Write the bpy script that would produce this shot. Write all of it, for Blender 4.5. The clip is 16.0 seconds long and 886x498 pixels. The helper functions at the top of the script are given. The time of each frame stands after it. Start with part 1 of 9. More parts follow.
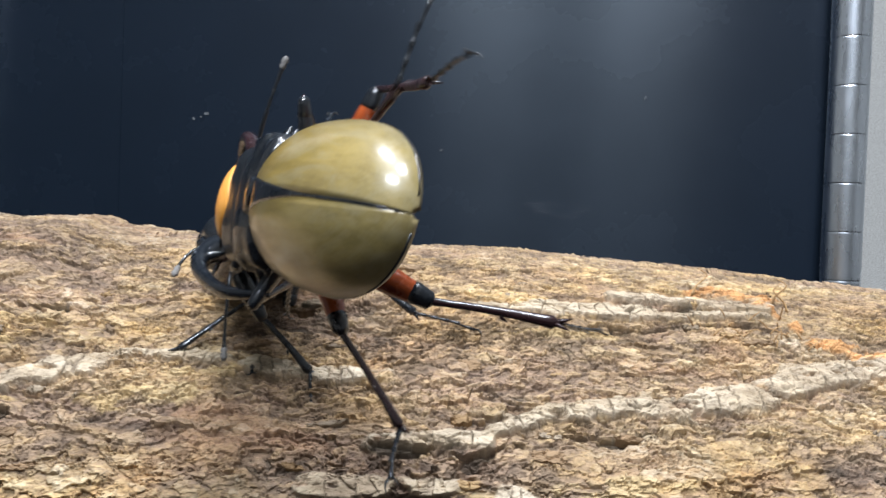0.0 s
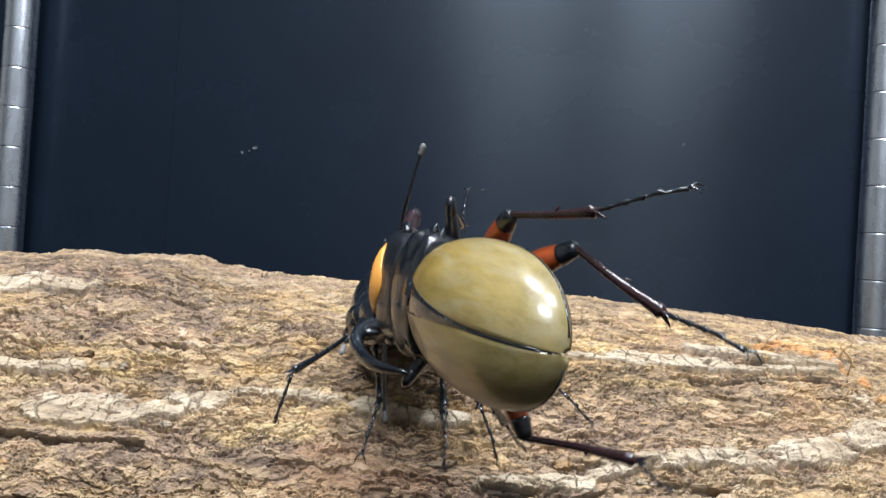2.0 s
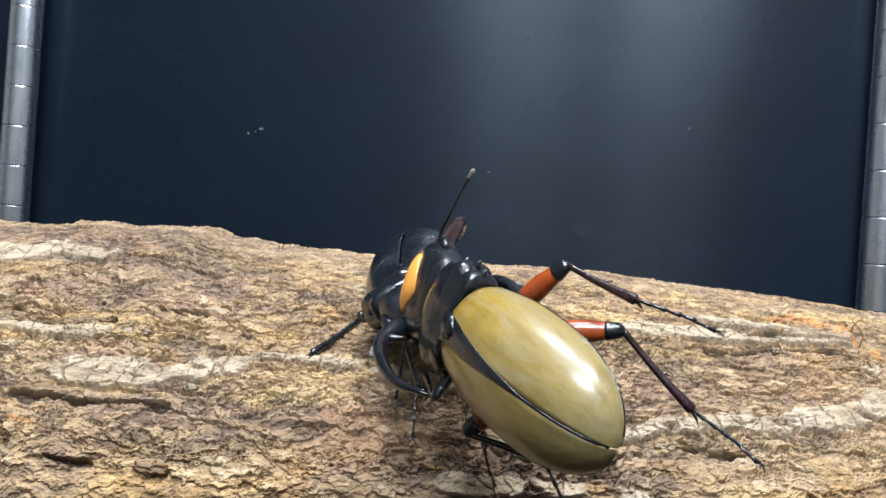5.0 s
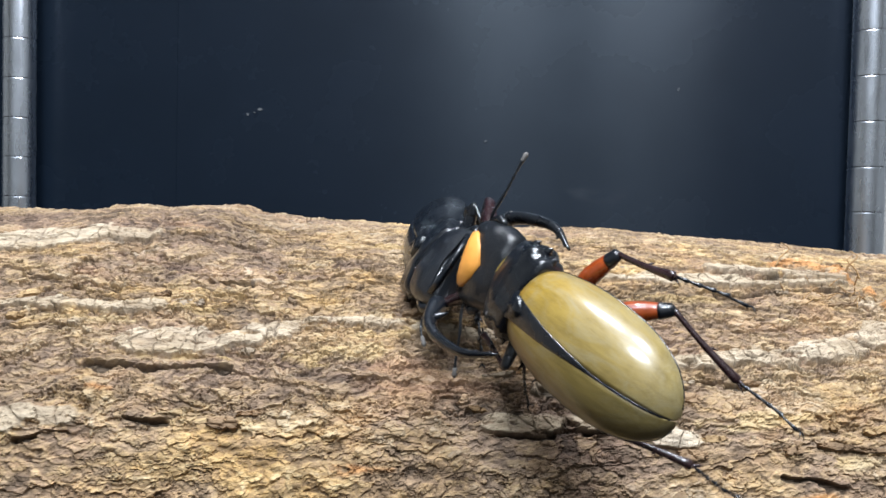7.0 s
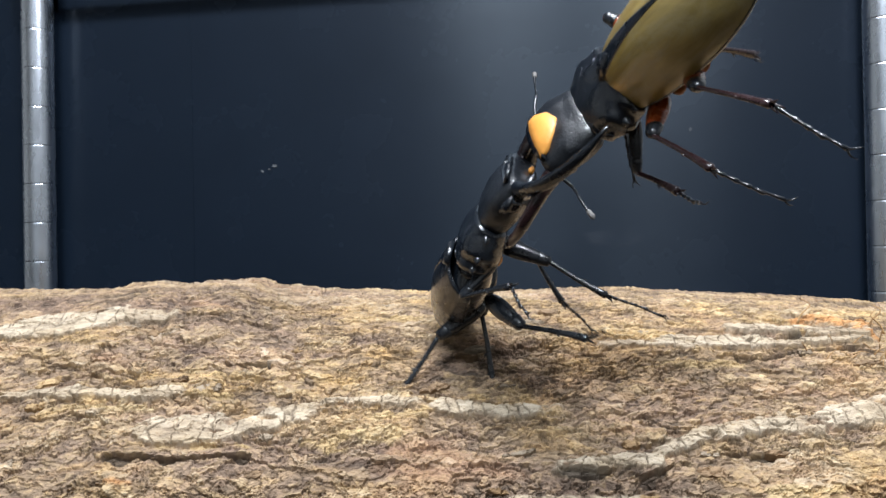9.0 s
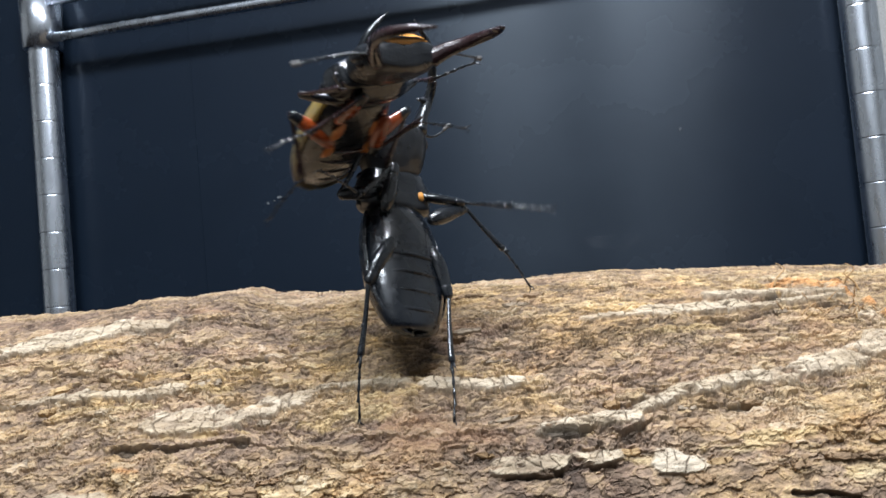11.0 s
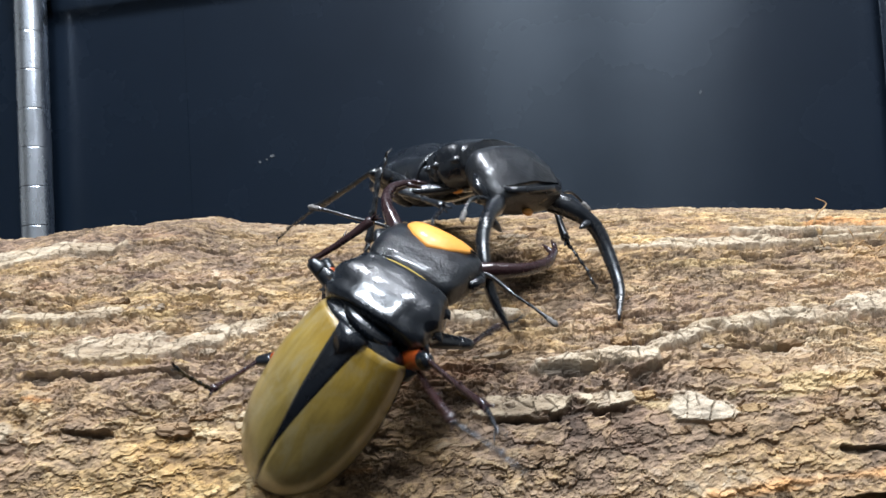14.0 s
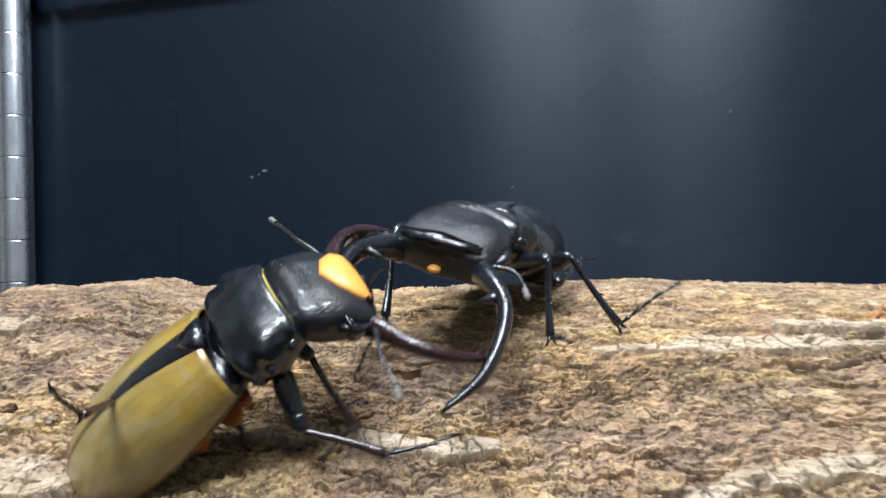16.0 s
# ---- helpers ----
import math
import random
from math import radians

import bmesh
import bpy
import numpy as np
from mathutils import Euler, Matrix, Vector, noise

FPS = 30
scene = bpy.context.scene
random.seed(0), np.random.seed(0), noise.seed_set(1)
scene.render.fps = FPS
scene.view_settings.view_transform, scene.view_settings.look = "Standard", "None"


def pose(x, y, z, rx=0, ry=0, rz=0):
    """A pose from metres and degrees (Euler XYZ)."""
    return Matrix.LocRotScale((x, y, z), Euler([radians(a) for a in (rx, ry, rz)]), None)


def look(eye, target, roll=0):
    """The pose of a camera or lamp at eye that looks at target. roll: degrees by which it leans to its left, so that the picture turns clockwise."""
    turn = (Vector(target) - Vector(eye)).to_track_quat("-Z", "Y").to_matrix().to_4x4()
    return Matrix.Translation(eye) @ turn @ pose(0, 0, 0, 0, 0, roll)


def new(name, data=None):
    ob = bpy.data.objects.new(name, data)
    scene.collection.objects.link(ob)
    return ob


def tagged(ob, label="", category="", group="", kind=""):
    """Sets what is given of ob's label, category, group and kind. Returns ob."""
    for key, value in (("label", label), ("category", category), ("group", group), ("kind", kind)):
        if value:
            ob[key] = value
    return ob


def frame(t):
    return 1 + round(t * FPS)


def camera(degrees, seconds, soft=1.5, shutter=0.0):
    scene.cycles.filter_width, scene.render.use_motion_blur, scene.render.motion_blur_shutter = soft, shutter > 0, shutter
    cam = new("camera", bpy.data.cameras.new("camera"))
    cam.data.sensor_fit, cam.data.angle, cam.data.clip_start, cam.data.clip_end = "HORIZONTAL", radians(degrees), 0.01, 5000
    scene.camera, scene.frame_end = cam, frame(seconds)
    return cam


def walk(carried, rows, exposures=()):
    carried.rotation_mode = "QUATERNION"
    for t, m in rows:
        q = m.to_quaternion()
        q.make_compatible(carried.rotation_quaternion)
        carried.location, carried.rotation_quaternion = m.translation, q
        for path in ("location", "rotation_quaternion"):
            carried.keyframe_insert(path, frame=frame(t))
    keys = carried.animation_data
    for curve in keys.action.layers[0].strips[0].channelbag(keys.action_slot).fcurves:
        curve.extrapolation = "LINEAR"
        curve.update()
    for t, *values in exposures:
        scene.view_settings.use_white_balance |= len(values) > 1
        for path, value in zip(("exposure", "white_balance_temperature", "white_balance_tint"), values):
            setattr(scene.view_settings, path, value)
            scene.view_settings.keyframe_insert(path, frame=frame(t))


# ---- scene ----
cam = camera(58.2, 16.0, shutter=0.4)
METRES, EYE, TILT, LEAN, TURN = 0.27, 0.07, 0.0, 0.0, 0.0
ROWS = [
    (0.0, 0.0, 0.0, 0.0, 0.04, -1.18, -2.13),
    (0.5, -0.0298, -0.0166, 0.0008, 0.08, -0.44, -2.6),
    (1.0, -0.0469, -0.0251, 0.0029, 0.21, 0.22, -3.02),
    (1.5, -0.0604, -0.0359, 0.0048, 0.34, 0.59, -3.36),
    (2.0, -0.0762, -0.0447, 0.017, 0.45, 0.77, -3.66),
    (2.5, -0.0834, -0.0425, 0.018, 0.48, 0.97, -3.96),
    (3.0, -0.0874, -0.038, 0.0098, 0.44, 0.97, -4.32),
    (3.5, -0.0853, -0.0409, 0.012, 0.46, 1.11, -4.55),
    (4.0, -0.0789, -0.0456, 0.0197, 0.56, 0.82, -4.58),
    (4.5, -0.0873, -0.0477, 0.0073, 0.46, 0.46, -4.46),
    (7.0, -0.1325, -0.1049, -0.0101, -0.85, -1.92, -1.26),
    (7.5, -0.1542, -0.1262, 0.0161, -0.93, -2.1, -0.69),
    (8.0, -0.1481, -0.1441, -0.0069, -0.75, -1.83, -0.4),
    (8.5, -0.1448, -0.1171, 0.0309, -0.09, -0.94, 0.02),
    (9.0, -0.1272, -0.1018, 0.0278, 0.52, 0.43, 1.03),
    (11.5, -0.0901, -0.1412, -0.0592, 2.29, 3.17, 5.59),
    (12.0, -0.1206, -0.1249, -0.099, 2.5, 3.09, 5.42),
    (12.5, -0.1135, -0.12, -0.1051, 2.62, 3.14, 5.13),
    (13.0, -0.1091, -0.1063, -0.1075, 2.71, 3.1, 4.73),
    (13.5, -0.0885, -0.0693, -0.1, 2.71, 3.05, 4.15),
    (14.0, -0.0801, -0.0222, -0.0849, 2.66, 2.87, 3.45),
    (14.5, -0.0565, 0.0187, -0.0806, 2.69, 2.98, 2.85),
    (15.0, -0.0418, 0.125, -0.033, 2.57, 2.87, 2.44),
    (15.5, -0.0663, 0.1783, -0.013, 3.29, 2.65, 2.26),
    (16.0, -0.0482, 0.1116, -0.0093, 4.0, 2.39, 2.36),
]
walk(cam, [(t, pose(0, 0, EYE, TILT, LEAN, TURN) @ pose(METRES * x, METRES * y, METRES * z, 90 + pitch, roll, yaw)) for t, x, y, z, yaw, pitch, roll in ROWS])

# ---- light: a bright lamp strip over the rack, a dim room round it ----
world = bpy.data.worlds.new("room_air")
scene.world = world
world.use_nodes = True
world.node_tree.nodes["Background"].inputs[0].default_value = (0.75, 0.85, 1.0, 1)
world.node_tree.nodes["Background"].inputs[1].default_value = 0.25


def area_lamp(name, eye, target, width, depth, watts, colour):
    data = bpy.data.lights.new(name, "AREA")
    data.shape, data.size, data.size_y, data.energy, data.color = "RECTANGLE", width, depth, watts, colour
    ob = new(name, data)
    ob.matrix_world = look(eye, target)
    return ob


area_lamp("lamp_over_rack", (0.100, -0.07, 0.59), (0.02, 0.17, 0.0), 0.15, 0.10, 3.2, (0.95, 1.0, 1.10))
area_lamp("lamp_strip", (-0.09, 0.09, 0.62), (-0.02, 0.15, 0.0), 0.14, 0.07, 3.0, (0.95, 1.0, 1.10))
area_lamp("ceiling_lamp", (-0.3, -1.35, 2.0), (0.0, 0.2, 0.0), 0.8, 0.30, 68.0, (0.84, 0.93, 1.04))
scene.view_settings.exposure = 0.0


# ---- materials ----
def material(name, colour=(0.5, 0.5, 0.5), rough=0.5, metal=0.0, coat=0.0, coat_rough=0.1, spec=0.5):
    m = bpy.data.materials.new(name)
    m.use_nodes = True
    b = m.node_tree.nodes["Principled BSDF"]
    b.inputs["Base Color"].default_value = (*colour, 1)
    b.inputs["Roughness"].default_value = rough
    b.inputs["Metallic"].default_value = metal
    b.inputs["Coat Weight"].default_value = coat
    b.inputs["Coat Roughness"].default_value = coat_rough
    b.inputs["Specular IOR Level"].default_value = spec
    return m, m.node_tree, b


def noise_node(tree, scale, detail=5.0, rough=0.55, stretch=(1, 1, 1), distort=0.0, coord="Object"):
    tc = tree.nodes.new("ShaderNodeTexCoord")
    mp = tree.nodes.new("ShaderNodeMapping")
    mp.inputs["Scale"].default_value = stretch
    n = tree.nodes.new("ShaderNodeTexNoise")
    n.inputs["Scale"].default_value, n.inputs["Detail"].default_value = scale, detail
    n.inputs["Roughness"].default_value, n.inputs["Distortion"].default_value = rough, distort
    tree.links.new(tc.outputs[coord], mp.inputs["Vector"])
    tree.links.new(mp.outputs["Vector"], n.inputs["Vector"])
    return n.outputs["Fac"]


def ramp(tree, fac, stops):
    r = tree.nodes.new("ShaderNodeValToRGB")
    e = r.color_ramp.elements
    while len(e) < len(stops):
        e.new(0.5)
    for el, (p, c) in zip(e, stops):
        el.position, el.color = p, (*c, 1)
    tree.links.new(fac, r.inputs["Fac"])
    return r.outputs["Color"]


def mix(tree, fac, a, b, blend="MIX"):
    n = tree.nodes.new("ShaderNodeMix")
    n.data_type, n.blend_type = "RGBA", blend
    for sock, v in ((n.inputs[0], fac), (n.inputs[6], a), (n.inputs[7], b)):
        if isinstance(v, (int, float)):
            sock.default_value = v
        elif isinstance(v, tuple):
            sock.default_value = (*v, 1)
        else:
            tree.links.new(v, sock)
    return n.outputs[2]


def bump(tree, bsdf, height, strength=0.3, dist=0.001, chain=None):
    n = tree.nodes.new("ShaderNodeBump")
    n.inputs["Strength"].default_value, n.inputs["Distance"].default_value = strength, dist
    tree.links.new(height, n.inputs["Height"])
    if chain is not None:
        tree.links.new(chain, n.inputs["Normal"])
    tree.links.new(n.outputs["Normal"], bsdf.inputs["Normal"])
    return n.outputs["Normal"]


def attribute(tree, name):
    n = tree.nodes.new("ShaderNodeAttribute")
    n.attribute_name = name
    return n.outputs["Fac"]


def thin_cracks(tree, scale, stretch, width):
    """Fine crack lines, 1 on a line and 0 off it."""
    tc = tree.nodes.new("ShaderNodeTexCoord")
    mp = tree.nodes.new("ShaderNodeMapping")
    mp.inputs["Scale"].default_value = stretch
    warp = tree.nodes.new("ShaderNodeTexNoise")
    warp.inputs["Scale"].default_value, warp.inputs["Detail"].default_value = scale * 0.5, 4
    add = tree.nodes.new("ShaderNodeVectorMath")
    add.operation = "MULTIPLY_ADD"
    add.inputs[1].default_value = (1.6 / scale,) * 3
    v = tree.nodes.new("ShaderNodeTexVoronoi")
    v.feature = "DISTANCE_TO_EDGE"
    v.inputs["Scale"].default_value = scale
    tree.links.new(tc.outputs["Object"], mp.inputs["Vector"])
    tree.links.new(mp.outputs["Vector"], warp.inputs["Vector"])
    tree.links.new(warp.outputs["Color"], add.inputs[0])
    tree.links.new(mp.outputs["Vector"], add.inputs[2])
    tree.links.new(add.outputs[0], v.inputs["Vector"])
    return ramp(tree, v.outputs["Distance"], [(0.0, (1, 1, 1)), (width, (0.6, 0.6, 0.6)), (2 * width, (0, 0, 0))])


def bark_material():
    m, t, b = material("bark", rough=0.85, spec=0.3)
    tone = attribute(t, "tone")
    fine = noise_node(t, 420, 8, 0.7, (0.55, 1, 1))
    mid = noise_node(t, 95, 6, 0.65, (0.4, 1, 1), 0.8)
    big = noise_node(t, 22, 4, 0.6, (0.5, 1, 1), 0.5)
    plates = ramp(t, tone, [(0.1, (0.050, 0.039, 0.031)), (0.3, (0.165, 0.120, 0.088)), (0.48, (0.28, 0.205, 0.138)), (0.64, (0.37, 0.27, 0.155)), (0.80, (0.43, 0.34, 0.225)), (0.97, (0.47, 0.40, 0.30))])
    grain = ramp(t, mid, [(0.28, (0.04, 0.03, 0.024)), (0.42, (0.16, 0.115, 0.076)), (0.55, (0.28, 0.20, 0.122)), (0.68, (0.37, 0.28, 0.17)), (0.8, (0.50, 0.43, 0.33))])
    c = mix(t, 0.30, plates, grain)
    warm = ramp(t, big, [(0.34, (0.62, 0.57, 0.58)), (0.45, (0.95, 0.89, 0.87)), (0.54, (1.06, 1.0, 0.91)), (0.66, (1.26, 1.11, 0.84))])
    c = mix(t, 0.85, c, warm, "MULTIPLY")
    speck = ramp(t, fine, [(0.3, (0.42, 0.38, 0.34)), (0.5, (1.0, 1.0, 1.0)), (0.72, (1.28, 1.26, 1.24))])
    c = mix(t, 0.9, c, speck, "MULTIPLY")
    rust = ramp(t, noise_node(t, 60, 3, 0.5, (0.5, 1, 1), 1.0), [(0.58, (0, 0, 0)), (0.74, (1, 1, 1))])
    c = mix(t, rust, c, mix(t, 0.30, c, (0.38, 0.20, 0.09)))
    hue = ramp(t, noise_node(t, 48, 4, 0.6, (0.45, 1, 1), 1.4), [(0.36, (0.96, 0.84, 0.90)), (0.5, (1.0, 1.0, 1.0)), (0.62, (1.22, 1.08, 0.72))])
    c = mix(t, 0.42, c, hue, "MULTIPLY")
    pale = mix(t, 0.9, ramp(t, mid, [(0.3, (0.26, 0.195, 0.125)), (0.46, (0.42, 0.34, 0.24)), (0.7, (0.54, 0.46, 0.355))]), speck, "MULTIPLY")
    gold = mix(t, 0.9, ramp(t, mid, [(0.3, (0.27, 0.175, 0.08)), (0.5, (0.50, 0.36, 0.175)), (0.7, (0.60, 0.48, 0.30))]), speck, "MULTIPLY")
    raw = mix(t, 0.9, ramp(t, mid, [(0.3, (0.34, 0.16, 0.06)), (0.5, (0.56, 0.30, 0.125)), (0.7, (0.66, 0.42, 0.22))]), speck, "MULTIPLY")
    c = mix(t, 1.0, c, (1.26, 1.30, 1.32), "MULTIPLY")
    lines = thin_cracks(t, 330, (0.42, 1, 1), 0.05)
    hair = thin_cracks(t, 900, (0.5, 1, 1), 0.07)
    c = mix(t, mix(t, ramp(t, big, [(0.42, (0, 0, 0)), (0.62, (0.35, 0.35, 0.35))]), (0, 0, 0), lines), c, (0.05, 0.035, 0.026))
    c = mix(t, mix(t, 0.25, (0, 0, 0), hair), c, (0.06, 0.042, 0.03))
    c = mix(t, attribute(t, "gold"), c, gold)
    c = mix(t, attribute(t, "pale"), c, pale)
    c = mix(t, attribute(t, "raw"), c, raw)
    # cracks and flake joints painted dark: crevice shade and dirt in one colour
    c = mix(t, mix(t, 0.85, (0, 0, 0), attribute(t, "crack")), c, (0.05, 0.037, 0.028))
    t.links.new(c, b.inputs["Base Color"])
    n1 = bump(t, b, mid, 0.5, 0.0012)
    n2 = bump(t, b, fine, 0.8, 0.0007, n1)
    n3 = bump(t, b, lines, -0.25, 0.0006, n2)
    bump(t, b, hair, -0.3, 0.0003, n3)
    return m


def plate_material(name, light, dark):
    m, t, b = material(name, rough=0.8, spec=0.3)
    fine = noise_node(t, 600, 8, 0.7, (0.6, 1, 1))
    mid = noise_node(t, 140, 6, 0.65, (0.5, 1, 1), 0.6)
    c = ramp(t, mid, [(0.3, dark), (0.45, tuple(0.5 * (p + q) for p, q in zip(dark, light))), (0.6, light), (0.8, tuple(min(0.8, 1.2 * p) for p in light))])
    info = t.nodes.new("ShaderNodeObjectInfo")
    c = mix(t, 0.6, c, ramp(t, info.outputs["Random"], [(0.0, (0.72, 0.68, 0.62)), (1.0, (1.12, 1.12, 1.12))]), "MULTIPLY")
    c = mix(t, 0.8, c, ramp(t, fine, [(0.3, (0.55, 0.5, 0.46)), (0.55, (1, 1, 1)), (0.75, (1.25, 1.25, 1.25))]), "MULTIPLY")
    t.links.new(c, b.inputs["Base Color"])
    n1 = bump(t, b, mid, 0.5, 0.001)
    bump(t, b, fine, 0.7, 0.0005, n1)
    return m


def panel_material():
    m, t, b = material("black_panel", (0.010, 0.016, 0.026), 0.36, coat=0.22, coat_rough=0.55, spec=0.19)
    lines = noise_node(t, 1.0, 2, 0.5, (420, 1, 1.5))
    smudge = noise_node(t, 14, 5, 0.6)
    c = ramp(t, smudge, [(0.3, (0.0030, 0.0072, 0.0140)), (0.7, (0.0043, 0.0092, 0.0175))])
    t.links.new(c, b.inputs["Base Color"])
    t.links.new(ramp(t, smudge, [(0.3, (0.25, 0.25, 0.25)), (0.7, (0.29, 0.29, 0.29))]), b.inputs["Roughness"])
    b.inputs["Anisotropic"].default_value = 0.95
    b.inputs["Specular Tint"].default_value = (0.80, 0.92, 1.0, 1)
    b.inputs["Coat Tint"].default_value = (0.88, 0.94, 1.0, 1)
    b.inputs["Anisotropic Rotation"].default_value = 0.0
    tangent = t.nodes.new("ShaderNodeTangent")
    tangent.direction_type, tangent.axis = "RADIAL", "X"
    t.links.new(tangent.outputs[0], b.inputs["Tangent"])
    bump(t, b, lines, 0.05, 0.0004)
    return m


def pole_material():
    m, t, b = material("chromed_steel", (0.62, 0.66, 0.72), 0.28, 1.0)
    n = noise_node(t, 120, 5, 0.6, (1, 1, 0.3))
    t.links.new(ramp(t, n, [(0.35, (0.24, 0.24, 0.24)), (0.7, (0.32, 0.32, 0.32))]), b.inputs["Roughness"])
    t.links.new(ramp(t, noise_node(t, 40, 4), [(0.3, (0.58, 0.63, 0.70)), (0.7, (0.68, 0.73, 0.80))]), b.inputs["Base Color"])
    return m


def chitin(name, colour, rough=0.22, grain=0.0, coat=0.5, vary=0.3):
    m, t, b = material(name, colour, rough, coat=coat, coat_rough=0.07)
    n = noise_node(t, 160, 5, 0.6)
    lo = tuple(p * (1 - vary) for p in colour)
    hi = tuple(min(1, p * (1 + vary)) for p in colour)
    t.links.new(ramp(t, n, [(0.3, lo), (0.7, hi)]), b.inputs["Base Color"])
    t.links.new(ramp(t, n, [(0.3, (rough * 0.8,) * 3), (0.7, (rough * 1.4,) * 3)]), b.inputs["Roughness"])
    dents = bump(t, b, noise_node(t, 230, 4, 0.55), 0.22, 0.0012)
    if grain:
        bump(t, b, noise_node(t, 2300, 3, 0.6), grain, 0.0003, dents)
    return m


def elytra_material():
    m, t, b = material("olive_yellow_elytra", rough=0.38, coat=0.8, coat_rough=0.17)
    tc = t.nodes.new("ShaderNodeTexCoord")
    sep = t.nodes.new("ShaderNodeSeparateXYZ")
    t.links.new(tc.outputs["Object"], sep.inputs[0])
    mr = t.nodes.new("ShaderNodeMapRange")
    mr.inputs["From Min"].default_value, mr.inputs["From Max"].default_value = -0.036, 0.0
    t.links.new(sep.outputs["Y"], mr.inputs["Value"])
    c = ramp(t, mr.outputs[0], [(0.0, (0.262, 0.200, 0.076)), (0.5, (0.285, 0.203, 0.056)), (0.85, (0.31, 0.203, 0.034)), (1.0, (0.285, 0.174, 0.023))])
    streak = noise_node(t, 520, 6, 0.7, (1, 0.16, 1))
    cloud = noise_node(t, 90, 4, 0.55, (1, 0.5, 1))
    c = mix(t, 0.8, c, ramp(t, streak, [(0.32, (0.66, 0.64, 0.58)), (0.5, (0.96, 0.96, 0.94)), (0.68, (1.24, 1.25, 1.30))]), "MULTIPLY")
    c = mix(t, 0.7, c, ramp(t, cloud, [(0.3, (0.76, 0.79, 0.76)), (0.65, (1.08, 1.06, 1.02))]), "MULTIPLY")
    scuff = noise_node(t, 240, 7, 0.75, (1, 0.35, 1), 1.2)
    c = mix(t, ramp(t, scuff, [(0.46, (0, 0, 0)), (0.66, (0.55, 0.55, 0.55))]), c, (0.31, 0.265, 0.155))
    c = mix(t, ramp(t, noise_node(t, 420, 6, 0.8, (1, 0.6, 1)), [(0.60, (0, 0, 0)), (0.74, (0.5, 0.5, 0.5))]), c, (0.17, 0.13, 0.05))
    t.links.new(c, b.inputs["Base Color"])
    dents = bump(t, b, noise_node(t, 130, 4, 0.55, (1, 0.6, 1)), 0.16, 0.0012)
    bump(t, b, streak, 0.05, 0.0004, dents)
    return m


BARK = bark_material()
GREY_BARK = plate_material("grey_bark", (0.33, 0.265, 0.19), (0.12, 0.085, 0.056))
TAN_BARK = plate_material("tan_bark", (0.42, 0.29, 0.15), (0.17, 0.10, 0.05))
SAPWOOD = plate_material("pale_sapwood", (0.66, 0.47, 0.20), (0.40, 0.24, 0.09))
FIBRE = plate_material("wood_fibre", (0.55, 0.36, 0.18), (0.30, 0.17, 0.08))
PANEL = panel_material()
CHROME = pole_material()
DUST = plate_material("grey_dust", (0.10, 0.11, 0.12), (0.05, 0.055, 0.06))


def film_material():
    m, t, b = material("dusty_film", (0.12, 0.13, 0.15), 0.8)
    t.links.new(ramp(t, noise_node(t, 90, 5, 0.6, (0.5, 1, 1)), [(0.42, (0.0, 0.0, 0.0)), (0.7, (0.11, 0.11, 0.11))]), b.inputs["Alpha"])
    return m


FILM = film_material()
WHITE = plate_material("white_paint", (0.80, 0.80, 0.79), (0.74, 0.74, 0.73))
SHELF = plate_material("dark_shelf", (0.011, 0.008, 0.007), (0.005, 0.004, 0.004))
SHELF.node_tree.nodes["Principled BSDF"].inputs["Specular IOR Level"].default_value = 0.08
ELYTRA = elytra_material()
BLACK = chitin("black_chitin", (0.005, 0.007, 0.010), 0.25, 0.16, 0.5, 0.45)
BLACK_GRAIN = chitin("granular_black_chitin", (0.007, 0.009, 0.012), 0.30, 0.6, 0.4, 0.45)
RED_BLACK = chitin("red_black_chitin", (0.022, 0.009, 0.010), 0.24)
RED_FEMUR = chitin("orange_red_chitin", (0.26, 0.045, 0.007), 0.26, vary=0.6)
RUST_ORANGE = chitin("rust_orange_chitin", (0.40, 0.125, 0.020), 0.42, 0.0, 0.2, 0.3)
ORANGE = chitin("orange_chitin", (0.72, 0.31, 0.055), 0.42, 0.0, 0.2, 0.16)
GOLD = chitin("golden_hair_fringe", (0.42, 0.30, 0.06), 0.6, 0.8, 0.0)
EYE_MAT = chitin("glossy_eye", (0.02, 0.014, 0.012), 0.12)
CLUB = chitin("grey_antenna_club", (0.16, 0.15, 0.14), 0.7, 0.6, 0.0)


# ---- mesh helpers ----
def finish(name, bm, mat, smooth=True):
    me = bpy.data.meshes.new(name)
    bmesh.ops.recalc_face_normals(bm, faces=bm.faces)
    bm.to_mesh(me)
    bm.free()
    for p in me.polygons:
        p.use_smooth = smooth
    me.materials.append(mat)
    return me


def part(name, bm, mat, parent, label="", smooth=True):
    ob = new(name, finish(name, bm, mat, smooth))
    ob.parent = parent
    if label:
        tagged(ob, label)
    return ob


def box(bm, x0, y0, z0, x1, y1, z1, bevel=0.0):
    r = bmesh.ops.create_cube(bm, size=1, matrix=Matrix.LocRotScale(((x0 + x1) / 2, (y0 + y1) / 2, (z0 + z1) / 2), None, (x1 - x0, y1 - y0, z1 - z0)))
    if bevel:
        edges = list({e for v in r["verts"] for e in v.link_edges})
        bmesh.ops.bevel(bm, geom=edges, offset=bevel, segments=2, affect="EDGES")


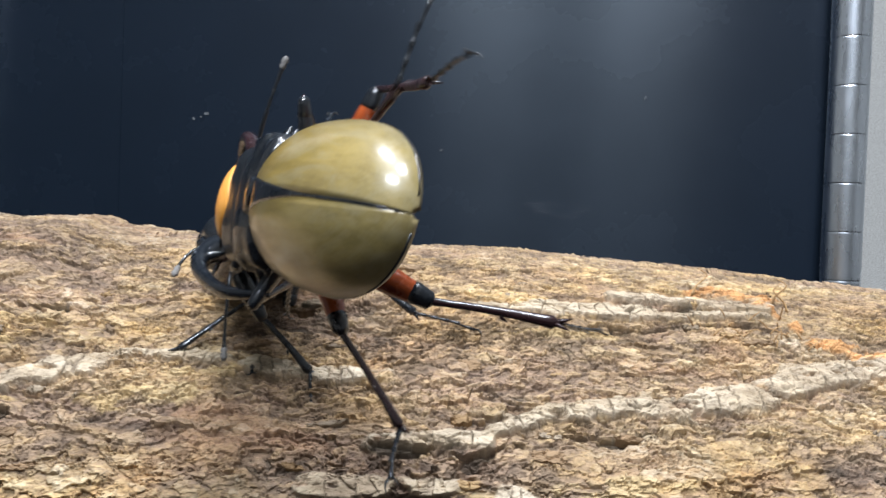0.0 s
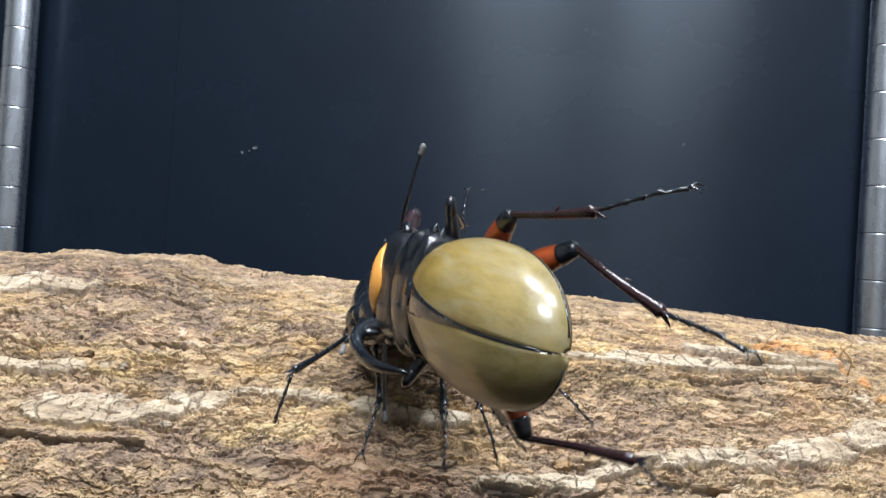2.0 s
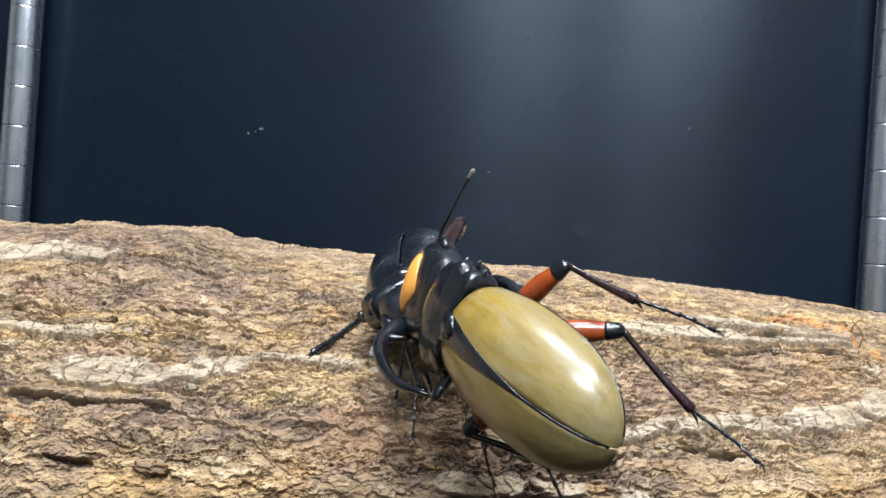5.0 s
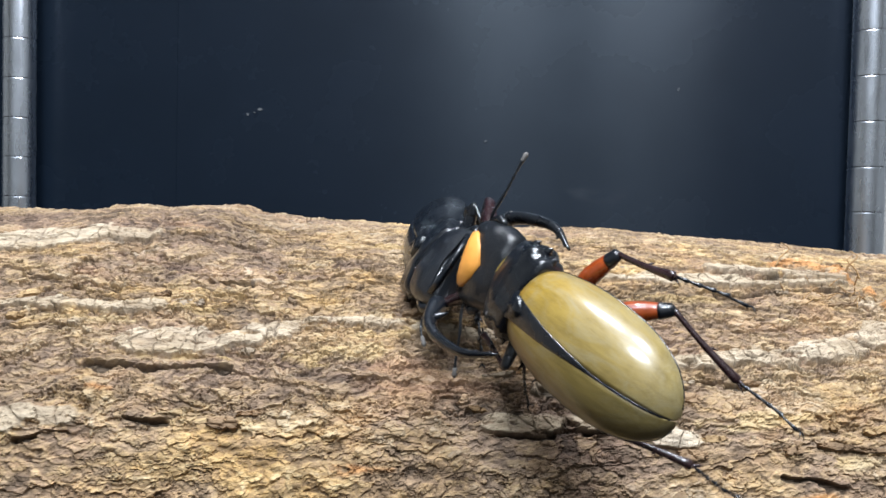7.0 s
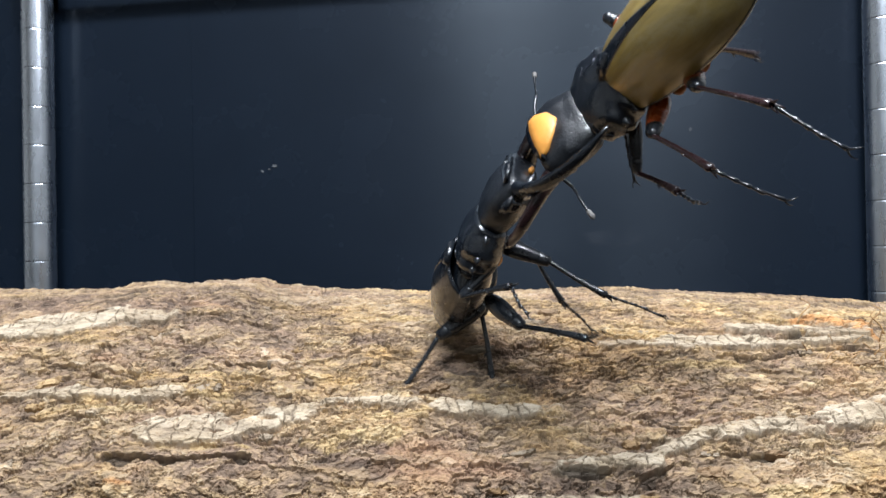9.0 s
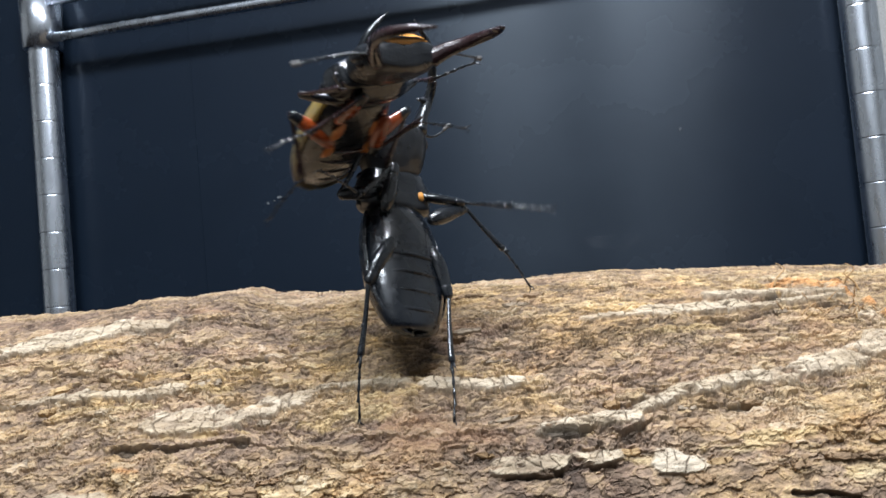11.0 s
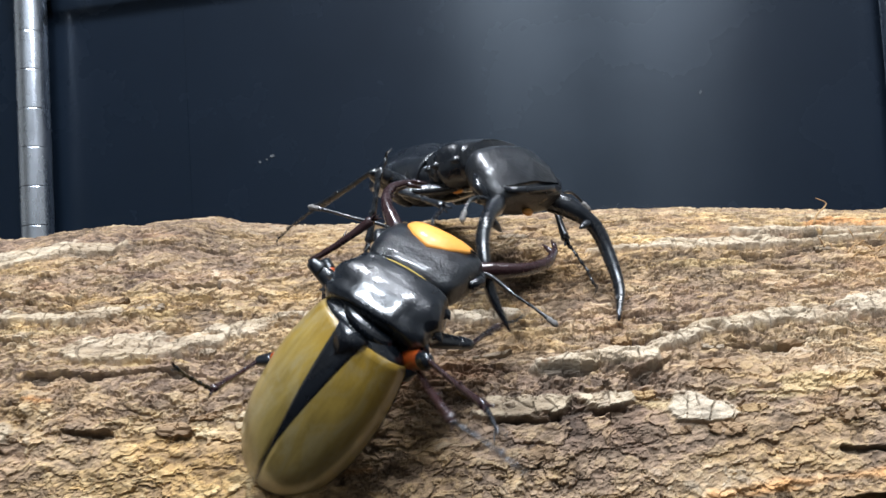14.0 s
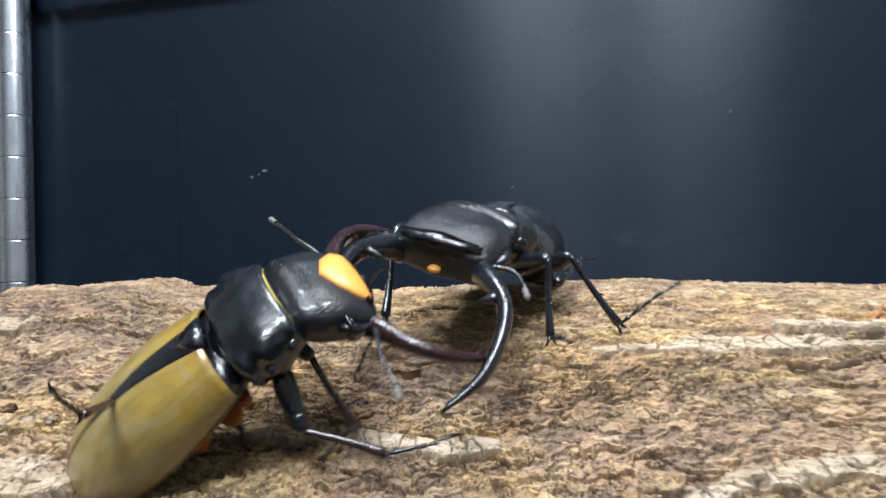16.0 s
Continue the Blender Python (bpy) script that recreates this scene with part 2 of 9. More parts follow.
def loft(bm, rings, cap=True):
    """Rings of the same count of points, joined in order."""
    made = [[bm.verts.new(p) for p in ring] for ring in rings]
    n = len(made[0])
    for a, b in zip(made, made[1:]):
        for i in range(n):
            bm.faces.new((a[i], a[(i + 1) % n], b[(i + 1) % n], b[i]))
    if cap:
        bm.faces.new(made[0][::-1])
        bm.faces.new(made[-1])


def tube(bm, path, radii, n=10, flat=1.0):
    """A tapered tube along a path; flat squeezes it in its second direction."""
    pts = [Vector(p) for p in path]
    rings, side = [], None
    for i, p in enumerate(pts):
        d = (pts[min(i + 1, len(pts) - 1)] - pts[max(i - 1, 0)]).normalized()
        if side is None:
            side = d.orthogonal().normalized() if abs(d.x) > 0.9 else d.cross(Vector((1, 0, 0))).normalized()
        side = (side - d * side.dot(d)).normalized()
        up = d.cross(side)
        rings.append([p + radii[i] * (math.cos(2 * math.pi * k / n) * side + flat * math.sin(2 * math.pi * k / n) * up) for k in range(n)])
    loft(bm, rings)


def curve_points(points, count):
    """A smooth path through a few points (Catmull-Rom)."""
    p = [Vector(q) for q in points]
    p = [2 * p[0] - p[1]] + p + [2 * p[-1] - p[-2]]
    out = []
    for k in range(count):
        u = k / (count - 1) * (len(p) - 3)
        i = min(int(u), len(p) - 4)
        f = u - i
        a, b, c, d = p[i:i + 4]
        out.append(0.5 * ((2 * b) + (c - a) * f + (2 * a - 5 * b + 4 * c - d) * f * f + (3 * b - a - 3 * c + d) * f ** 3))
    return out


# ---- rack, panel and room ----
LEFT_POLE, RIGHT_POLE = Vector((-0.306, 0.498, 0)), Vector((0.211, 0.422, 0))


def rack_pole(place):
    rig = tagged(new("rack_pole"), "chromed steel rack pole with evenly spaced grooves", "rack pole", "poles of the rack")
    rig.location = place
    bm = bmesh.new()
    rings = []
    zs = []
    z = -0.15
    while z < 1.0:
        zs += [(z, 0.0100), (z + 0.0006, 0.0100), (z + 0.0238, 0.0100), (z + 0.0242, 0.0100), (z + 0.0246, 0.0098), (z + 0.0250, 0.0098), (z + 0.0252, 0.0100)]
        z += 0.0254
    for z, r in zs:
        rings.append([(r * math.cos(2 * math.pi * k / 32), r * math.sin(2 * math.pi * k / 32), z) for k in range(32)])
    loft(bm, rings)
    part("tube", bm, CHROME, rig)
    return rig


def setting():
    along = (RIGHT_POLE - LEFT_POLE).normalized()
    back = Vector((-along.y, along.x, 0))
    turn = math.degrees(math.atan2(along.y, along.x))
    mid = (LEFT_POLE + RIGHT_POLE) / 2

    def slab(name, u0, u1, v0, v1, z0, z1, mat, label, category):
        bm = bmesh.new()
        box(bm, u0, v0, z0, u1, v1, z1, 0.001)
        ob = new(name, finish(name, bm, mat, False))
        ob.matrix_world = pose(mid.x, mid.y, 0, 0, 0, turn)
        return tagged(ob, label, category, kind="structure")

    panel = slab("wall_rack_panel", -0.90, 0.2600, 0.0125, 0.0165, -0.15, 1.0, PANEL, "black plastic panel with faint vertical lines behind the log", "panel")
    bm = bmesh.new()
    box(bm, -0.1597, 0.0122, -0.15, -0.1587, 0.0127, 1.0)
    part("seam", bm, PANEL, panel, "thin upright seam line", False)
    rnd = random.Random(3)
    for u, z, ru, rz in ((-0.1025, 0.1372, 0.0013, 0.0011), (-0.1108, 0.1340, 0.0009, 0.0008), (-0.1062, 0.1352, 0.0006, 0.0006), (0.110, 0.0857, 0.017, 0.0042), (0.121, 0.0868, 0.009, 0.0026), (0.043, 0.118, 0.0008, 0.0007), (0.158, 0.150, 0.0007, 0.0010)):
        bm = bmesh.new()
        ph = rnd.uniform(0, 6.3)
        ring = []
        for k in range(28):
            a = 2 * math.pi * k / 28
            r = 1 + 0.22 * math.sin(2 * a + ph) + 0.15 * math.sin(5 * a + 2 * ph)
            ring.append((u + ru * r * math.cos(a), z + rz * r * math.sin(a)))
        loft(bm, [[(p, v, q) for p, q in ring] for v in (0.0121, 0.0126)])
        part("smudge", bm, DUST if ru < 0.002 else FILM, panel, "faint dusty smudge", False)
    slab("floor", -0.9, 0.9, -0.75, 0.10, -0.012, 0.0, SHELF, "dark shelf board under the log", "shelf")
    slab("wall_north", -2.5, 2.5, 0.9, 0.95, -0.8, 2.4, WHITE, "plain white room wall", "wall")
    slab("wall_south", -2.5, 2.5, -2.6, -2.55, -0.8, 2.4, WHITE, "plain white room wall", "wall")
    slab("wall_west", -2.55, -2.5, -2.6, 0.95, -0.8, 2.4, WHITE, "plain white room wall", "wall")
    slab("wall_east", 2.5, 2.55, -2.6, 0.95, -0.8, 2.4, WHITE, "plain white room wall", "wall")
    slab("ceiling", -2.55, 2.55, -2.6, 0.95, 2.4, 2.45, WHITE, "plain white ceiling", "ceiling")
    slab("ground", -2.55, 2.55, -2.6, 0.95, -0.85, -0.8, SHELF, "dark room floor", "floor")
    # the rail of the shelf above, clipped to the poles
    rail = tagged(new("shelf_rail"), "chromed wire shelf rail clipped between the rack poles", "shelf rail")
    rail.matrix_world = pose(mid.x, mid.y, 0.262, 0, 0, turn)
    bm = bmesh.new()
    tube(bm, [(-0.255 + 0.51 * k / 8, -0.006, 0) for k in range(9)], [0.0034] * 9, 12)
    part("wire", bm, CHROME, rail)
    bm = bmesh.new()
    tube(bm, [(-0.255 + 0.51 * k / 8, -0.006, 0.026) for k in range(9)], [0.0034] * 9, 12)
    part("wire", bm, CHROME, rail)
    for u in (-0.2613, 0.2613):
        bm = bmesh.new()
        loft(bm, [[(u + r * math.cos(2 * math.pi * k / 28), r * math.sin(2 * math.pi * k / 28), z) for k in range(28)] for z, r in ((-0.006, 0.0105), (-0.005, 0.0130), (0.030, 0.0138), (0.031, 0.0115))])
        part("collar", bm, CHROME, rail)
    rack_pole(LEFT_POLE)
    rack_pole(RIGHT_POLE)


setting()


# ---- the log: a split half log with its bark ----
PROFILE_Y = np.array([0.129, 0.1315, 0.1365, 0.1445, 0.154, 0.169, 0.183, 0.2025, 0.2266, 0.2526, 0.272, 0.280])
PROFILE_Z = np.array([0.004, 0.014, 0.0268, 0.0343, 0.0406, 0.0517, 0.0604, 0.070, 0.0719, 0.0604, 0.036, 0.004])
CREST_X = np.array([-0.26, -0.1373, -0.1335, -0.124, -0.1135, -0.1118, -0.1103, -0.095, -0.0915, -0.089, -0.075, -0.062, -0.0445, -0.0075, 0.0185, 0.034, 0.0475, 0.065, 0.077, 0.098, 0.122, 0.20])
CREST_D = np.array([-0.0021, -0.0026, -0.0014, -0.0006, -0.0014, -0.0020, -0.0006, -0.0001, -0.0006, -0.0020, -0.0038, -0.0041, -0.0049, -0.0051, -0.0047, -0.0061, -0.0069, -0.0084, -0.0092, -0.0112, -0.0125, -0.016])
ARC = np.concatenate([[0], np.cumsum(np.hypot(np.diff(PROFILE_Y), np.diff(PROFILE_Z)))])


def hash01(i, j, k):
    h = (i * 374761393 + j * 668265263 + k * 2147483647 + 1013904223) & 0xFFFFFFFF
    h = ((h ^ (h >> 13)) * 1274126177) & 0xFFFFFFFF
    h = h ^ (h >> 16)
    return (h & 0xFFFFFF) / float(0xFFFFFF)


def value_noise(u, v, seed):
    iu, iv = np.floor(u).astype(np.int64), np.floor(v).astype(np.int64)
    fu, fv = u - iu, v - iv
    fu, fv = fu * fu * (3 - 2 * fu), fv * fv * (3 - 2 * fv)
    a, b = hash01(iu, iv, seed), hash01(iu + 1, iv, seed)
    c, d = hash01(iu, iv + 1, seed), hash01(iu + 1, iv + 1, seed)
    return (a * (1 - fu) + b * fu) * (1 - fv) + (c * (1 - fu) + d * fu) * fv


def fbm(u, v, seed, octaves=4):
    total, amp = 0, 0.5
    for o in range(octaves):
        total = total + amp * value_noise(u * 2 ** o, v * 2 ** o, seed + 17 * o)
        amp *= 0.5
    return total


def cells(u, v, seed):
    """Cellular pattern: distance to the border between cells, and a random value for each cell."""
    iu, iv = np.floor(u).astype(np.int64), np.floor(v).astype(np.int64)
    f1, f2, own = np.full(u.shape, 9.0), np.full(u.shape, 9.0), np.zeros(u.shape)
    for a in (-1, 0, 1):
        for b in (-1, 0, 1):
            px, py = iu + a + hash01(iu + a, iv + b, seed), iv + b + hash01(iu + a, iv + b, seed + 1)
            d = np.hypot(px - u, py - v)
            near = d < f1
            f2 = np.where(near, f1, np.minimum(f2, d))
            own = np.where(near, hash01(iu + a, iv + b, seed + 2), own)
            f1 = np.where(near, d, f1)
    return f2 - f1, own


def log_point(x, s):
    """Place and outward normal on the log's smooth outline, s metres round it from the front lower edge."""
    x, s = np.asarray(x, float), np.asarray(s, float)

    def at(q):
        y = np.interp(q, ARC, PROFILE_Y)
        z = np.interp(q, ARC, PROFILE_Z)
        return y, z + np.interp(x, CREST_X, CREST_D) * np.clip((z - 0.02) / 0.05, 0, 1)

    y = sum(at(s + d)[0] for d in (-0.006, -0.003, 0, 0.003, 0.006)) / 5
    z = sum(at(s + d)[1] for d in (-0.006, -0.003, 0, 0.003, 0.006)) / 5
    ya, za = at(s - 0.008)
    yb, zb = at(s + 0.008)
    n = np.stack([np.zeros_like(x + s), -(zb - za), yb - ya], -1)
    n /= np.linalg.norm(n, axis=-1, keepdims=True)
    return np.stack([x + 0 * s, y + 0 * x, z], -1), n


def flakes(u, v, seed):
    """Cells as shingles: distance to the border, a random value for each, and how far below its middle a place lies."""
    iu, iv = np.floor(u).astype(np.int64), np.floor(v).astype(np.int64)
    f1, f2, own, below = np.full(u.shape, 9.0), np.full(u.shape, 9.0), np.zeros(u.shape), np.zeros(u.shape)
    for a in (-1, 0, 1):
        for b in (-1, 0, 1):
            px, py = iu + a + hash01(iu + a, iv + b, seed), iv + b + hash01(iu + a, iv + b, seed + 1)
            d = np.hypot(px - u, py - v)
            near = d < f1
            f2 = np.where(near, f1, np.minimum(f2, d))
            own = np.where(near, hash01(iu + a, iv + b, seed + 2), own)
            below = np.where(near, py - v, below)
            f1 = np.where(near, d, f1)
    return f2 - f1, own, np.clip(below, -0.8, 0.8)


def bark_height(x, s):
    """Relief of the bark in overlapping flakes whose lower edges stand proud, the tone of each flake, and the open joints."""
    tilt = s - 0.09 * x
    wu, wv = fbm(x * 110, s * 190, 3) - 0.47, fbm(x * 110, s * 190, 9) - 0.47
    fu, fv = fbm(x * 420, s * 640, 23) - 0.47, fbm(x * 420, s * 640, 29) - 0.47
    h, tone, joint = np.zeros(x.shape), np.full(x.shape, 0.5), np.zeros(x.shape)
    open_here = np.clip((fbm(x * 70, s * 150, 83) - 0.42) / 0.12, 0, 1)
    for k, (length, width, rise, cut, shade) in enumerate(((0.0120, 0.0056, 0.0008, 0.0006, 0.20), (0.0052, 0.0026, 0.0007, 0.0006, 0.30), (0.0023, 0.0013, 0.00044, 0.0003, 0.32), (0.0011, 0.0007, 0.00022, 0.0001, 0.24))):
        e, c, low = flakes(x / length + 1.8 * wu + 0.9 * fu, tilt / width + 2.4 * wv + 1.2 * fv, 11 + 20 * k)
        gap = np.clip(1 - e / 0.09, 0, 1) * (0.25 + 0.75 * open_here)
        h = h + rise * ((c - 0.5) + 0.45 * low) - cut * gap
        tone = tone + shade * (c - 0.5)
        joint = np.maximum(joint, gap * (0.75 if k < 3 else 0.4))
    h = h + 0.0026 * (fbm(x * 45, s * 90, 71) - 0.47) + 0.0007 * (fbm(x * 500, s * 800, 91, 3) - 0.45)
    tone = tone + 0.55 * (fbm(x * 26, s * 60, 5) - 0.47)
    return h, np.clip(tone, 0, 1), joint


# long features of the bark as strokes: from x, s to x, s, half width
PALE_MARKS = ((-0.1577, 0.0825, -0.1376, 0.0828, 0.0044), (-0.1447, 0.0875, -0.1277, 0.0878, 0.0050), (-0.1277, 0.0878, -0.1124, 0.0885, 0.0034), (-0.146, 0.0573, -0.1259, 0.0564, 0.0019), (-0.1253, 0.057, -0.1016, 0.0557, 0.0024), (-0.1019, 0.0434, -0.0934, 0.0434, 0.0041), (-0.0933, 0.0444, -0.0889, 0.045, 0.0041), (-0.0872, 0.0438, -0.078, 0.0472, 0.0035), (-0.0754, 0.0494, -0.0698, 0.0501, 0.0033), (-0.0693, 0.0513, -0.0628, 0.0519, 0.0029), (-0.0629, 0.0532, -0.0442, 0.0545, 0.0023), (-0.1331, 0.0227, -0.1224, 0.0224, 0.003), (-0.1219, 0.023, -0.1107, 0.0233, 0.0028))
PALE_MARKS += ((0.0064, 0.0756, 0.0262, 0.074, 0.0023), (0.0267, 0.0759, 0.046, 0.0784, 0.0036), (0.0402, 0.0853, 0.0755, 0.0863, 0.0028), (0.0454, 0.0768, 0.0737, 0.0822, 0.0022), (-0.0359, 0.0532, -0.0234, 0.0507, 0.003), (-0.0226, 0.0513, -0.012, 0.051, 0.0027), (-0.0214, 0.0239, -0.0094, 0.0236, 0.0025), (-0.0087, 0.0239, 0.0026, 0.0242, 0.002), (0.0134, 0.0217, 0.0187, 0.0208, 0.0026))
RIDGE_MARKS = ((-0.0101, 0.0327, -0.0019, 0.0337, 0.0024), (-0.0019, 0.0337, 0.0071, 0.0343, 0.0033), (0.0071, 0.0343, 0.0154, 0.039, 0.0027), (0.0147, 0.039, 0.0235, 0.0419, 0.003), (0.0235, 0.0419, 0.0364, 0.0444, 0.0033), (0.0364, 0.0444, 0.0477, 0.046, 0.0033), (0.0477, 0.046, 0.0585, 0.0494, 0.0038), (0.0585, 0.0494, 0.0767, 0.0579, 0.0048), (0.0767, 0.0579, 0.100, 0.0670, 0.0048))
GOLD_MARKS = ((-0.0982, 0.0545, -0.0866, 0.0551, 0.0019), (-0.0643, 0.04, -0.0563, 0.0419, 0.0038), (-0.0563, 0.0419, -0.0494, 0.0431, 0.0035), (-0.0984, 0.0387, -0.0808, 0.04, 0.0014), (-0.0511, 0.0491, -0.0397, 0.051, 0.0022), (-0.099, 0.0633, -0.082, 0.0617, 0.0012), (-0.0605, 0.0904, -0.0437, 0.0916, 0.0024), (0.0227, 0.0246, 0.0442, 0.0258, 0.0022), (0.0512, 0.0164, 0.0591, 0.0176, 0.0019), (0.0138, 0.0664, 0.0366, 0.068, 0.0019), (0.0049, 0.023, 0.0128, 0.022, 0.0017), (-0.0820, 0.0237, -0.0720, 0.0223, 0.0019), (-0.125, 0.0525, -0.104, 0.0515, 0.0014))
RAW_MARKS = ((0.0605, 0.0910, 0.0690, 0.0930, 0.0030), (0.0690, 0.0930, 0.0775, 0.0915, 0.0030), (0.0765, 0.0870, 0.0800, 0.0790, 0.0026), (0.0850, 0.0720, 0.0960, 0.0680, 0.0026), (-0.1074, 0.0293, -0.1029, 0.0293, 0.0010), (0.0153, 0.006, 0.0349, 0.0082, 0.0014), (0.0349, 0.0082, 0.0468, 0.0085, 0.0014), (-0.054, 0.0129, -0.0428, 0.0132, 0.0012))
CRACK_MARKS = ((-0.1085, 0.0365, -0.0968, 0.0346, 0.0011), (-0.0968, 0.0346, -0.0802, 0.0368, 0.0010), (-0.1192, 0.0183, -0.11, 0.0195, 0.0008), (-0.0986, 0.0224, -0.091, 0.0227, 0.0009), (-0.0904, 0.0661, -0.0813, 0.0674, 0.0010), (-0.115, 0.0277, -0.1088, 0.0261, 0.0008), (-0.0103, 0.0315, 0.0062, 0.0296, 0.0012), (0.0062, 0.0299, 0.0153, 0.0334, 0.0010), (0.0191, 0.0353, 0.046, 0.0381, 0.0007), (-0.0204, 0.0211, -0.0098, 0.0208, 0.0007), (-0.0097, 0.0214, 0.0022, 0.0217, 0.0008), (0.0385, 0.0135, 0.05, 0.0113, 0.0009), (0.0426, 0.0778, 0.0588, 0.0841, 0.0006), (0.0374, 0.0708, 0.0739, 0.079, 0.0006))


def stroke(x, s, marks, wob, soft):
    """How far inside the nearest of some strokes a place lies, 0 to 1, and how far down its width."""
    best, down = np.zeros(x.shape), np.zeros(x.shape)
    for x0, s0, x1, s1, w in marks:
        q = np.clip((x - x0) / (x1 - x0), 0, 1)
        dx, ds = x - x0 - q * (x1 - x0), s - s0 - q * (s1 - s0)
        m = np.clip((w * (1 + 1.5 * wob) - np.hypot(0.7 * dx, ds)) / soft, 0, 1)
        down = np.where(m > best, -ds / w, down)
        best = np.maximum(best, m)
    return best, down


def bark_marks(x, s):
    """Relief and colour masks of the pale crackled flakes, golden patches, torn wood and open cracks."""
    wob = fbm(x * 150, s * 220, 211, 4) - 0.47
    wu, wv = fbm(x * 120, s * 120, 223) - 0.5, fbm(x * 90, s * 160, 227) - 0.5
    pale, low = stroke(x, s, PALE_MARKS + RIDGE_MARKS, 1.0 * wob, 0.0006)
    pale = pale * np.clip((fbm(x * 170, s * 330, 311, 4) - 0.26) / 0.08, 0, 1)
    rib, _ = stroke(x, s, RIDGE_MARKS, 0.5 * wob, 0.0030)
    gold, _ = stroke(x, s, GOLD_MARKS, 1.2 * wob, 0.0012)
    gold = gold * np.clip((fbm(x * 210, s * 420, 331, 4) - 0.36) / 0.10, 0, 1)
    raw, _ = stroke(x, s, RAW_MARKS, 1.4 * wob, 0.0010)
    raw = raw * np.clip((fbm(x * 240, s * 420, 341, 4) - 0.28) / 0.12, 0, 1)
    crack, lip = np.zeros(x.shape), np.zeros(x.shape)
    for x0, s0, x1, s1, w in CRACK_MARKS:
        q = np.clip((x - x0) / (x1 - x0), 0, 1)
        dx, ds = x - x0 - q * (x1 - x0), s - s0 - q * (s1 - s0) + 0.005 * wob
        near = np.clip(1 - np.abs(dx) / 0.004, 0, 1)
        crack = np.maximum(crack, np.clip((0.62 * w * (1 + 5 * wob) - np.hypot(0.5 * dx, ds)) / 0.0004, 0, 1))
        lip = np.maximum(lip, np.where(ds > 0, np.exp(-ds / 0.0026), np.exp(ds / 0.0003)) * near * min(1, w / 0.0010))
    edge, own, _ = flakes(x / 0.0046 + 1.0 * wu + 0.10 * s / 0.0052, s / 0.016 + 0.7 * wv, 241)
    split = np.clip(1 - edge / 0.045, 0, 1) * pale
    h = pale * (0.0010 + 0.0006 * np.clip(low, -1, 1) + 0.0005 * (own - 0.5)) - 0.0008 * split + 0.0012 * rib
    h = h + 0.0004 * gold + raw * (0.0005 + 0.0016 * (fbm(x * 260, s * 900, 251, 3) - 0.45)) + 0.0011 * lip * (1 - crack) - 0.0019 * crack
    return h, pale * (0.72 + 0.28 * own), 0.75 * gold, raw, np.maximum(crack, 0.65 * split)


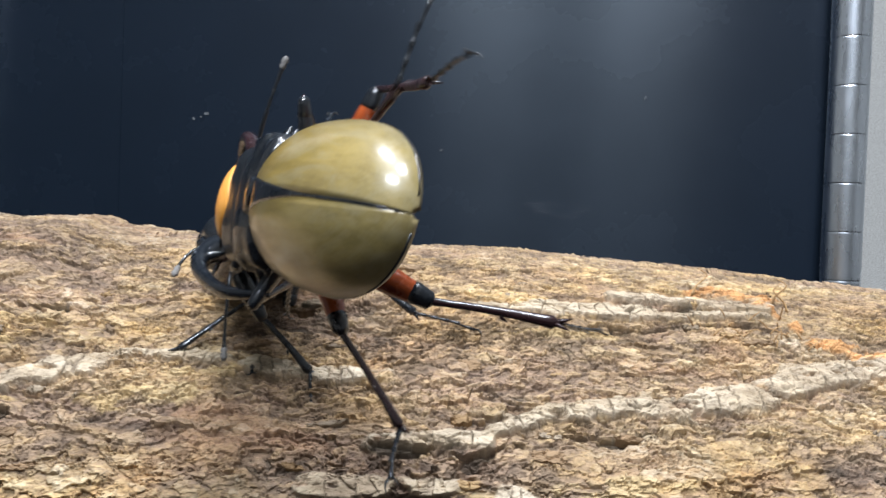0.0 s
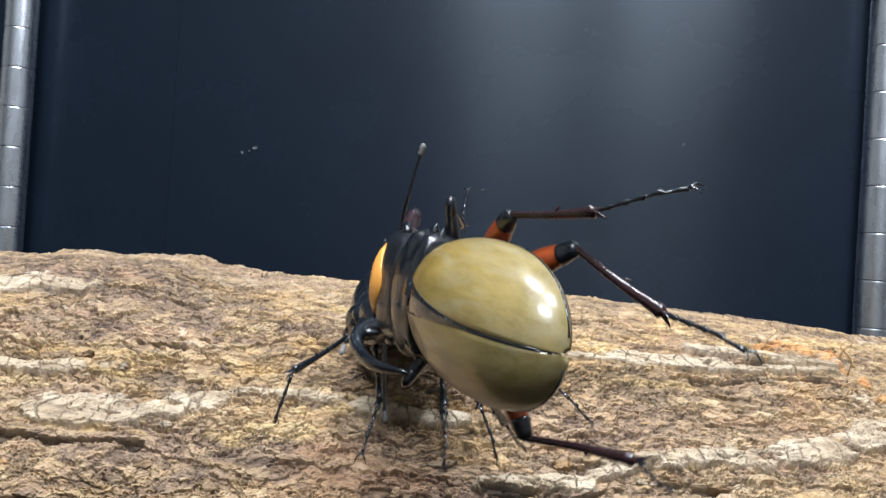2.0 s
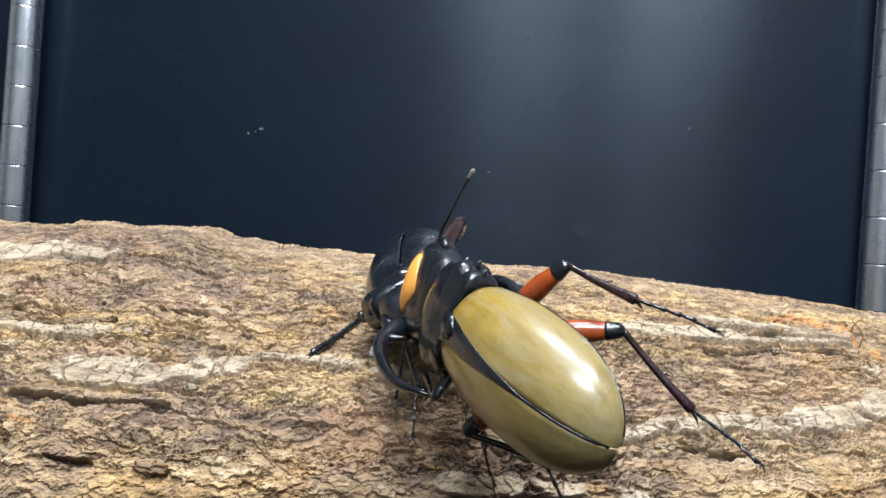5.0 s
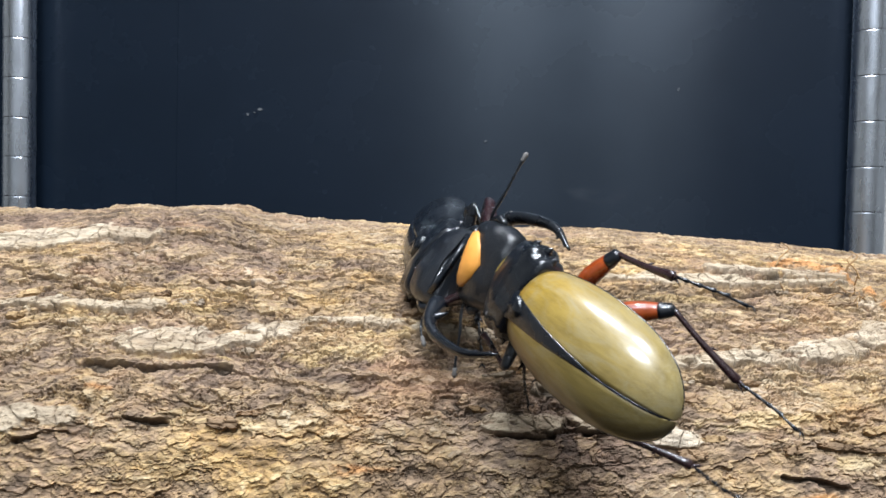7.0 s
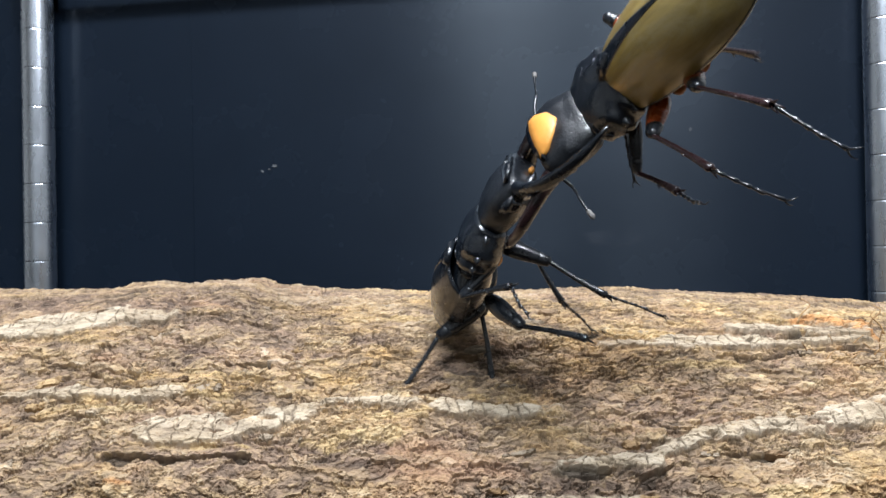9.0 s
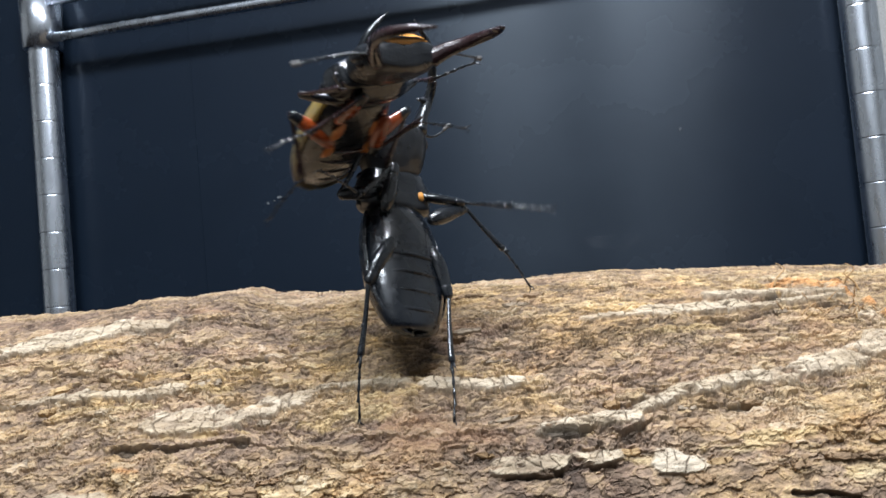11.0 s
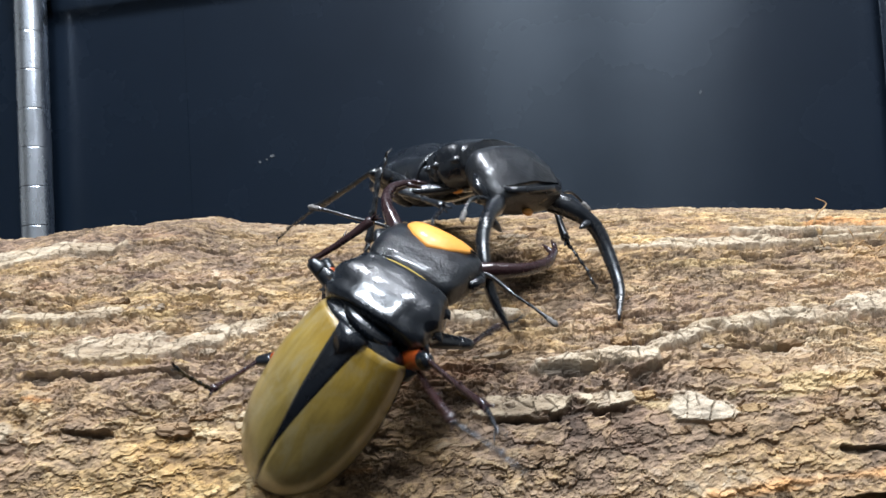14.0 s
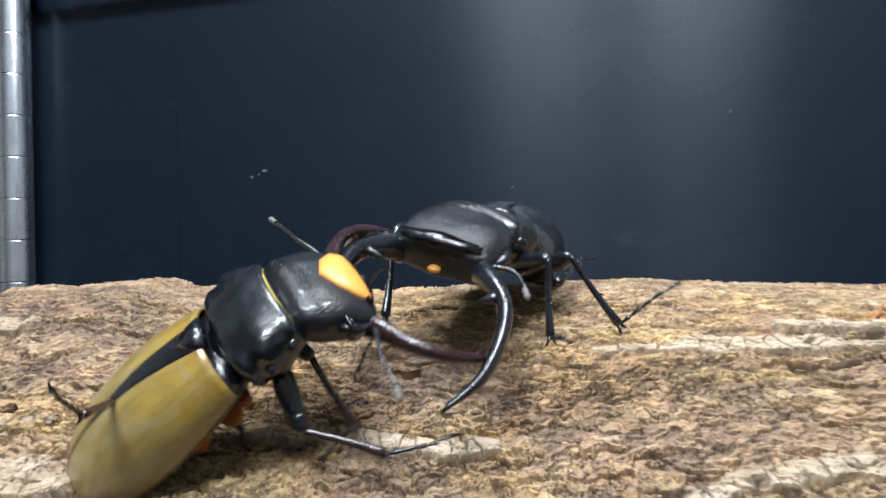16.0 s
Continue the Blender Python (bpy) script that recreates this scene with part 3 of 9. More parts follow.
def build_log():
    xs = np.concatenate([np.linspace(-0.215, -0.166, 60), np.linspace(-0.1655, 0.1155, 1260), np.linspace(0.117, 0.175, 60)])
    ss = np.concatenate([np.linspace(0.0, 0.112, 450), np.linspace(0.1132, ARC[-1], 70)])
    nx, ns = len(xs), len(ss)
    gx, gs = np.meshgrid(xs, ss, indexing="ij")
    p, n = log_point(gx, gs)
    h, tone, joint = bark_height(gx, gs)
    dh, pale, gold, raw, dark = bark_marks(gx, gs)
    # flake joints join the dark mask, painting shade in below their proud edges
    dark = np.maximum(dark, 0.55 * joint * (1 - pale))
    h = h * (1 - 0.65 * pale) + dh
    h = h * np.interp(gs, [0.015, 0.04], [0.65, 1.0])
    h = h + np.interp(gs, [0.03, 0.05], [0.0018, 0.0009]) * (fbm(gx * 240, gs * 330, 401, 5) - 0.47)
    h = np.where(gs > 0.075, h * np.interp(gs, [0.075, 0.10], [1.0, 0.7]), h)
    p = p + n * h[..., None]
    # the bark ends a little above the split face, more so towards one end
    floor_z = np.interp(gx, [-0.2, -0.08, -0.0223, 0.0168, 0.0322, 0.0362, 0.05, 0.12], [0.0072, 0.0073, 0.0070, 0.0074, 0.0078, 0.0092, 0.0092, 0.0100]) + 0.0016 * (fbm(gx * 120, gx * 0, 41) - 0.5)
    p[..., 2] = np.maximum(p[..., 2], floor_z)
    verts = p.reshape(-1, 3)
    i, j = np.meshgrid(np.arange(nx - 1), np.arange(ns - 1), indexing="ij")
    a = (i * ns + j).reshape(-1)
    faces = np.stack([a, a + ns, a + ns + 1, a + 1], 1)
    me = bpy.data.meshes.new("bark")
    me.vertices.add(len(verts))
    me.vertices.foreach_set("co", verts.reshape(-1).astype(np.float32))
    me.loops.add(faces.size)
    me.loops.foreach_set("vertex_index", faces.reshape(-1).astype(np.int32))
    me.polygons.add(len(faces))
    me.polygons.foreach_set("loop_start", np.arange(0, faces.size, 4, dtype=np.int32))
    me.polygons.foreach_set("use_smooth", np.zeros(len(faces), dtype=bool))
    me.update(calc_edges=True)
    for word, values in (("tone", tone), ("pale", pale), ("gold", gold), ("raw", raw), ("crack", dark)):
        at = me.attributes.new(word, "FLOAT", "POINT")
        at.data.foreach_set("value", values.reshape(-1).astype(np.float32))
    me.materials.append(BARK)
    log = tagged(new("log"), "split half log with rough cracked brown bark lying on the shelf", "log")
    bark = new("bark", me)
    bark.parent = log
    tagged(bark, "rough flaky tan and grey-brown bark")
    # pale wood under the bark: the split face, seen along the lower edge
    bm = bmesh.new()
    rings = []
    for k in range(60):
        x = -0.212 + 0.384 * k / 59
        w = 0.0006 * math.sin(k * 1.7) + 0.0005 * math.sin(k * 4.1)
        z = float(np.interp(x, [-0.2, -0.09, -0.034, 0.05, 0.12], [0.0056, 0.0052, 0.0036, 0.0032, 0.0032]))
        top = max(z + 0.0012, 0.0064 + 0.6 * w)
        rings.append([(x, 0.1300 + w, z), (x, 0.1288 + w, z + 0.0006), (x, 0.1285 + w, top), (x, 0.134, top + 0.0010), (x, 0.2, 0.010), (x, 0.276, 0.008), (x, 0.281, 0.0004), (x, 0.165, 0.0004)])
    loft(bm, rings)
    part("split_wood", bm, SAPWOOD, log, "pale yellow split wood along the lower edge", False)
    return log


LOG = build_log()


def bark_plate(x, s, length, width, thick, mat, seed, name="bark_plate", skew=0.0):
    """A loose flake of bark that follows the log, with a ragged outline and a lifted edge."""
    rnd = random.Random(seed)
    n, m = 18, 9
    bm = bmesh.new()
    ph = [rnd.uniform(0, 6.3) for _ in range(8)]
    us, vs = np.meshgrid(np.linspace(-0.5, 0.5, n), np.linspace(-0.5, 0.5, m), indexing="ij")
    side = 0.14 * np.sin(7 * us + ph[0]) + 0.10 * np.sin(17 * us + ph[1]) + 0.06 * np.sin(31 * us + ph[2])
    low_side = 0.14 * np.sin(8 * us + ph[3]) + 0.10 * np.sin(19 * us + ph[4])
    ends = 0.05 * np.sin(9 * vs + ph[5]) + 0.04 * np.sin(21 * vs + ph[6])
    uu = us + ends
    vv = vs * (1 + np.where(vs > 0, side, low_side)) * (1 - 0.3 * (2 * np.abs(us)) ** 4)
    px, ps = x + uu * length, s + vv * width + skew * uu * length
    p, nn = log_point(px, ps)
    relief, _, _ = bark_height(px * 1.3 + 0.4, ps * 1.3 + 0.2)
    crack = np.clip(1 - cells(px / 0.0030 + 3.1 * seed, ps / 0.0046, 61)[0] / 0.12, 0, 1)
    hgt = thick * (1.0 - 0.5 * vs) + 0.30 * relief - 0.0007 * crack
    edge = np.maximum(np.abs(us), np.abs(vs)) > 0.46
    hgt = np.where(edge, hgt - 0.25 * thick, hgt)
    tp, lp = p + nn * hgt[..., None], p - nn * 0.002
    top = [[bm.verts.new(tp[i, j]) for j in range(m)] for i in range(n)]
    low = [[bm.verts.new(lp[i, j]) for j in range(m)] for i in range(n)]
    for i in range(n - 1):
        for j in range(m - 1):
            bm.faces.new((top[i][j], top[i + 1][j], top[i + 1][j + 1], top[i][j + 1]))
    ring = [(i, 0) for i in range(n)] + [(n - 1, j) for j in range(1, m)] + [(i, m - 1) for i in range(n - 2, -1, -1)] + [(0, j) for j in range(m - 2, 0, -1)]
    for k in range(len(ring)):
        (a, b), (c, d) = ring[k], ring[(k + 1) % len(ring)]
        bm.faces.new((top[a][b], low[a][b], low[c][d], top[c][d]))
    return part(name, bm, mat, LOG, "", False)


# ---- flakes of bark that stand out on the log ----
def dress_log():
    rnd = random.Random(7)
    # brown and grey flakes scattered on the side that is seen
    for k in range(70):
        x, s = rnd.uniform(-0.16, 0.11), rnd.uniform(0.012, 0.098)
        bark_plate(x, s, rnd.uniform(0.003, 0.007), rnd.uniform(0.0012, 0.0028), rnd.uniform(0.0002, 0.0006), rnd.choice((TAN_BARK, GREY_BARK, BARK_FLAKE, BARK_FLAKE)), 200 + k, skew=rnd.uniform(-0.1, 0.25))
    # loose fibres of torn orange wood near the crest
    for k in range(24):
        x, s = rnd.uniform(0.054, 0.084), rnd.uniform(0.068, 0.082)
        p, n = log_point(x, s)
        p, n = Vector(p), Vector(n)
        a = Vector((rnd.uniform(-1, 1), rnd.uniform(-0.3, 0.3), rnd.uniform(-0.1, 0.5)))
        bm = bmesh.new()
        length = rnd.uniform(0.002, 0.006)
        tube(bm, curve_points([p, p + n * 0.0010 + a * length * 0.5, p + n * rnd.uniform(0.0005, 0.0018) + a * length], 7), [0.00020, 0.00018, 0.00017, 0.00015, 0.00012, 0.0001, 0.00005], 5)
        part("fibre", bm, FIBRE, LOG)
    for x, s, curl in ((0.0785, 0.0885, 1), (0.0815, 0.0860, -1), (0.060, 0.0900, 1)):
        p, n = log_point(x, s)
        p, n = Vector(p), Vector(n)
        bm = bmesh.new()
        tube(bm, curve_points([p, p + Vector((0.001 * curl, 0, 0.0025)), p + Vector((0.0035 * curl, 0, 0.0050)), p + Vector((0.0015 * curl, 0.001, 0.0066))], 10), [0.0003 - 0.000022 * k for k in range(10)], 6)
        part("fibre", bm, FIBRE, LOG)
    for k in range(10):
        x = rnd.uniform(-0.05, 0.10)
        bm = bmesh.new()
        p = Vector((x, 0.1278, 0.0052))
        tube(bm, curve_points([p + Vector((-0.003, 0.001, 0.001)), p, p + Vector((rnd.uniform(-0.002, 0.005), rnd.uniform(-0.004, 0), rnd.uniform(-0.003, 0.002)))], 6), [0.00025, 0.00022, 0.0002, 0.00016, 0.0001, 0.00005], 5)
        part("fibre", bm, FIBRE, LOG)


BARK_FLAKE = plate_material("brown_bark_flake", (0.30, 0.20, 0.115), (0.075, 0.048, 0.03))
dress_log()


# ---- stag beetles ----
def oval_ring(y, half, top, low, n=28, power=2.3, zc=0.0):
    ring = []
    for k in range(n):
        a = 2 * math.pi * k / n
        c, s = math.cos(a), math.sin(a)
        x = half * math.copysign(abs(c) ** (2 / power), c)
        z = (top if s > 0 else low) * math.copysign(abs(s) ** (2 / power), s)
        ring.append((x, y, zc + z))
    return ring


def solid(sections, unit, n=28, power=2.3, steps=5, rough=0.0):
    """A body lofted through sections (y, half width, top, low), smoothed between them, with an uneven skin if rough."""
    ctrl = [Vector((q[0], q[1], q[2])) for q in sections], [Vector((q[3], 0, 0)) for q in sections]
    count = (len(sections) - 1) * steps + 1
    a, b = curve_points(ctrl[0], count), curve_points(ctrl[1], count)
    bm = bmesh.new()
    loft(bm, [oval_ring(p.x * unit, max(p.y, 0.05) * unit, max(p.z, 0.05) * unit, max(q.x, 0.05) * unit, n, power) for p, q in zip(a, b)])
    for v in bm.verts if rough else ():
        q = v.co / unit
        pull = noise.noise(Vector((abs(q.x) * 0.26, q.y * 0.22, q.z * 0.26))) + 0.3 * noise.noise(Vector((abs(q.x) * 0.6 + 9, q.y * 0.5, q.z * 0.6)))
        v.co += Vector((q.x, 0, 1.4 * q.z)).normalized() * pull * rough * unit
    return bm


def elytron_shape(s):
    w = 0.80 + 0.20 * math.sin(math.pi * min(s / 0.4, 1) / 2) if s < 0.4 else max(0.0, 1 - ((s - 0.4) / 0.6) ** 2.6) ** 0.5
    h = 0.72 + 0.28 * math.sin(math.pi * min(s / 0.4, 1) / 2) if s < 0.4 else max(0.0, 1 - ((s - 0.4) / 0.6) ** 2.3) ** 0.5
    return w, h


def elytron_at(s, a, L, W, H, lift=0.0):
    """A point of the right wing case: s from base to tip, a from the outer edge (0) to the seam (1)."""
    w, h = elytron_shape(s)
    t = a * math.pi / 2
    x, z = (W / 2 + lift) * w * math.cos(t), (H + lift) * h * math.sin(t)
    round_base = 1.6 * (1 - min(1, s / 0.06)) * (1 - a) ** 2
    return Vector((x, -L * s - round_base, z - 1))


def elytron(side, L, W, H, unit):
    bm = bmesh.new()
    ns, na = 44, 20
    outer, inner = [], []
    for i in range(ns):
        s = 1 - (1 - i / (ns - 1)) ** 1.5
        s = min(s, 0.9985)
        ro, ri = [], []
        for j in range(na):
            a = -0.06 + 1.045 * j / (na - 1)
            p = elytron_at(s, min(a, 0.985), L, W, H)
            seam = 0.12
            p.x = max(p.x, seam)
            q = p * 1.0
            q.z -= 0.5
            q.x = max(seam, p.x - 0.45)
            ro.append(bm.verts.new((side * p.x * unit, p.y * unit, p.z * unit)))
            ri.append(bm.verts.new((side * q.x * unit, q.y * unit, q.z * unit)))
        outer.append(ro)
        inner.append(ri)
    for i in range(ns - 1):
        for j in range(na - 1):
            bm.faces.new((outer[i][j], outer[i + 1][j], outer[i + 1][j + 1], outer[i][j + 1]))
            bm.faces.new((inner[i][j], inner[i][j + 1], inner[i + 1][j + 1], inner[i + 1][j]))
    for i in range(ns - 1):
        for j in (0, na - 1):
            bm.faces.new((outer[i][j], inner[i][j], inner[i + 1][j], outer[i + 1][j]))
    for j in range(na - 1):
        for i in (0, ns - 1):
            bm.faces.new((outer[i][j], outer[i][j + 1], inner[i][j + 1], inner[i][j]))
    return bm


def seam_stripe(L, W, H, unit):
    """The dark wedge along the seam, wide at the base and thin towards the tip."""
    bm = bmesh.new()
    rows = []
    for i in range(36):
        s = 0.004 + 0.985 * i / 35
        half = 2.9 * max(0, 1 - s / 0.66) ** 1.1 + 0.20
        row = []
        for j in range(9):
            u = (j / 4 - 1) * half
            w, h = elytron_shape(s)
            c = min(0.999, abs(u) / (W / 2 * w + 1e-6))
            z = H * h * math.sqrt(1 - c * c) - 1
            row.append(bm.verts.new((u * unit, -L * s * unit, (z + 0.12 - 0.10 * (abs(j - 4) == 4)) * unit)))
        rows.append(row)
    for a, b in zip(rows, rows[1:]):
        for j in range(8):
            bm.faces.new((a[j], a[j + 1], b[j + 1], b[j]))
    geom = bmesh.ops.extrude_face_region(bm, geom=list(bm.faces))
    bmesh.ops.translate(bm, verts=[v for v in geom["geom"] if isinstance(v, bmesh.types.BMVert)], vec=(0, 0, -0.4 * unit))
    return bm


def outer_rim(side, L, W, H, unit):
    """The narrow dark border along the outer edge of a wing case."""
    path, rad = [], []
    for i in range(40):
        s = 0.02 + 0.972 * i / 39
        p = elytron_at(s, -0.03, L, W, H)
        path.append((side * (p.x - 0.05) * unit, p.y * unit, p.z * unit))
        rad.append(0.20 * unit)
    bm = bmesh.new()
    tube(bm, path, rad, 6)
    return bm


def mandible(side, path, radii, teeth, unit):
    bm = bmesh.new()
    pts = curve_points([(side * x * unit, y * unit, z * unit) for x, y, z in path], 26)
    rr = []
    for k in range(26):
        u = k / 25 * (len(radii) - 1)
        i = min(int(u), len(radii) - 2)
        rr.append((radii[i] + (radii[i + 1] - radii[i]) * (u - i)) * unit)
    tube(bm, pts, rr, 12, 0.8)
    for at, dx, dy, dz, r in teeth:
        p = pts[int(at * 25)]
        d = Vector((side * dx * unit, dy * unit, dz * unit))
        tube(bm, [p, p + d * 0.45, p + d * 0.8, p + d], [r * unit, r * 0.75 * unit, r * 0.4 * unit, 0.08 * unit], 8)
    return bm


def antenna_mesh(unit, path, club=True):
    bm = bmesh.new()
    pts = curve_points([Vector(p) * unit for p in path], 20)
    rad = []
    for k in range(20):
        u = k / 19
        r = 0.42 if u < 0.5 else 0.26 + (0.10 if k % 2 else 0)
        if u > 0.8:
            r = 0.5 if k % 2 else 0.34
        rad.append(r * unit)
    rad[-1] = 0.2 * unit
    tube(bm, pts, rad, 8)
    return bm


def femur_mesh(length, fat, unit):
    bm = bmesh.new()
    tube(bm, [(0, y * length * unit, 0.25 * math.sin(math.pi * y) * unit) for y in (-0.04, 0, 0.15, 0.35, 0.55, 0.75, 0.9, 0.97, 1.02)], [0.35 * fat * unit, 0.6 * fat * unit, 0.95 * fat * unit, 1.08 * fat * unit, 1.0 * fat * unit, 0.82 * fat * unit, 0.66 * fat * unit, 0.6 * fat * unit, 0.3 * fat * unit], 12, 0.72)
    return bm


def tibia_mesh(length, unit):
    bm = bmesh.new()
    tube(bm, [(0, y * length * unit, -0.3 * math.sin(math.pi * y) * unit) for y in (-0.03, 0.02, 0.1, 0.4, 0.7, 0.9, 0.97, 1.0)], [0.4 * unit, 0.72 * unit, 0.62 * unit, 0.68 * unit, 0.80 * unit, 1.0 * unit, 1.12 * unit, 0.6 * unit], 10, 0.75)
    for x, y, z in ((1.3, 1.10, 0.3), (-1.3, 1.10, 0.3), (0.5, 1.12, -1.0), (-0.3, 0.62, 1.1)):
        base = (0, (0.96 if y > 1 else 0.56) * length * unit, 0)
        tube(bm, [base, (x * 0.6 * unit, (y - 0.05) * length * unit, z * 0.6 * unit), (x * unit, y * length * unit, z * unit)], [0.5 * unit, 0.28 * unit, 0.05 * unit], 6)
    return bm


def tarsus_mesh(length, unit):
    bm = bmesh.new()
    path, rad = [], []
    for k in range(5):
        a, b = (k / 5.6, (k + 1) / 5.6) if k < 4 else (4 / 5.6, 0.97)
        for y, r in ((a + 0.01, 0.26), (a + (b - a) * 0.55, 0.36), (b - 0.015, 0.50)):
            path.append((0, y * length * unit, (-1.6 * (y - 0.25) ** 2 if k == 4 else 0) * unit * 0.8))
            rad.append((r if k < 4 else r * 0.85) * unit)
    tube(bm, path, rad, 8)
    end = Vector(path[-1])
    for sx in (-1, 1):
        tube(bm, curve_points([end, end + Vector((sx * 0.7, 1.0, 0.1)) * unit, end + Vector((sx * 1.2, 1.9, -0.9)) * unit], 6), [0.26 * unit, 0.24 * unit, 0.2 * unit, 0.16 * unit, 0.1 * unit, 0.04 * unit], 6)
    return bm


LEG_SIZES = {"front": (13, 15, 13), "middle": (14, 17, 15), "hind": (14.5, 19, 16)}


def beetle(kind):
    """A stag beetle, in thousandths of a metre times its scale, nose along y; returns the thing and its moving parts."""
    yellow = kind == "yellow"
    unit = 0.001 * (0.86 if yellow else 0.92)
    L, W, H = (43, 25.4, 10) if yellow else (39, 25.5, 9.5)
    hips = {"front": (6.5, 5.5, -5.0), "middle": (7.5, -4.0, -6.5), "hind": (6.5, -14.0, -6.5)}
    label = "stag beetle, olive-yellow wing cases, orange head patch, fighting on log" if yellow else "glossy all-black stag beetle with long toothed mandibles, fighting on log"
    rig = tagged(new("stag_beetle"), label, "beetle", "fighting stag beetles")
    shell = ELYTRA if yellow else BLACK
    moving = {"body": rig}

    # hind body
    bm = solid([(1.2, 3.5, 2.0, 2.0), (0.4, 7.2, 2.6, 4.6), (-2, 10.0, 3.6, 6.2), (-10, 11.4, 4.2, 7.0), (-20, 12.0, 4.4, 6.6), (-30, 10.6, 3.8, 5.4), (-37, 7.2, 2.4, 3.6), (-41 if yellow else -38, 2.6, 0.8, 1.4)], unit, 30)
    part("abdomen", bm, BLACK, rig, "black underside")
    for k in range(4):
        y = -17 - 5.2 * k
        bm = bmesh.new()
        hw = (11.6, 11.2, 9.8, 8.0)[k]
        low = (6.9, 6.4, 5.6, 4.6)[k]
        tube(bm, [(hw * math.cos(a) * unit, y * unit - 0.0006 * math.sin(a), -(low + 0.1) * math.sin(a) * unit) for a in [0.25 + 2.64 * q / 14 for q in range(15)]], [0.55 * unit] * 15, 6)
        part("sternite", bm, RED_BLACK if yellow else BLACK, rig)
    if yellow:
        for sx in (-1, 1):
            for y, hw, low, r in ((-8.5, 5.4, 6.35, 4.0), (-17.0, 5.8, 6.0, 3.4)):
                bm = bmesh.new()
                bmesh.ops.create_uvsphere(bm, u_segments=16, v_segments=10, radius=1, matrix=Matrix.LocRotScale((sx * hw * unit, y * unit, -low * unit), Euler((0, sx * 0.42, 0)), (r * unit, r * 0.8 * unit, 0.8 * unit)))
                part("belly_mark", bm, RUST_ORANGE, rig, "orange patch on the underside")
    for side in (-1, 1):
        part("wing_case", elytron(side, L, W, H, unit), shell, rig, "glossy olive-yellow wing case" if yellow else "glossy black wing case")
        part("wing_case_rim", outer_rim(side, L, W, H, unit), BLACK, rig)
    if yellow:
        part("seam_stripe", seam_stripe(L, W, H, unit), BLACK, rig, "black wedge along the seam")
    bm = bmesh.new()
    loft(bm, [[(x * unit, y * unit, z * unit) for x, y, z in ring] for ring in ([(-3.6, 0.8, 5.2), (3.6, 0.8, 5.2), (3.0, 0.8, 6.6), (0, 0.8, 7.0), (-3.0, 0.8, 6.6)], [(-3.0, -1.5, 5.2), (3.0, -1.5, 5.2), (2.5, -1.5, 7.0), (0, -1.5, 7.3), (-2.5, -1.5, 7.0)], [(-0.5, -4.6, 5.4), (0.5, -4.6, 5.4), (0.4, -4.6, 7.3), (0, -4.6, 7.5), (-0.4, -4.6, 7.3)])])
    part("scutellum", bm, BLACK, rig)
    bm = bmesh.new()
    loft(bm, [oval_ring(y * unit, w * unit, t * unit, l * unit, 24) for y, w, t, l in ((1.8, 5.6, 2.4, 2.8), (0.9, 6.0, 2.8, 3.4), (-0.4, 6.4, 3.2, 3.8))])
    part("waist", bm, BLACK, rig)

    # prothorax
    pro = part("prothorax", solid([(0.5, 8.6, 4.0, 3.8), (0.9, 10.3, 4.7, 4.8), (2.2, 11.6, 5.2, 5.6), (4.2, 11.4, 5.5, 6.0), (6.4, 12.3, 5.6, 6.0), (8.6, 11.7, 5.4, 5.7), (10.8, 10.6, 5.0, 5.2), (12.2, 10.1, 4.6, 4.8), (12.9, 9.2, 4.0, 4.1)], unit, 64, 3.0, 7, 0.42), BLACK, rig, "broad glossy black prothorax")
    moving["prothorax"] = pro
    for sx in (-1, 1):
        for y, w in ((2.4, 11.2), (5.6, 12.0), (10.6, 10.6)):
            bm = bmesh.new()
            tube(bm, [((sx * (w - 1.2)) * unit, y * unit, 0), (sx * (w + 0.3) * unit, y * unit, 0.1 * unit), (sx * (w + 1.4) * unit, (y - 0.7) * unit, 0)], [1.5 * unit, 0.9 * unit, 0.1 * unit], 8)
            part("side_spine", bm, BLACK, pro)
    for y in (12.75,):
        bm = bmesh.new()
        hw, tp = (8.6, 4.7) if y < 5 else (8.4, 4.3)
        tube(bm, [(hw * math.cos(a) * unit, y * unit, tp * math.sin(a) * unit) for a in [0.35 + 2.44 * q / 16 for q in range(17)]], [0.2 * unit] * 17, 6)
        part("fringe", bm, GOLD if y > 5 and yellow else BLACK, pro, "fine golden hair fringe" if y > 5 and yellow else "")
    if not yellow:
        for sx in (-1, 1):
            bm = bmesh.new()
            bmesh.ops.create_uvsphere(bm, u_segments=12, v_segments=8, radius=1, matrix=Matrix.LocRotScale((sx * 6.0 * unit, 5.0 * unit, -5.6 * unit), None, (1.2 * unit, 1.5 * unit, 0.8 * unit)))
            part("joint_mark", bm, ORANGE, pro, "small orange patch at the leg joint")

    # head
    head = part("head", solid([(-0.6, 6.5, 3.0, 3.0), (0.4, 8.6, 4.0, 4.0), (2.2, 9.9, 4.7, 4.8), (6, 10.9, 5.0, 5.0), (10, 11.2, 4.8, 4.8), (13.2, 10.4, 4.0, 4.2), (14.6, 9.2, 3.0, 3.4), (15.0, 7.4, 1.6, 2.4)], unit, 64, 2.8, 7, 0.42), BLACK_GRAIN, rig, "wide granular black head")
    moving["head"] = head
    bm = bmesh.new()
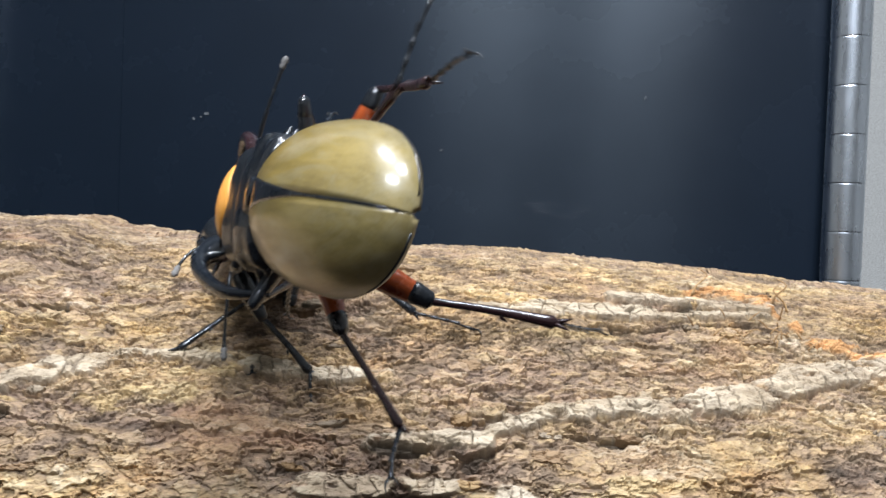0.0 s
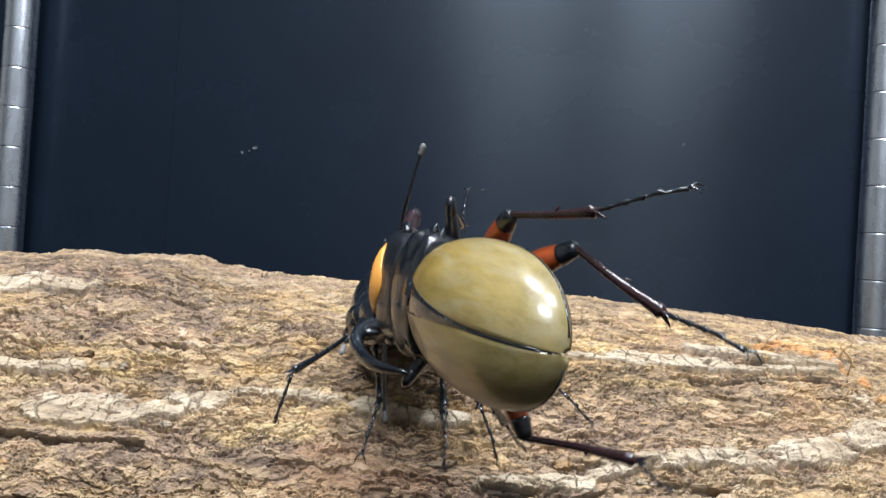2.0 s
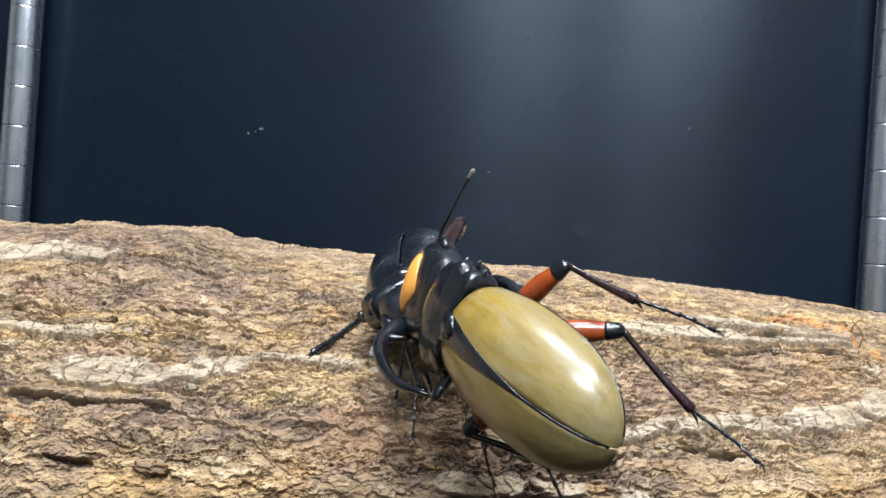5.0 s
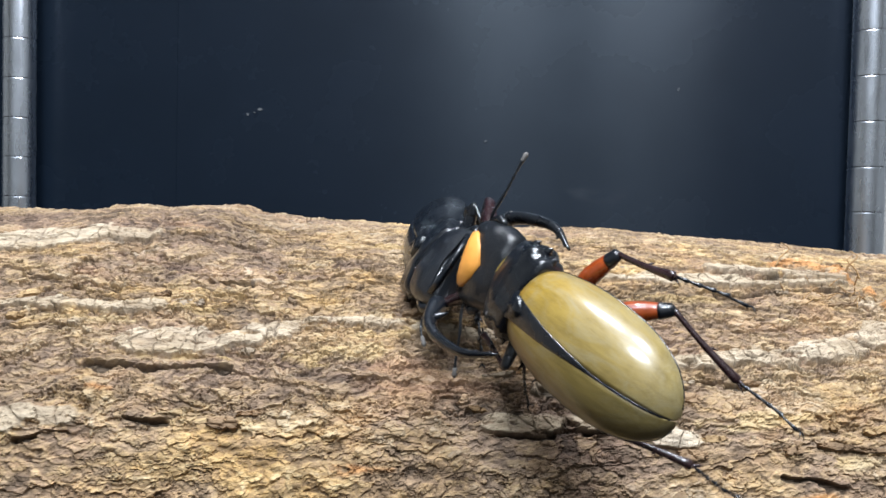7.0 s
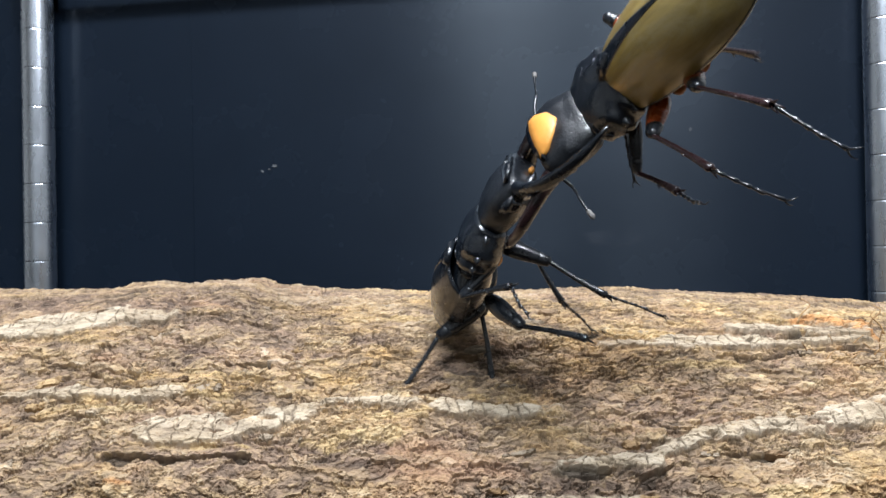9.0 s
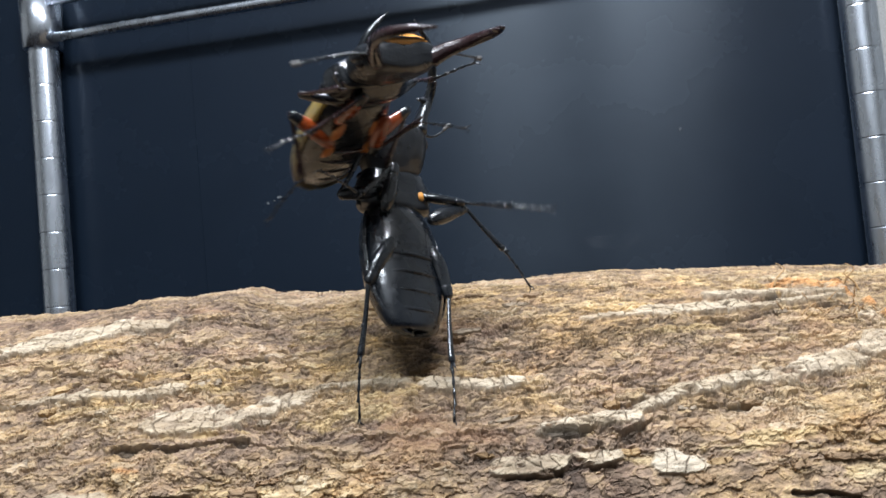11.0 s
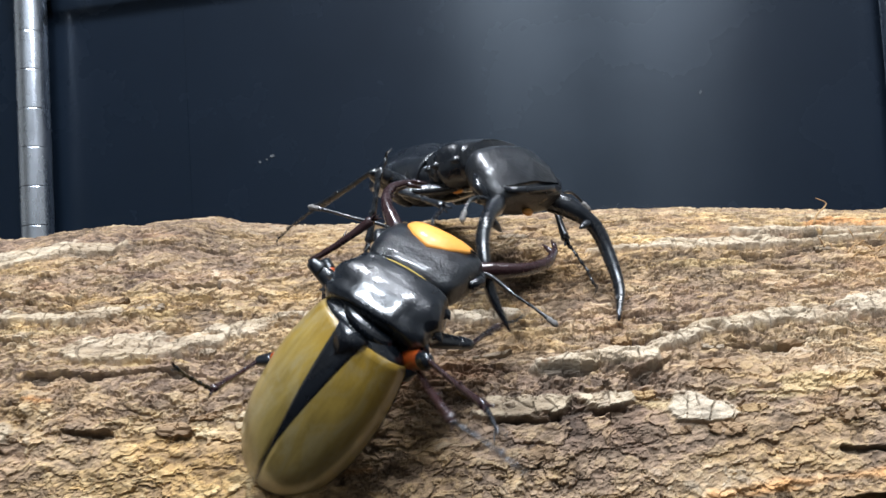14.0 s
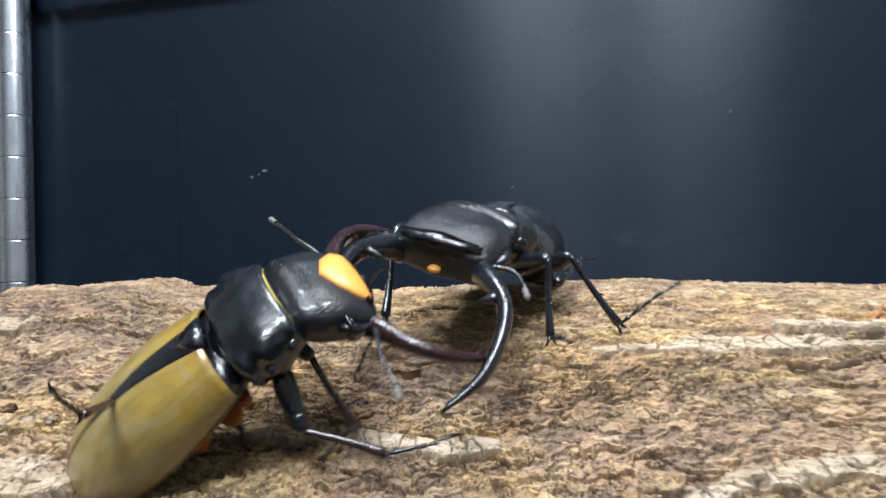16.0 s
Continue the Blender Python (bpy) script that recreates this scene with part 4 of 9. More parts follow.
    loft(bm, [[(x * unit, y * unit, z * unit) for x, y, z in ring] for ring in ([(-8.8, 12.6, 3.9), (-5, 13.9, 4.4), (0, 14.2, 4.5), (5, 13.9, 4.4), (8.8, 12.6, 3.9), (0, 12.4, 5.0)], [(-8.6, 13.8, 3.3), (-5, 15.2, 3.7), (0, 15.6, 3.8), (5, 15.2, 3.7), (8.6, 13.8, 3.3), (0, 13.2, 4.4)])])
    part("brow_ridge", bm, BLACK, head)
    for sx in (-1, 1):
        bm = bmesh.new()
        bmesh.ops.create_uvsphere(bm, u_segments=16, v_segments=10, radius=1, matrix=Matrix.LocRotScale((sx * 10.3 * unit, 9.6 * unit, -0.8 * unit), None, (1.7 * unit, 2.1 * unit, 1.9 * unit)))
        part("eye", bm, EYE_MAT, head, "small glossy dark eye")
        bm = bmesh.new()
        tube(bm, [(sx * 10.6 * unit, 6.4 * unit, 0.9 * unit), (sx * 11.8 * unit, 9.2 * unit, 0.6 * unit), (sx * 11.0 * unit, 12.4 * unit, 0.3 * unit)], [0.8 * unit, 1.3 * unit, 0.7 * unit], 8)
        part("cheek_ridge", bm, BLACK, head)
        # antenna: a long stalk and a bent whip with a club
        path = [(sx * 9.6, 13.2, 0.2), (sx * 13.5, 12.2, 0.9), (sx * 18.5, 10.4, 0.8), (sx * 24, 9.8, 0.2), (sx * 29, 9.0, -0.5)]
        if not yellow:
            path = [(sx * 9.6, 13.2, 0.2), (sx * 12, 12.6, 0.6), (sx * 15, 12.4, 0.4), (sx * 17.5, 14, -0.5), (sx * 19.5, 16.5, -1.6)]
        ant = part("antenna", antenna_mesh(unit, path), BLACK, head, "thin dark antenna with a grey club")
        bm = bmesh.new()
        a, b = Vector(path[-1]) * unit, (Vector(path[-1]) - Vector(path[-2])).normalized() * unit
        tube(bm, [a - 2.6 * b, a - 1.8 * b, a - 1.2 * b, a - 0.5 * b, a + 0.3 * b], [0.35 * unit, 0.62 * unit, 0.5 * unit, 0.7 * unit, 0.3 * unit], 8)
        part("antenna_club", bm, CLUB, head)
    if yellow:
        bm = bmesh.new()
        outline = [(-7.6, 14.1), (-3.8, 14.75), (0, 14.95), (3.8, 14.75), (7.8, 14.0), (6.9, 11.4), (4.0, 8.2), (0, 6.5), (-4.0, 8.2), (-6.9, 11.4)]

        def skin(x, y):
            hw = 10.9
            drop = 4.95 - 0.055 * max(0, y - 9) ** 2
            return drop * max(0.05, 1 - abs(x / hw) ** 2.7) ** (1 / 2.7)

        n = len(outline)
        mid = bm.verts.new((0, 11.9 * unit, (skin(0, 11.9) + 1.6) * unit))
        rings = []
        for r in (0.2, 0.4, 0.6, 0.8, 0.93, 1.0):
            rings.append([bm.verts.new((x * r * unit, (11.9 + (y - 11.9) * r) * unit, (skin(x * r, 11.9 + (y - 11.9) * r) + 1.6 - 1.25 * r ** 3) * unit)) for x, y in outline])
        rings.append([bm.verts.new((x * unit, y * unit, (skin(x, y) - 0.8) * unit)) for x, y in outline])
        for k in range(n):
            q = (k + 1) % n
            bm.faces.new((mid, rings[0][k], rings[0][q]))
            for a, c in zip(rings, rings[1:]):
                bm.faces.new((a[k], c[k], c[q], a[q]))
        bm.faces.new(rings[-1])
        part("head_patch", bm, ORANGE, head, "bright orange triangular patch")
        path = [(0, 0, 0), (2.6, 3.5, 1.2), (5.8, 9, 2.0), (6.4, 15, 2.0), (4.0, 20.5, 1.4), (0.6, 25.0, 0.6)]
        radii = [2.6, 2.2, 1.7, 1.5, 1.3, 1.0, 0.25]
        teeth = [(0.80, -4.0, 0.5, -0.2, 0.8), (0.92, -2.6, 1.6, -0.2, 0.6), (0.55, -2.0, 0.3, -0.2, 0.6)]
        jaw = RED_BLACK
    else:
        path = [(0, 0, 0), (2.4, 4.5, 1.4), (5.4, 10, 1.4), (5.8, 16, -0.2), (3.4, 25, -2.0), (-2.4, 32.0, -3.2)]
        radii = [2.9, 2.5, 1.9, 1.75, 1.6, 1.25, 0.35]
        teeth = [(0.36, -4.4, 1.2, -0.4, 1.3), (0.86, -2.2, 0.9, 0, 0.7), (0.93, -2.0, 1.2, 0, 0.5)]
        jaw = BLACK
        bm = bmesh.new()
        bmesh.ops.create_uvsphere(bm, u_segments=14, v_segments=8, radius=1, matrix=Matrix.LocRotScale((0, 15.6 * unit, -1.6 * unit), None, (1.4 * unit, 1.0 * unit, 0.7 * unit)))
        part("mouth_brush", bm, ORANGE, head, "orange mouth brush")
    for side, key in ((-1, "mandible_left"), (1, "mandible_right")):
        ob = part("mandible", mandible(side, path, radii, teeth, unit), jaw, head, "dark red-brown curved toothed mandible" if yellow else "long curved shiny black mandible")
        ob.location = (side * 8.5 * unit, 13 * unit, -1 * unit)
        moving[key] = ob

    # legs: thigh, shin and foot
    for row in ("front", "middle", "hind"):
        for side, word in ((-1, "left"), (1, "right")):
            f, s, c = LEG_SIZES[row]
            red = yellow and row != "front"
            leg = part("leg", femur_mesh(f, 2.3 if row != "front" else 2.0, unit), RED_FEMUR if red else BLACK, rig, "orange-red thigh" if red else "black thigh")
            knee = bmesh.new()
            tube(knee, [(0, y * f * unit, 0.1 * unit) for y in (0.76, 0.80, 0.86, 0.92, 0.98, 1.03)], [v * unit * (1.0 if row != "front" else 0.88) for v in (1.80, 1.92, 1.76, 1.62, 1.5, 0.5)], 12, 0.75)
            part("knee", knee, BLACK, leg)
            shin = part("shin", tibia_mesh(s, unit), RED_BLACK if yellow else BLACK, leg, "thin dark spined shin")
            foot = part("foot", tarsus_mesh(c, unit), BLACK, leg, "beaded foot with two hooked claws")
            moving["leg_%s_%s" % (row, word)], moving["shin_%s_%s" % (row, word)], moving["foot_%s_%s" % (row, word)] = leg, shin, foot
    return moving


YELLOW_BEETLE = beetle("yellow")
BLACK_BEETLE = beetle("black")


# ---- movement ----
def follow(thing, rows):
    walk(thing, [(t, pose(*p)) for t, *p in rows])


def motions():
    follow(YELLOW_BEETLE["body"], [(0, -0.0222, 0.1122, 0.0734, 13.6, -79.7, 16.8), (0.5, -0.0208, 0.1109, 0.0794, 1.2, -76.5, 26.2), (1, -0.0229, 0.1107, 0.0793, 2.4, -79.1, 24.3), (1.5, -0.0225, 0.1126, 0.0746, 14.4, -79.8, 11.8), (2, -0.0217, 0.1123, 0.0686, 66.8, -83.4, -43.6), (2.5, -0.0214, 0.1132, 0.0650, 63.9, -77.3, -37.7), (3, -0.0208, 0.1048, 0.0627, 52.2, -78.4, -29.7), (3.5, -0.0210, 0.1126, 0.0610, 56.5, -73.9, -29.2), (4, -0.0212, 0.1211, 0.0584, 69.6, -70.2, -36.0), (4.5, -0.0208, 0.1249, 0.0571, 73.9, -70.2, -37.6), (7, -0.0159, 0.1252, 0.0511, 74.3, -65.1, -36.5), (7.5, -0.0121, 0.1248, 0.0502, 68.2, -65.9, -32.7), (8, -0.0090, 0.1169, 0.0801, 9.2, -76.3, 12.7), (8.5, -0.0021, 0.1272, 0.0986, -22.9, -56.9, 42.3), (9, 0.0001, 0.1266, 0.1123, -69.3, -69.3, 92.0), (9.2, -0.0030, 0.1266, 0.1157, -29.9, -46.5, 46.1), (9.7, -0.0048, 0.1345, 0.1312, -51.5, -20.6, 86.4), (10.25, -0.0146, 0.1467, 0.1367, -50.2, 14.2, 115.6), (10.8, -0.0365, 0.1539, 0.1194, 7.8, 24.9, -166.4), (11.3, -0.0571, 0.1321, 0.1090, 36.1, -18.5, -112.8), (11.5, -0.0576, 0.1257, 0.1079, 18.7, -9.2, -85.2), (11.6, -0.0501, 0.1219, 0.0780, 68.7, 25.4, -45.9), (11.7, -0.0426, 0.1181, 0.0482, 130.1, 10.5, 6.4), (12, -0.0404, 0.1102, 0.0333, 127.7, 22.0, 2.8), (12.5, -0.0471, 0.1087, 0.0319, 125.6, 30.8, -10.2), (12.7, -0.0481, 0.1124, 0.0351, 121.0, 43.0, -6.1), (13, -0.0396, 0.1142, 0.0359, 119.7, 40.1, -0.9), (13.5, -0.0387, 0.1127, 0.0315, 121.3, 24.9, 3.2), (14, -0.0400, 0.1209, 0.0417, 101.0, 42.5, -14.3), (14.5, -0.0418, 0.1570, 0.0505, 42.0, 21.7, -4.7), (15, -0.0393, 0.1669, 0.0624, 49.2, 5.0, -21.4), (15.5, -0.0417, 0.1535, 0.0599, 68.2, 5.6, -35.2), (16, -0.0549, 0.1491, 0.0594, 58.1, 43.8, -57.4)])
    follow(YELLOW_BEETLE["prothorax"], [(0, 0.0000, 0.0000, 0.0000, 1.1, -0.0, 3.0), (0.5, 0.0000, 0.0000, 0.0000, 0.4, -0.0, 5.1), (1, 0.0000, 0.0000, 0.0000, -1.1, -0.0, 4.0), (1.5, 0.0000, 0.0000, 0.0000, -0.6, -0.0, 2.9), (2, 0.0000, 0.0000, 0.0000, 2.0, -0.0, 3.2), (2.5, 0.0000, 0.0000, 0.0000, -0.8, -0.0, 4.9), (3, 0.0000, 0.0000, 0.0000, 2.6, 0.0, 0.9), (3.5, 0.0000, 0.0000, 0.0000, -0.4, 0.0, 2.7), (4, 0.0000, 0.0000, 0.0000, -5.2, 0.0, 4.4), (4.5, 0.0000, 0.0000, 0.0000, -6.9, -0.0, 2.8), (7, 0.0000, 0.0000, 0.0000, -12.2, -0.0, -10.4), (7.5, 0.0000, 0.0000, 0.0000, -6.2, -0.0, -8.4), (8, 0.0000, 0.0000, 0.0000, 6.9, -0.0, 2.6), (8.5, 0.0000, 0.0000, 0.0000, 13.5, 0.0, 13.9), (9, 0.0000, 0.0000, 0.0000, 12.0, 0.0, 24.0), (9.2, 0.0000, 0.0000, 0.0000, 12.0, -0.0, 25.7), (9.7, 0.0000, 0.0000, 0.0000, 5.0, -0.0, 18.0), (10.25, 0.0000, 0.0000, 0.0000, -2.6, -0.0, 9.7), (10.8, 0.0000, 0.0000, 0.0000, -10.2, -0.0, 1.4), (11.3, 0.0000, 0.0000, 0.0000, -17.2, 0.0, -6.3), (11.5, 0.0000, 0.0000, 0.0000, -16.5, -0.0, -4.3), (11.6, 0.0000, 0.0000, 0.0000, -19.6, 0.0, -2.7), (11.7, 0.0000, 0.0000, 0.0000, -22.7, 0.0, -1.2), (12, 0.0000, 0.0000, 0.0000, -45.8, 0.0, -5.3), (12.5, 0.0000, 0.0000, 0.0000, -46.9, -0.0, -4.0), (12.7, 0.0000, 0.0000, 0.0000, -63.1, 0.0, -0.3), (13, 0.0000, 0.0000, 0.0000, -60.1, -0.0, -3.6), (13.5, 0.0000, 0.0000, 0.0000, -61.9, 0.0, -4.0), (14, 0.0000, 0.0000, 0.0000, -50.0, -0.0, 12.0), (14.5, 0.0000, 0.0000, 0.0000, 27.7, 0.0, -6.7), (15, 0.0000, 0.0000, 0.0000, 19.8, -0.0, -18.1), (15.5, 0.0000, 0.0000, 0.0000, 1.0, 0.0, 1.3), (16, 0.0000, 0.0000, 0.0000, -14.1, 0.0, 8.1)])
    follow(YELLOW_BEETLE["head"], [(0, -0.0006, 0.0107, 0.0002, -7.4, 0.0, 2.4), (0.5, -0.0010, 0.0107, 0.0001, -8.6, -0.0, 5.7), (1, -0.0007, 0.0107, -0.0002, -10.5, -0.0, 3.9), (1.5, -0.0005, 0.0107, -0.0001, -8.9, -0.0, 1.7), (2, -0.0006, 0.0107, 0.0004, -4.8, 0.1, 1.1), (2.5, -0.0009, 0.0107, -0.0001, -8.6, -0.0, 4.0), (3, -0.0002, 0.0107, 0.0005, -3.6, 0.1, -1.3), (3.5, -0.0005, 0.0107, -0.0001, -7.9, -0.0, 2.6), (4, -0.0008, 0.0107, -0.0010, -14.7, 0.1, 6.0), (4.5, -0.0005, 0.0107, -0.0013, -16.7, 0.2, 4.4), (7, 0.0019, 0.0103, -0.0023, -2.5, 4.7, 11.8), (7.5, 0.0016, 0.0106, -0.0012, 1.5, 1.7, 7.7), (8, -0.0005, 0.0107, 0.0013, 11.2, -1.2, 12.2), (8.5, -0.0025, 0.0101, 0.0025, 14.1, -2.4, 24.1), (9, -0.0043, 0.0096, 0.0022, 30.7, 3.1, 25.5), (9.2, -0.0046, 0.0095, 0.0022, 3.8, -5.4, 41.9), (9.7, -0.0033, 0.0102, 0.0009, -3.3, -0.9, 27.8), (10.25, -0.0018, 0.0106, -0.0005, -13.7, 0.4, 17.9), (10.8, -0.0003, 0.0106, -0.0019, -24.1, 1.2, 7.9), (11.3, 0.0011, 0.0102, -0.0032, -33.7, 1.5, -1.3), (11.5, 0.0008, 0.0103, -0.0031, -30.0, 1.4, 0.5), (11.6, 0.0005, 0.0101, -0.0036, -31.8, 1.3, 1.0), (11.7, 0.0002, 0.0099, -0.0041, -33.5, 1.1, 1.4), (12, 0.0007, 0.0075, -0.0077, -57.2, -4.3, -9.5), (12.5, 0.0005, 0.0073, -0.0078, -14.1, -4.7, -8.4), (12.7, 0.0000, 0.0049, -0.0096, -57.0, -0.4, -0.5), (13, 0.0003, 0.0054, -0.0093, -70.0, 2.9, -1.9), (13.5, 0.0004, 0.0050, -0.0095, -91.7, 2.4, -2.7), (14, -0.0014, 0.0068, -0.0082, -70.6, 2.5, 14.0), (14.5, 0.0011, 0.0095, 0.0050, 17.5, 1.8, -10.1), (15, 0.0031, 0.0096, 0.0036, -0.1, 1.1, -21.1), (15.5, -0.0003, 0.0107, 0.0002, -36.7, 0.1, -3.6), (16, -0.0015, 0.0103, -0.0026, -58.4, 0.6, 10.6)])
    follow(YELLOW_BEETLE["mandible_left"], [(0, -0.0073, 0.0112, -0.0009, 0.0, -0.0, 0.0), (0.5, -0.0073, 0.0112, -0.0009, 0.0, -0.0, 0.0), (1, -0.0073, 0.0112, -0.0009, 0.0, -0.0, 0.0), (1.5, -0.0073, 0.0112, -0.0009, 0.0, -0.0, 0.0), (2, -0.0073, 0.0112, -0.0009, 0.0, -0.0, 0.0), (2.5, -0.0073, 0.0112, -0.0009, 0.0, -0.0, 0.0), (3, -0.0073, 0.0112, -0.0009, 0.0, -0.0, 0.0), (3.5, -0.0073, 0.0112, -0.0009, 0.0, -0.0, 0.0), (4, -0.0073, 0.0112, -0.0009, 0.0, -0.0, 0.0), (4.5, -0.0073, 0.0112, -0.0009, 0.0, -0.0, 0.0), (7, -0.0073, 0.0112, -0.0009, 0.0, -0.0, 0.0), (7.5, -0.0073, 0.0112, -0.0009, 0.0, -0.0, 0.0), (8, -0.0073, 0.0112, -0.0009, 0.0, -0.0, 0.0), (8.5, -0.0073, 0.0112, -0.0009, 0.0, -0.0, 0.0), (9, -0.0073, 0.0112, -0.0009, -25.7, 11.4, -3.7), (9.2, -0.0073, 0.0112, -0.0009, -14.2, -13.5, -1.8), (9.7, -0.0073, 0.0112, -0.0009, 0.0, -0.0, 2.0), (10.25, -0.0073, 0.0112, -0.0009, 0.0, -0.0, 4.1), (10.8, -0.0073, 0.0112, -0.0009, 0.0, -0.0, 6.1), (11.3, -0.0073, 0.0112, -0.0009, 0.0, -0.0, 8.0), (11.5, -0.0073, 0.0112, -0.0009, 0.0, -0.0, 5.9), (11.6, -0.0073, 0.0112, -0.0009, 0.0, -0.0, 5.6), (11.7, -0.0073, 0.0112, -0.0009, 0.0, -0.0, 5.2), (12, -0.0073, 0.0112, -0.0009, 0.0, -0.0, 4.4), (12.5, -0.0073, 0.0112, -0.0009, 20.6, 38.0, 2.7), (12.7, -0.0073, 0.0112, -0.0009, 0.0, -0.0, 4.6), (13, -0.0073, 0.0112, -0.0009, 0.0, -0.0, 12.8), (13.5, -0.0073, 0.0112, -0.0009, 0.0, -0.0, 19.4), (14, -0.0073, 0.0112, -0.0009, 0.0, -0.0, 16.5), (14.5, -0.0073, 0.0112, -0.0009, 0.0, -0.0, 11.7), (15, -0.0073, 0.0112, -0.0009, 0.0, -0.0, -15.5), (15.5, -0.0073, 0.0112, -0.0009, 0.0, -0.0, -9.2), (16, -0.0073, 0.0112, -0.0009, 0.0, -0.0, 20.1)])
    follow(YELLOW_BEETLE["mandible_right"], [(0, 0.0073, 0.0112, -0.0009, 0.0, -0.0, 0.0), (0.5, 0.0073, 0.0112, -0.0009, 0.0, -0.0, 0.0), (1, 0.0073, 0.0112, -0.0009, 0.0, -0.0, 0.0), (1.5, 0.0073, 0.0112, -0.0009, 0.0, -0.0, 0.0), (2, 0.0073, 0.0112, -0.0009, -19.7, 20.9, -3.8), (2.5, 0.0073, 0.0112, -0.0009, -20.5, 24.9, -6.6), (3, 0.0073, 0.0112, -0.0009, -18.8, 20.0, -1.8), (3.5, 0.0073, 0.0112, -0.0009, -21.0, 14.6, -6.2), (4, 0.0073, 0.0112, -0.0009, -23.7, 15.7, -9.7), (4.5, 0.0073, 0.0112, -0.0009, -29.0, 19.4, -12.4), (7, 0.0073, 0.0112, -0.0009, -34.4, 4.8, -3.2), (7.5, 0.0073, 0.0112, -0.0009, -34.6, 4.4, -1.8), (8, 0.0073, 0.0112, -0.0009, 0.0, -0.0, 0.0), (8.5, 0.0073, 0.0112, -0.0009, 0.0, -0.0, 0.0), (9, 0.0073, 0.0112, -0.0009, -37.6, 25.5, -16.2), (9.2, 0.0073, 0.0112, -0.0009, -11.1, -12.7, -26.7), (9.7, 0.0073, 0.0112, -0.0009, 0.0, -0.0, 0.4), (10.25, 0.0073, 0.0112, -0.0009, 0.0, -0.0, 0.8), (10.8, 0.0073, 0.0112, -0.0009, 0.0, -0.0, 1.3), (11.3, 0.0073, 0.0112, -0.0009, 0.0, -0.0, 1.7), (11.5, 0.0073, 0.0112, -0.0009, 0.0, -0.0, 2.0), (11.6, 0.0073, 0.0112, -0.0009, 0.0, -0.0, 2.3), (11.7, 0.0073, 0.0112, -0.0009, 0.0, -0.0, 2.5), (12, 0.0073, 0.0112, -0.0009, 0.0, -0.0, -13.3), (12.5, 0.0073, 0.0112, -0.0009, 8.8, -41.2, -20.5), (12.7, 0.0073, 0.0112, -0.0009, 0.0, -0.0, -18.4), (13, 0.0073, 0.0112, -0.0009, 0.0, -0.0, -16.2), (13.5, 0.0073, 0.0112, -0.0009, 0.0, -0.0, -18.4), (14, 0.0073, 0.0112, -0.0009, 0.0, -0.0, -22.0), (14.5, 0.0073, 0.0112, -0.0009, 0.0, -0.0, -24.9), (15, 0.0073, 0.0112, -0.0009, 0.0, -0.0, -27.4), (15.5, 0.0073, 0.0112, -0.0009, 0.0, -0.0, -34.7), (16, 0.0073, 0.0112, -0.0009, 0.0, -0.0, -36.4)])
    follow(YELLOW_BEETLE["leg_front_left"], [(0, -0.0058, 0.0045, -0.0042, 43.7, -49.8, 61.2), (0.5, -0.0060, 0.0042, -0.0043, 43.2, -50.5, 60.7), (1, -0.0059, 0.0042, -0.0044, 43.4, -51.1, 60.9), (1.5, -0.0058, 0.0044, -0.0043, 43.6, -50.6, 61.2), (2, -0.0059, 0.0046, -0.0041, 47.9, -41.7, 55.3), (2.5, -0.0060, 0.0042, -0.0044, 44.8, -48.7, 58.6), (3, -0.0057, 0.0048, -0.0041, 43.5, -49.5, 62.5), (3.5, -0.0058, 0.0044, -0.0043, 46.6, -45.8, 57.4), (4, -0.0059, 0.0039, -0.0047, 47.1, -48.4, 61.9), (4.5, -0.0058, 0.0039, -0.0048, 57.0, -51.3, 54.4), (7, -0.0048, 0.0047, -0.0052, 72.3, -66.2, 40.7), (7.5, -0.0049, 0.0050, -0.0048, 71.1, -69.6, 42.2), (8, -0.0058, 0.0050, -0.0037, 42.1, -48.9, 63.6), (8.5, -0.0068, 0.0041, -0.0031, -108.6, 44.6, -25.0), (9, -0.0074, 0.0028, -0.0032, -85.8, 78.8, -18.9), (9.2, -0.0074, 0.0026, -0.0032, -11.7, -6.9, 99.1), (9.7, -0.0069, 0.0031, -0.0039, 15.4, -66.5, 86.4), (10.25, -0.0063, 0.0035, -0.0045, 39.8, -55.4, 62.3), (10.8, -0.0057, 0.0038, -0.0051, 48.7, -46.0, 53.8), (11.3, -0.0052, 0.0038, -0.0055, 44.1, -56.5, 61.3), (11.5, -0.0053, 0.0037, -0.0055, 43.3, -57.2, 61.7), (11.6, -0.0054, 0.0033, -0.0056, 50.0, -46.1, 51.6), (11.7, -0.0055, 0.0028, -0.0058, 38.4, -33.5, 68.4), (12, -0.0055, 0.0007, -0.0064, -24.0, 6.5, 78.1), (12.5, -0.0056, 0.0005, -0.0064, -50.7, 42.3, 88.2), (12.7, -0.0056, -0.0017, -0.0062, -60.3, 33.5, 88.0), (13, -0.0057, -0.0010, -0.0062, 81.7, -46.9, -18.5), (13.5, -0.0057, -0.0012, -0.0062, -50.1, -78.1, 139.1), (14, -0.0054, -0.0014, -0.0064, 20.1, -72.4, 66.3), (14.5, -0.0048, 0.0068, -0.0016, -66.2, -65.3, -161.7), (15, -0.0035, 0.0073, -0.0024, -34.5, -71.4, 172.5), (15.5, -0.0057, 0.0047, -0.0042, -19.0, -65.0, -172.1), (16, -0.0060, 0.0027, -0.0053, -109.0, -40.0, 44.1)])
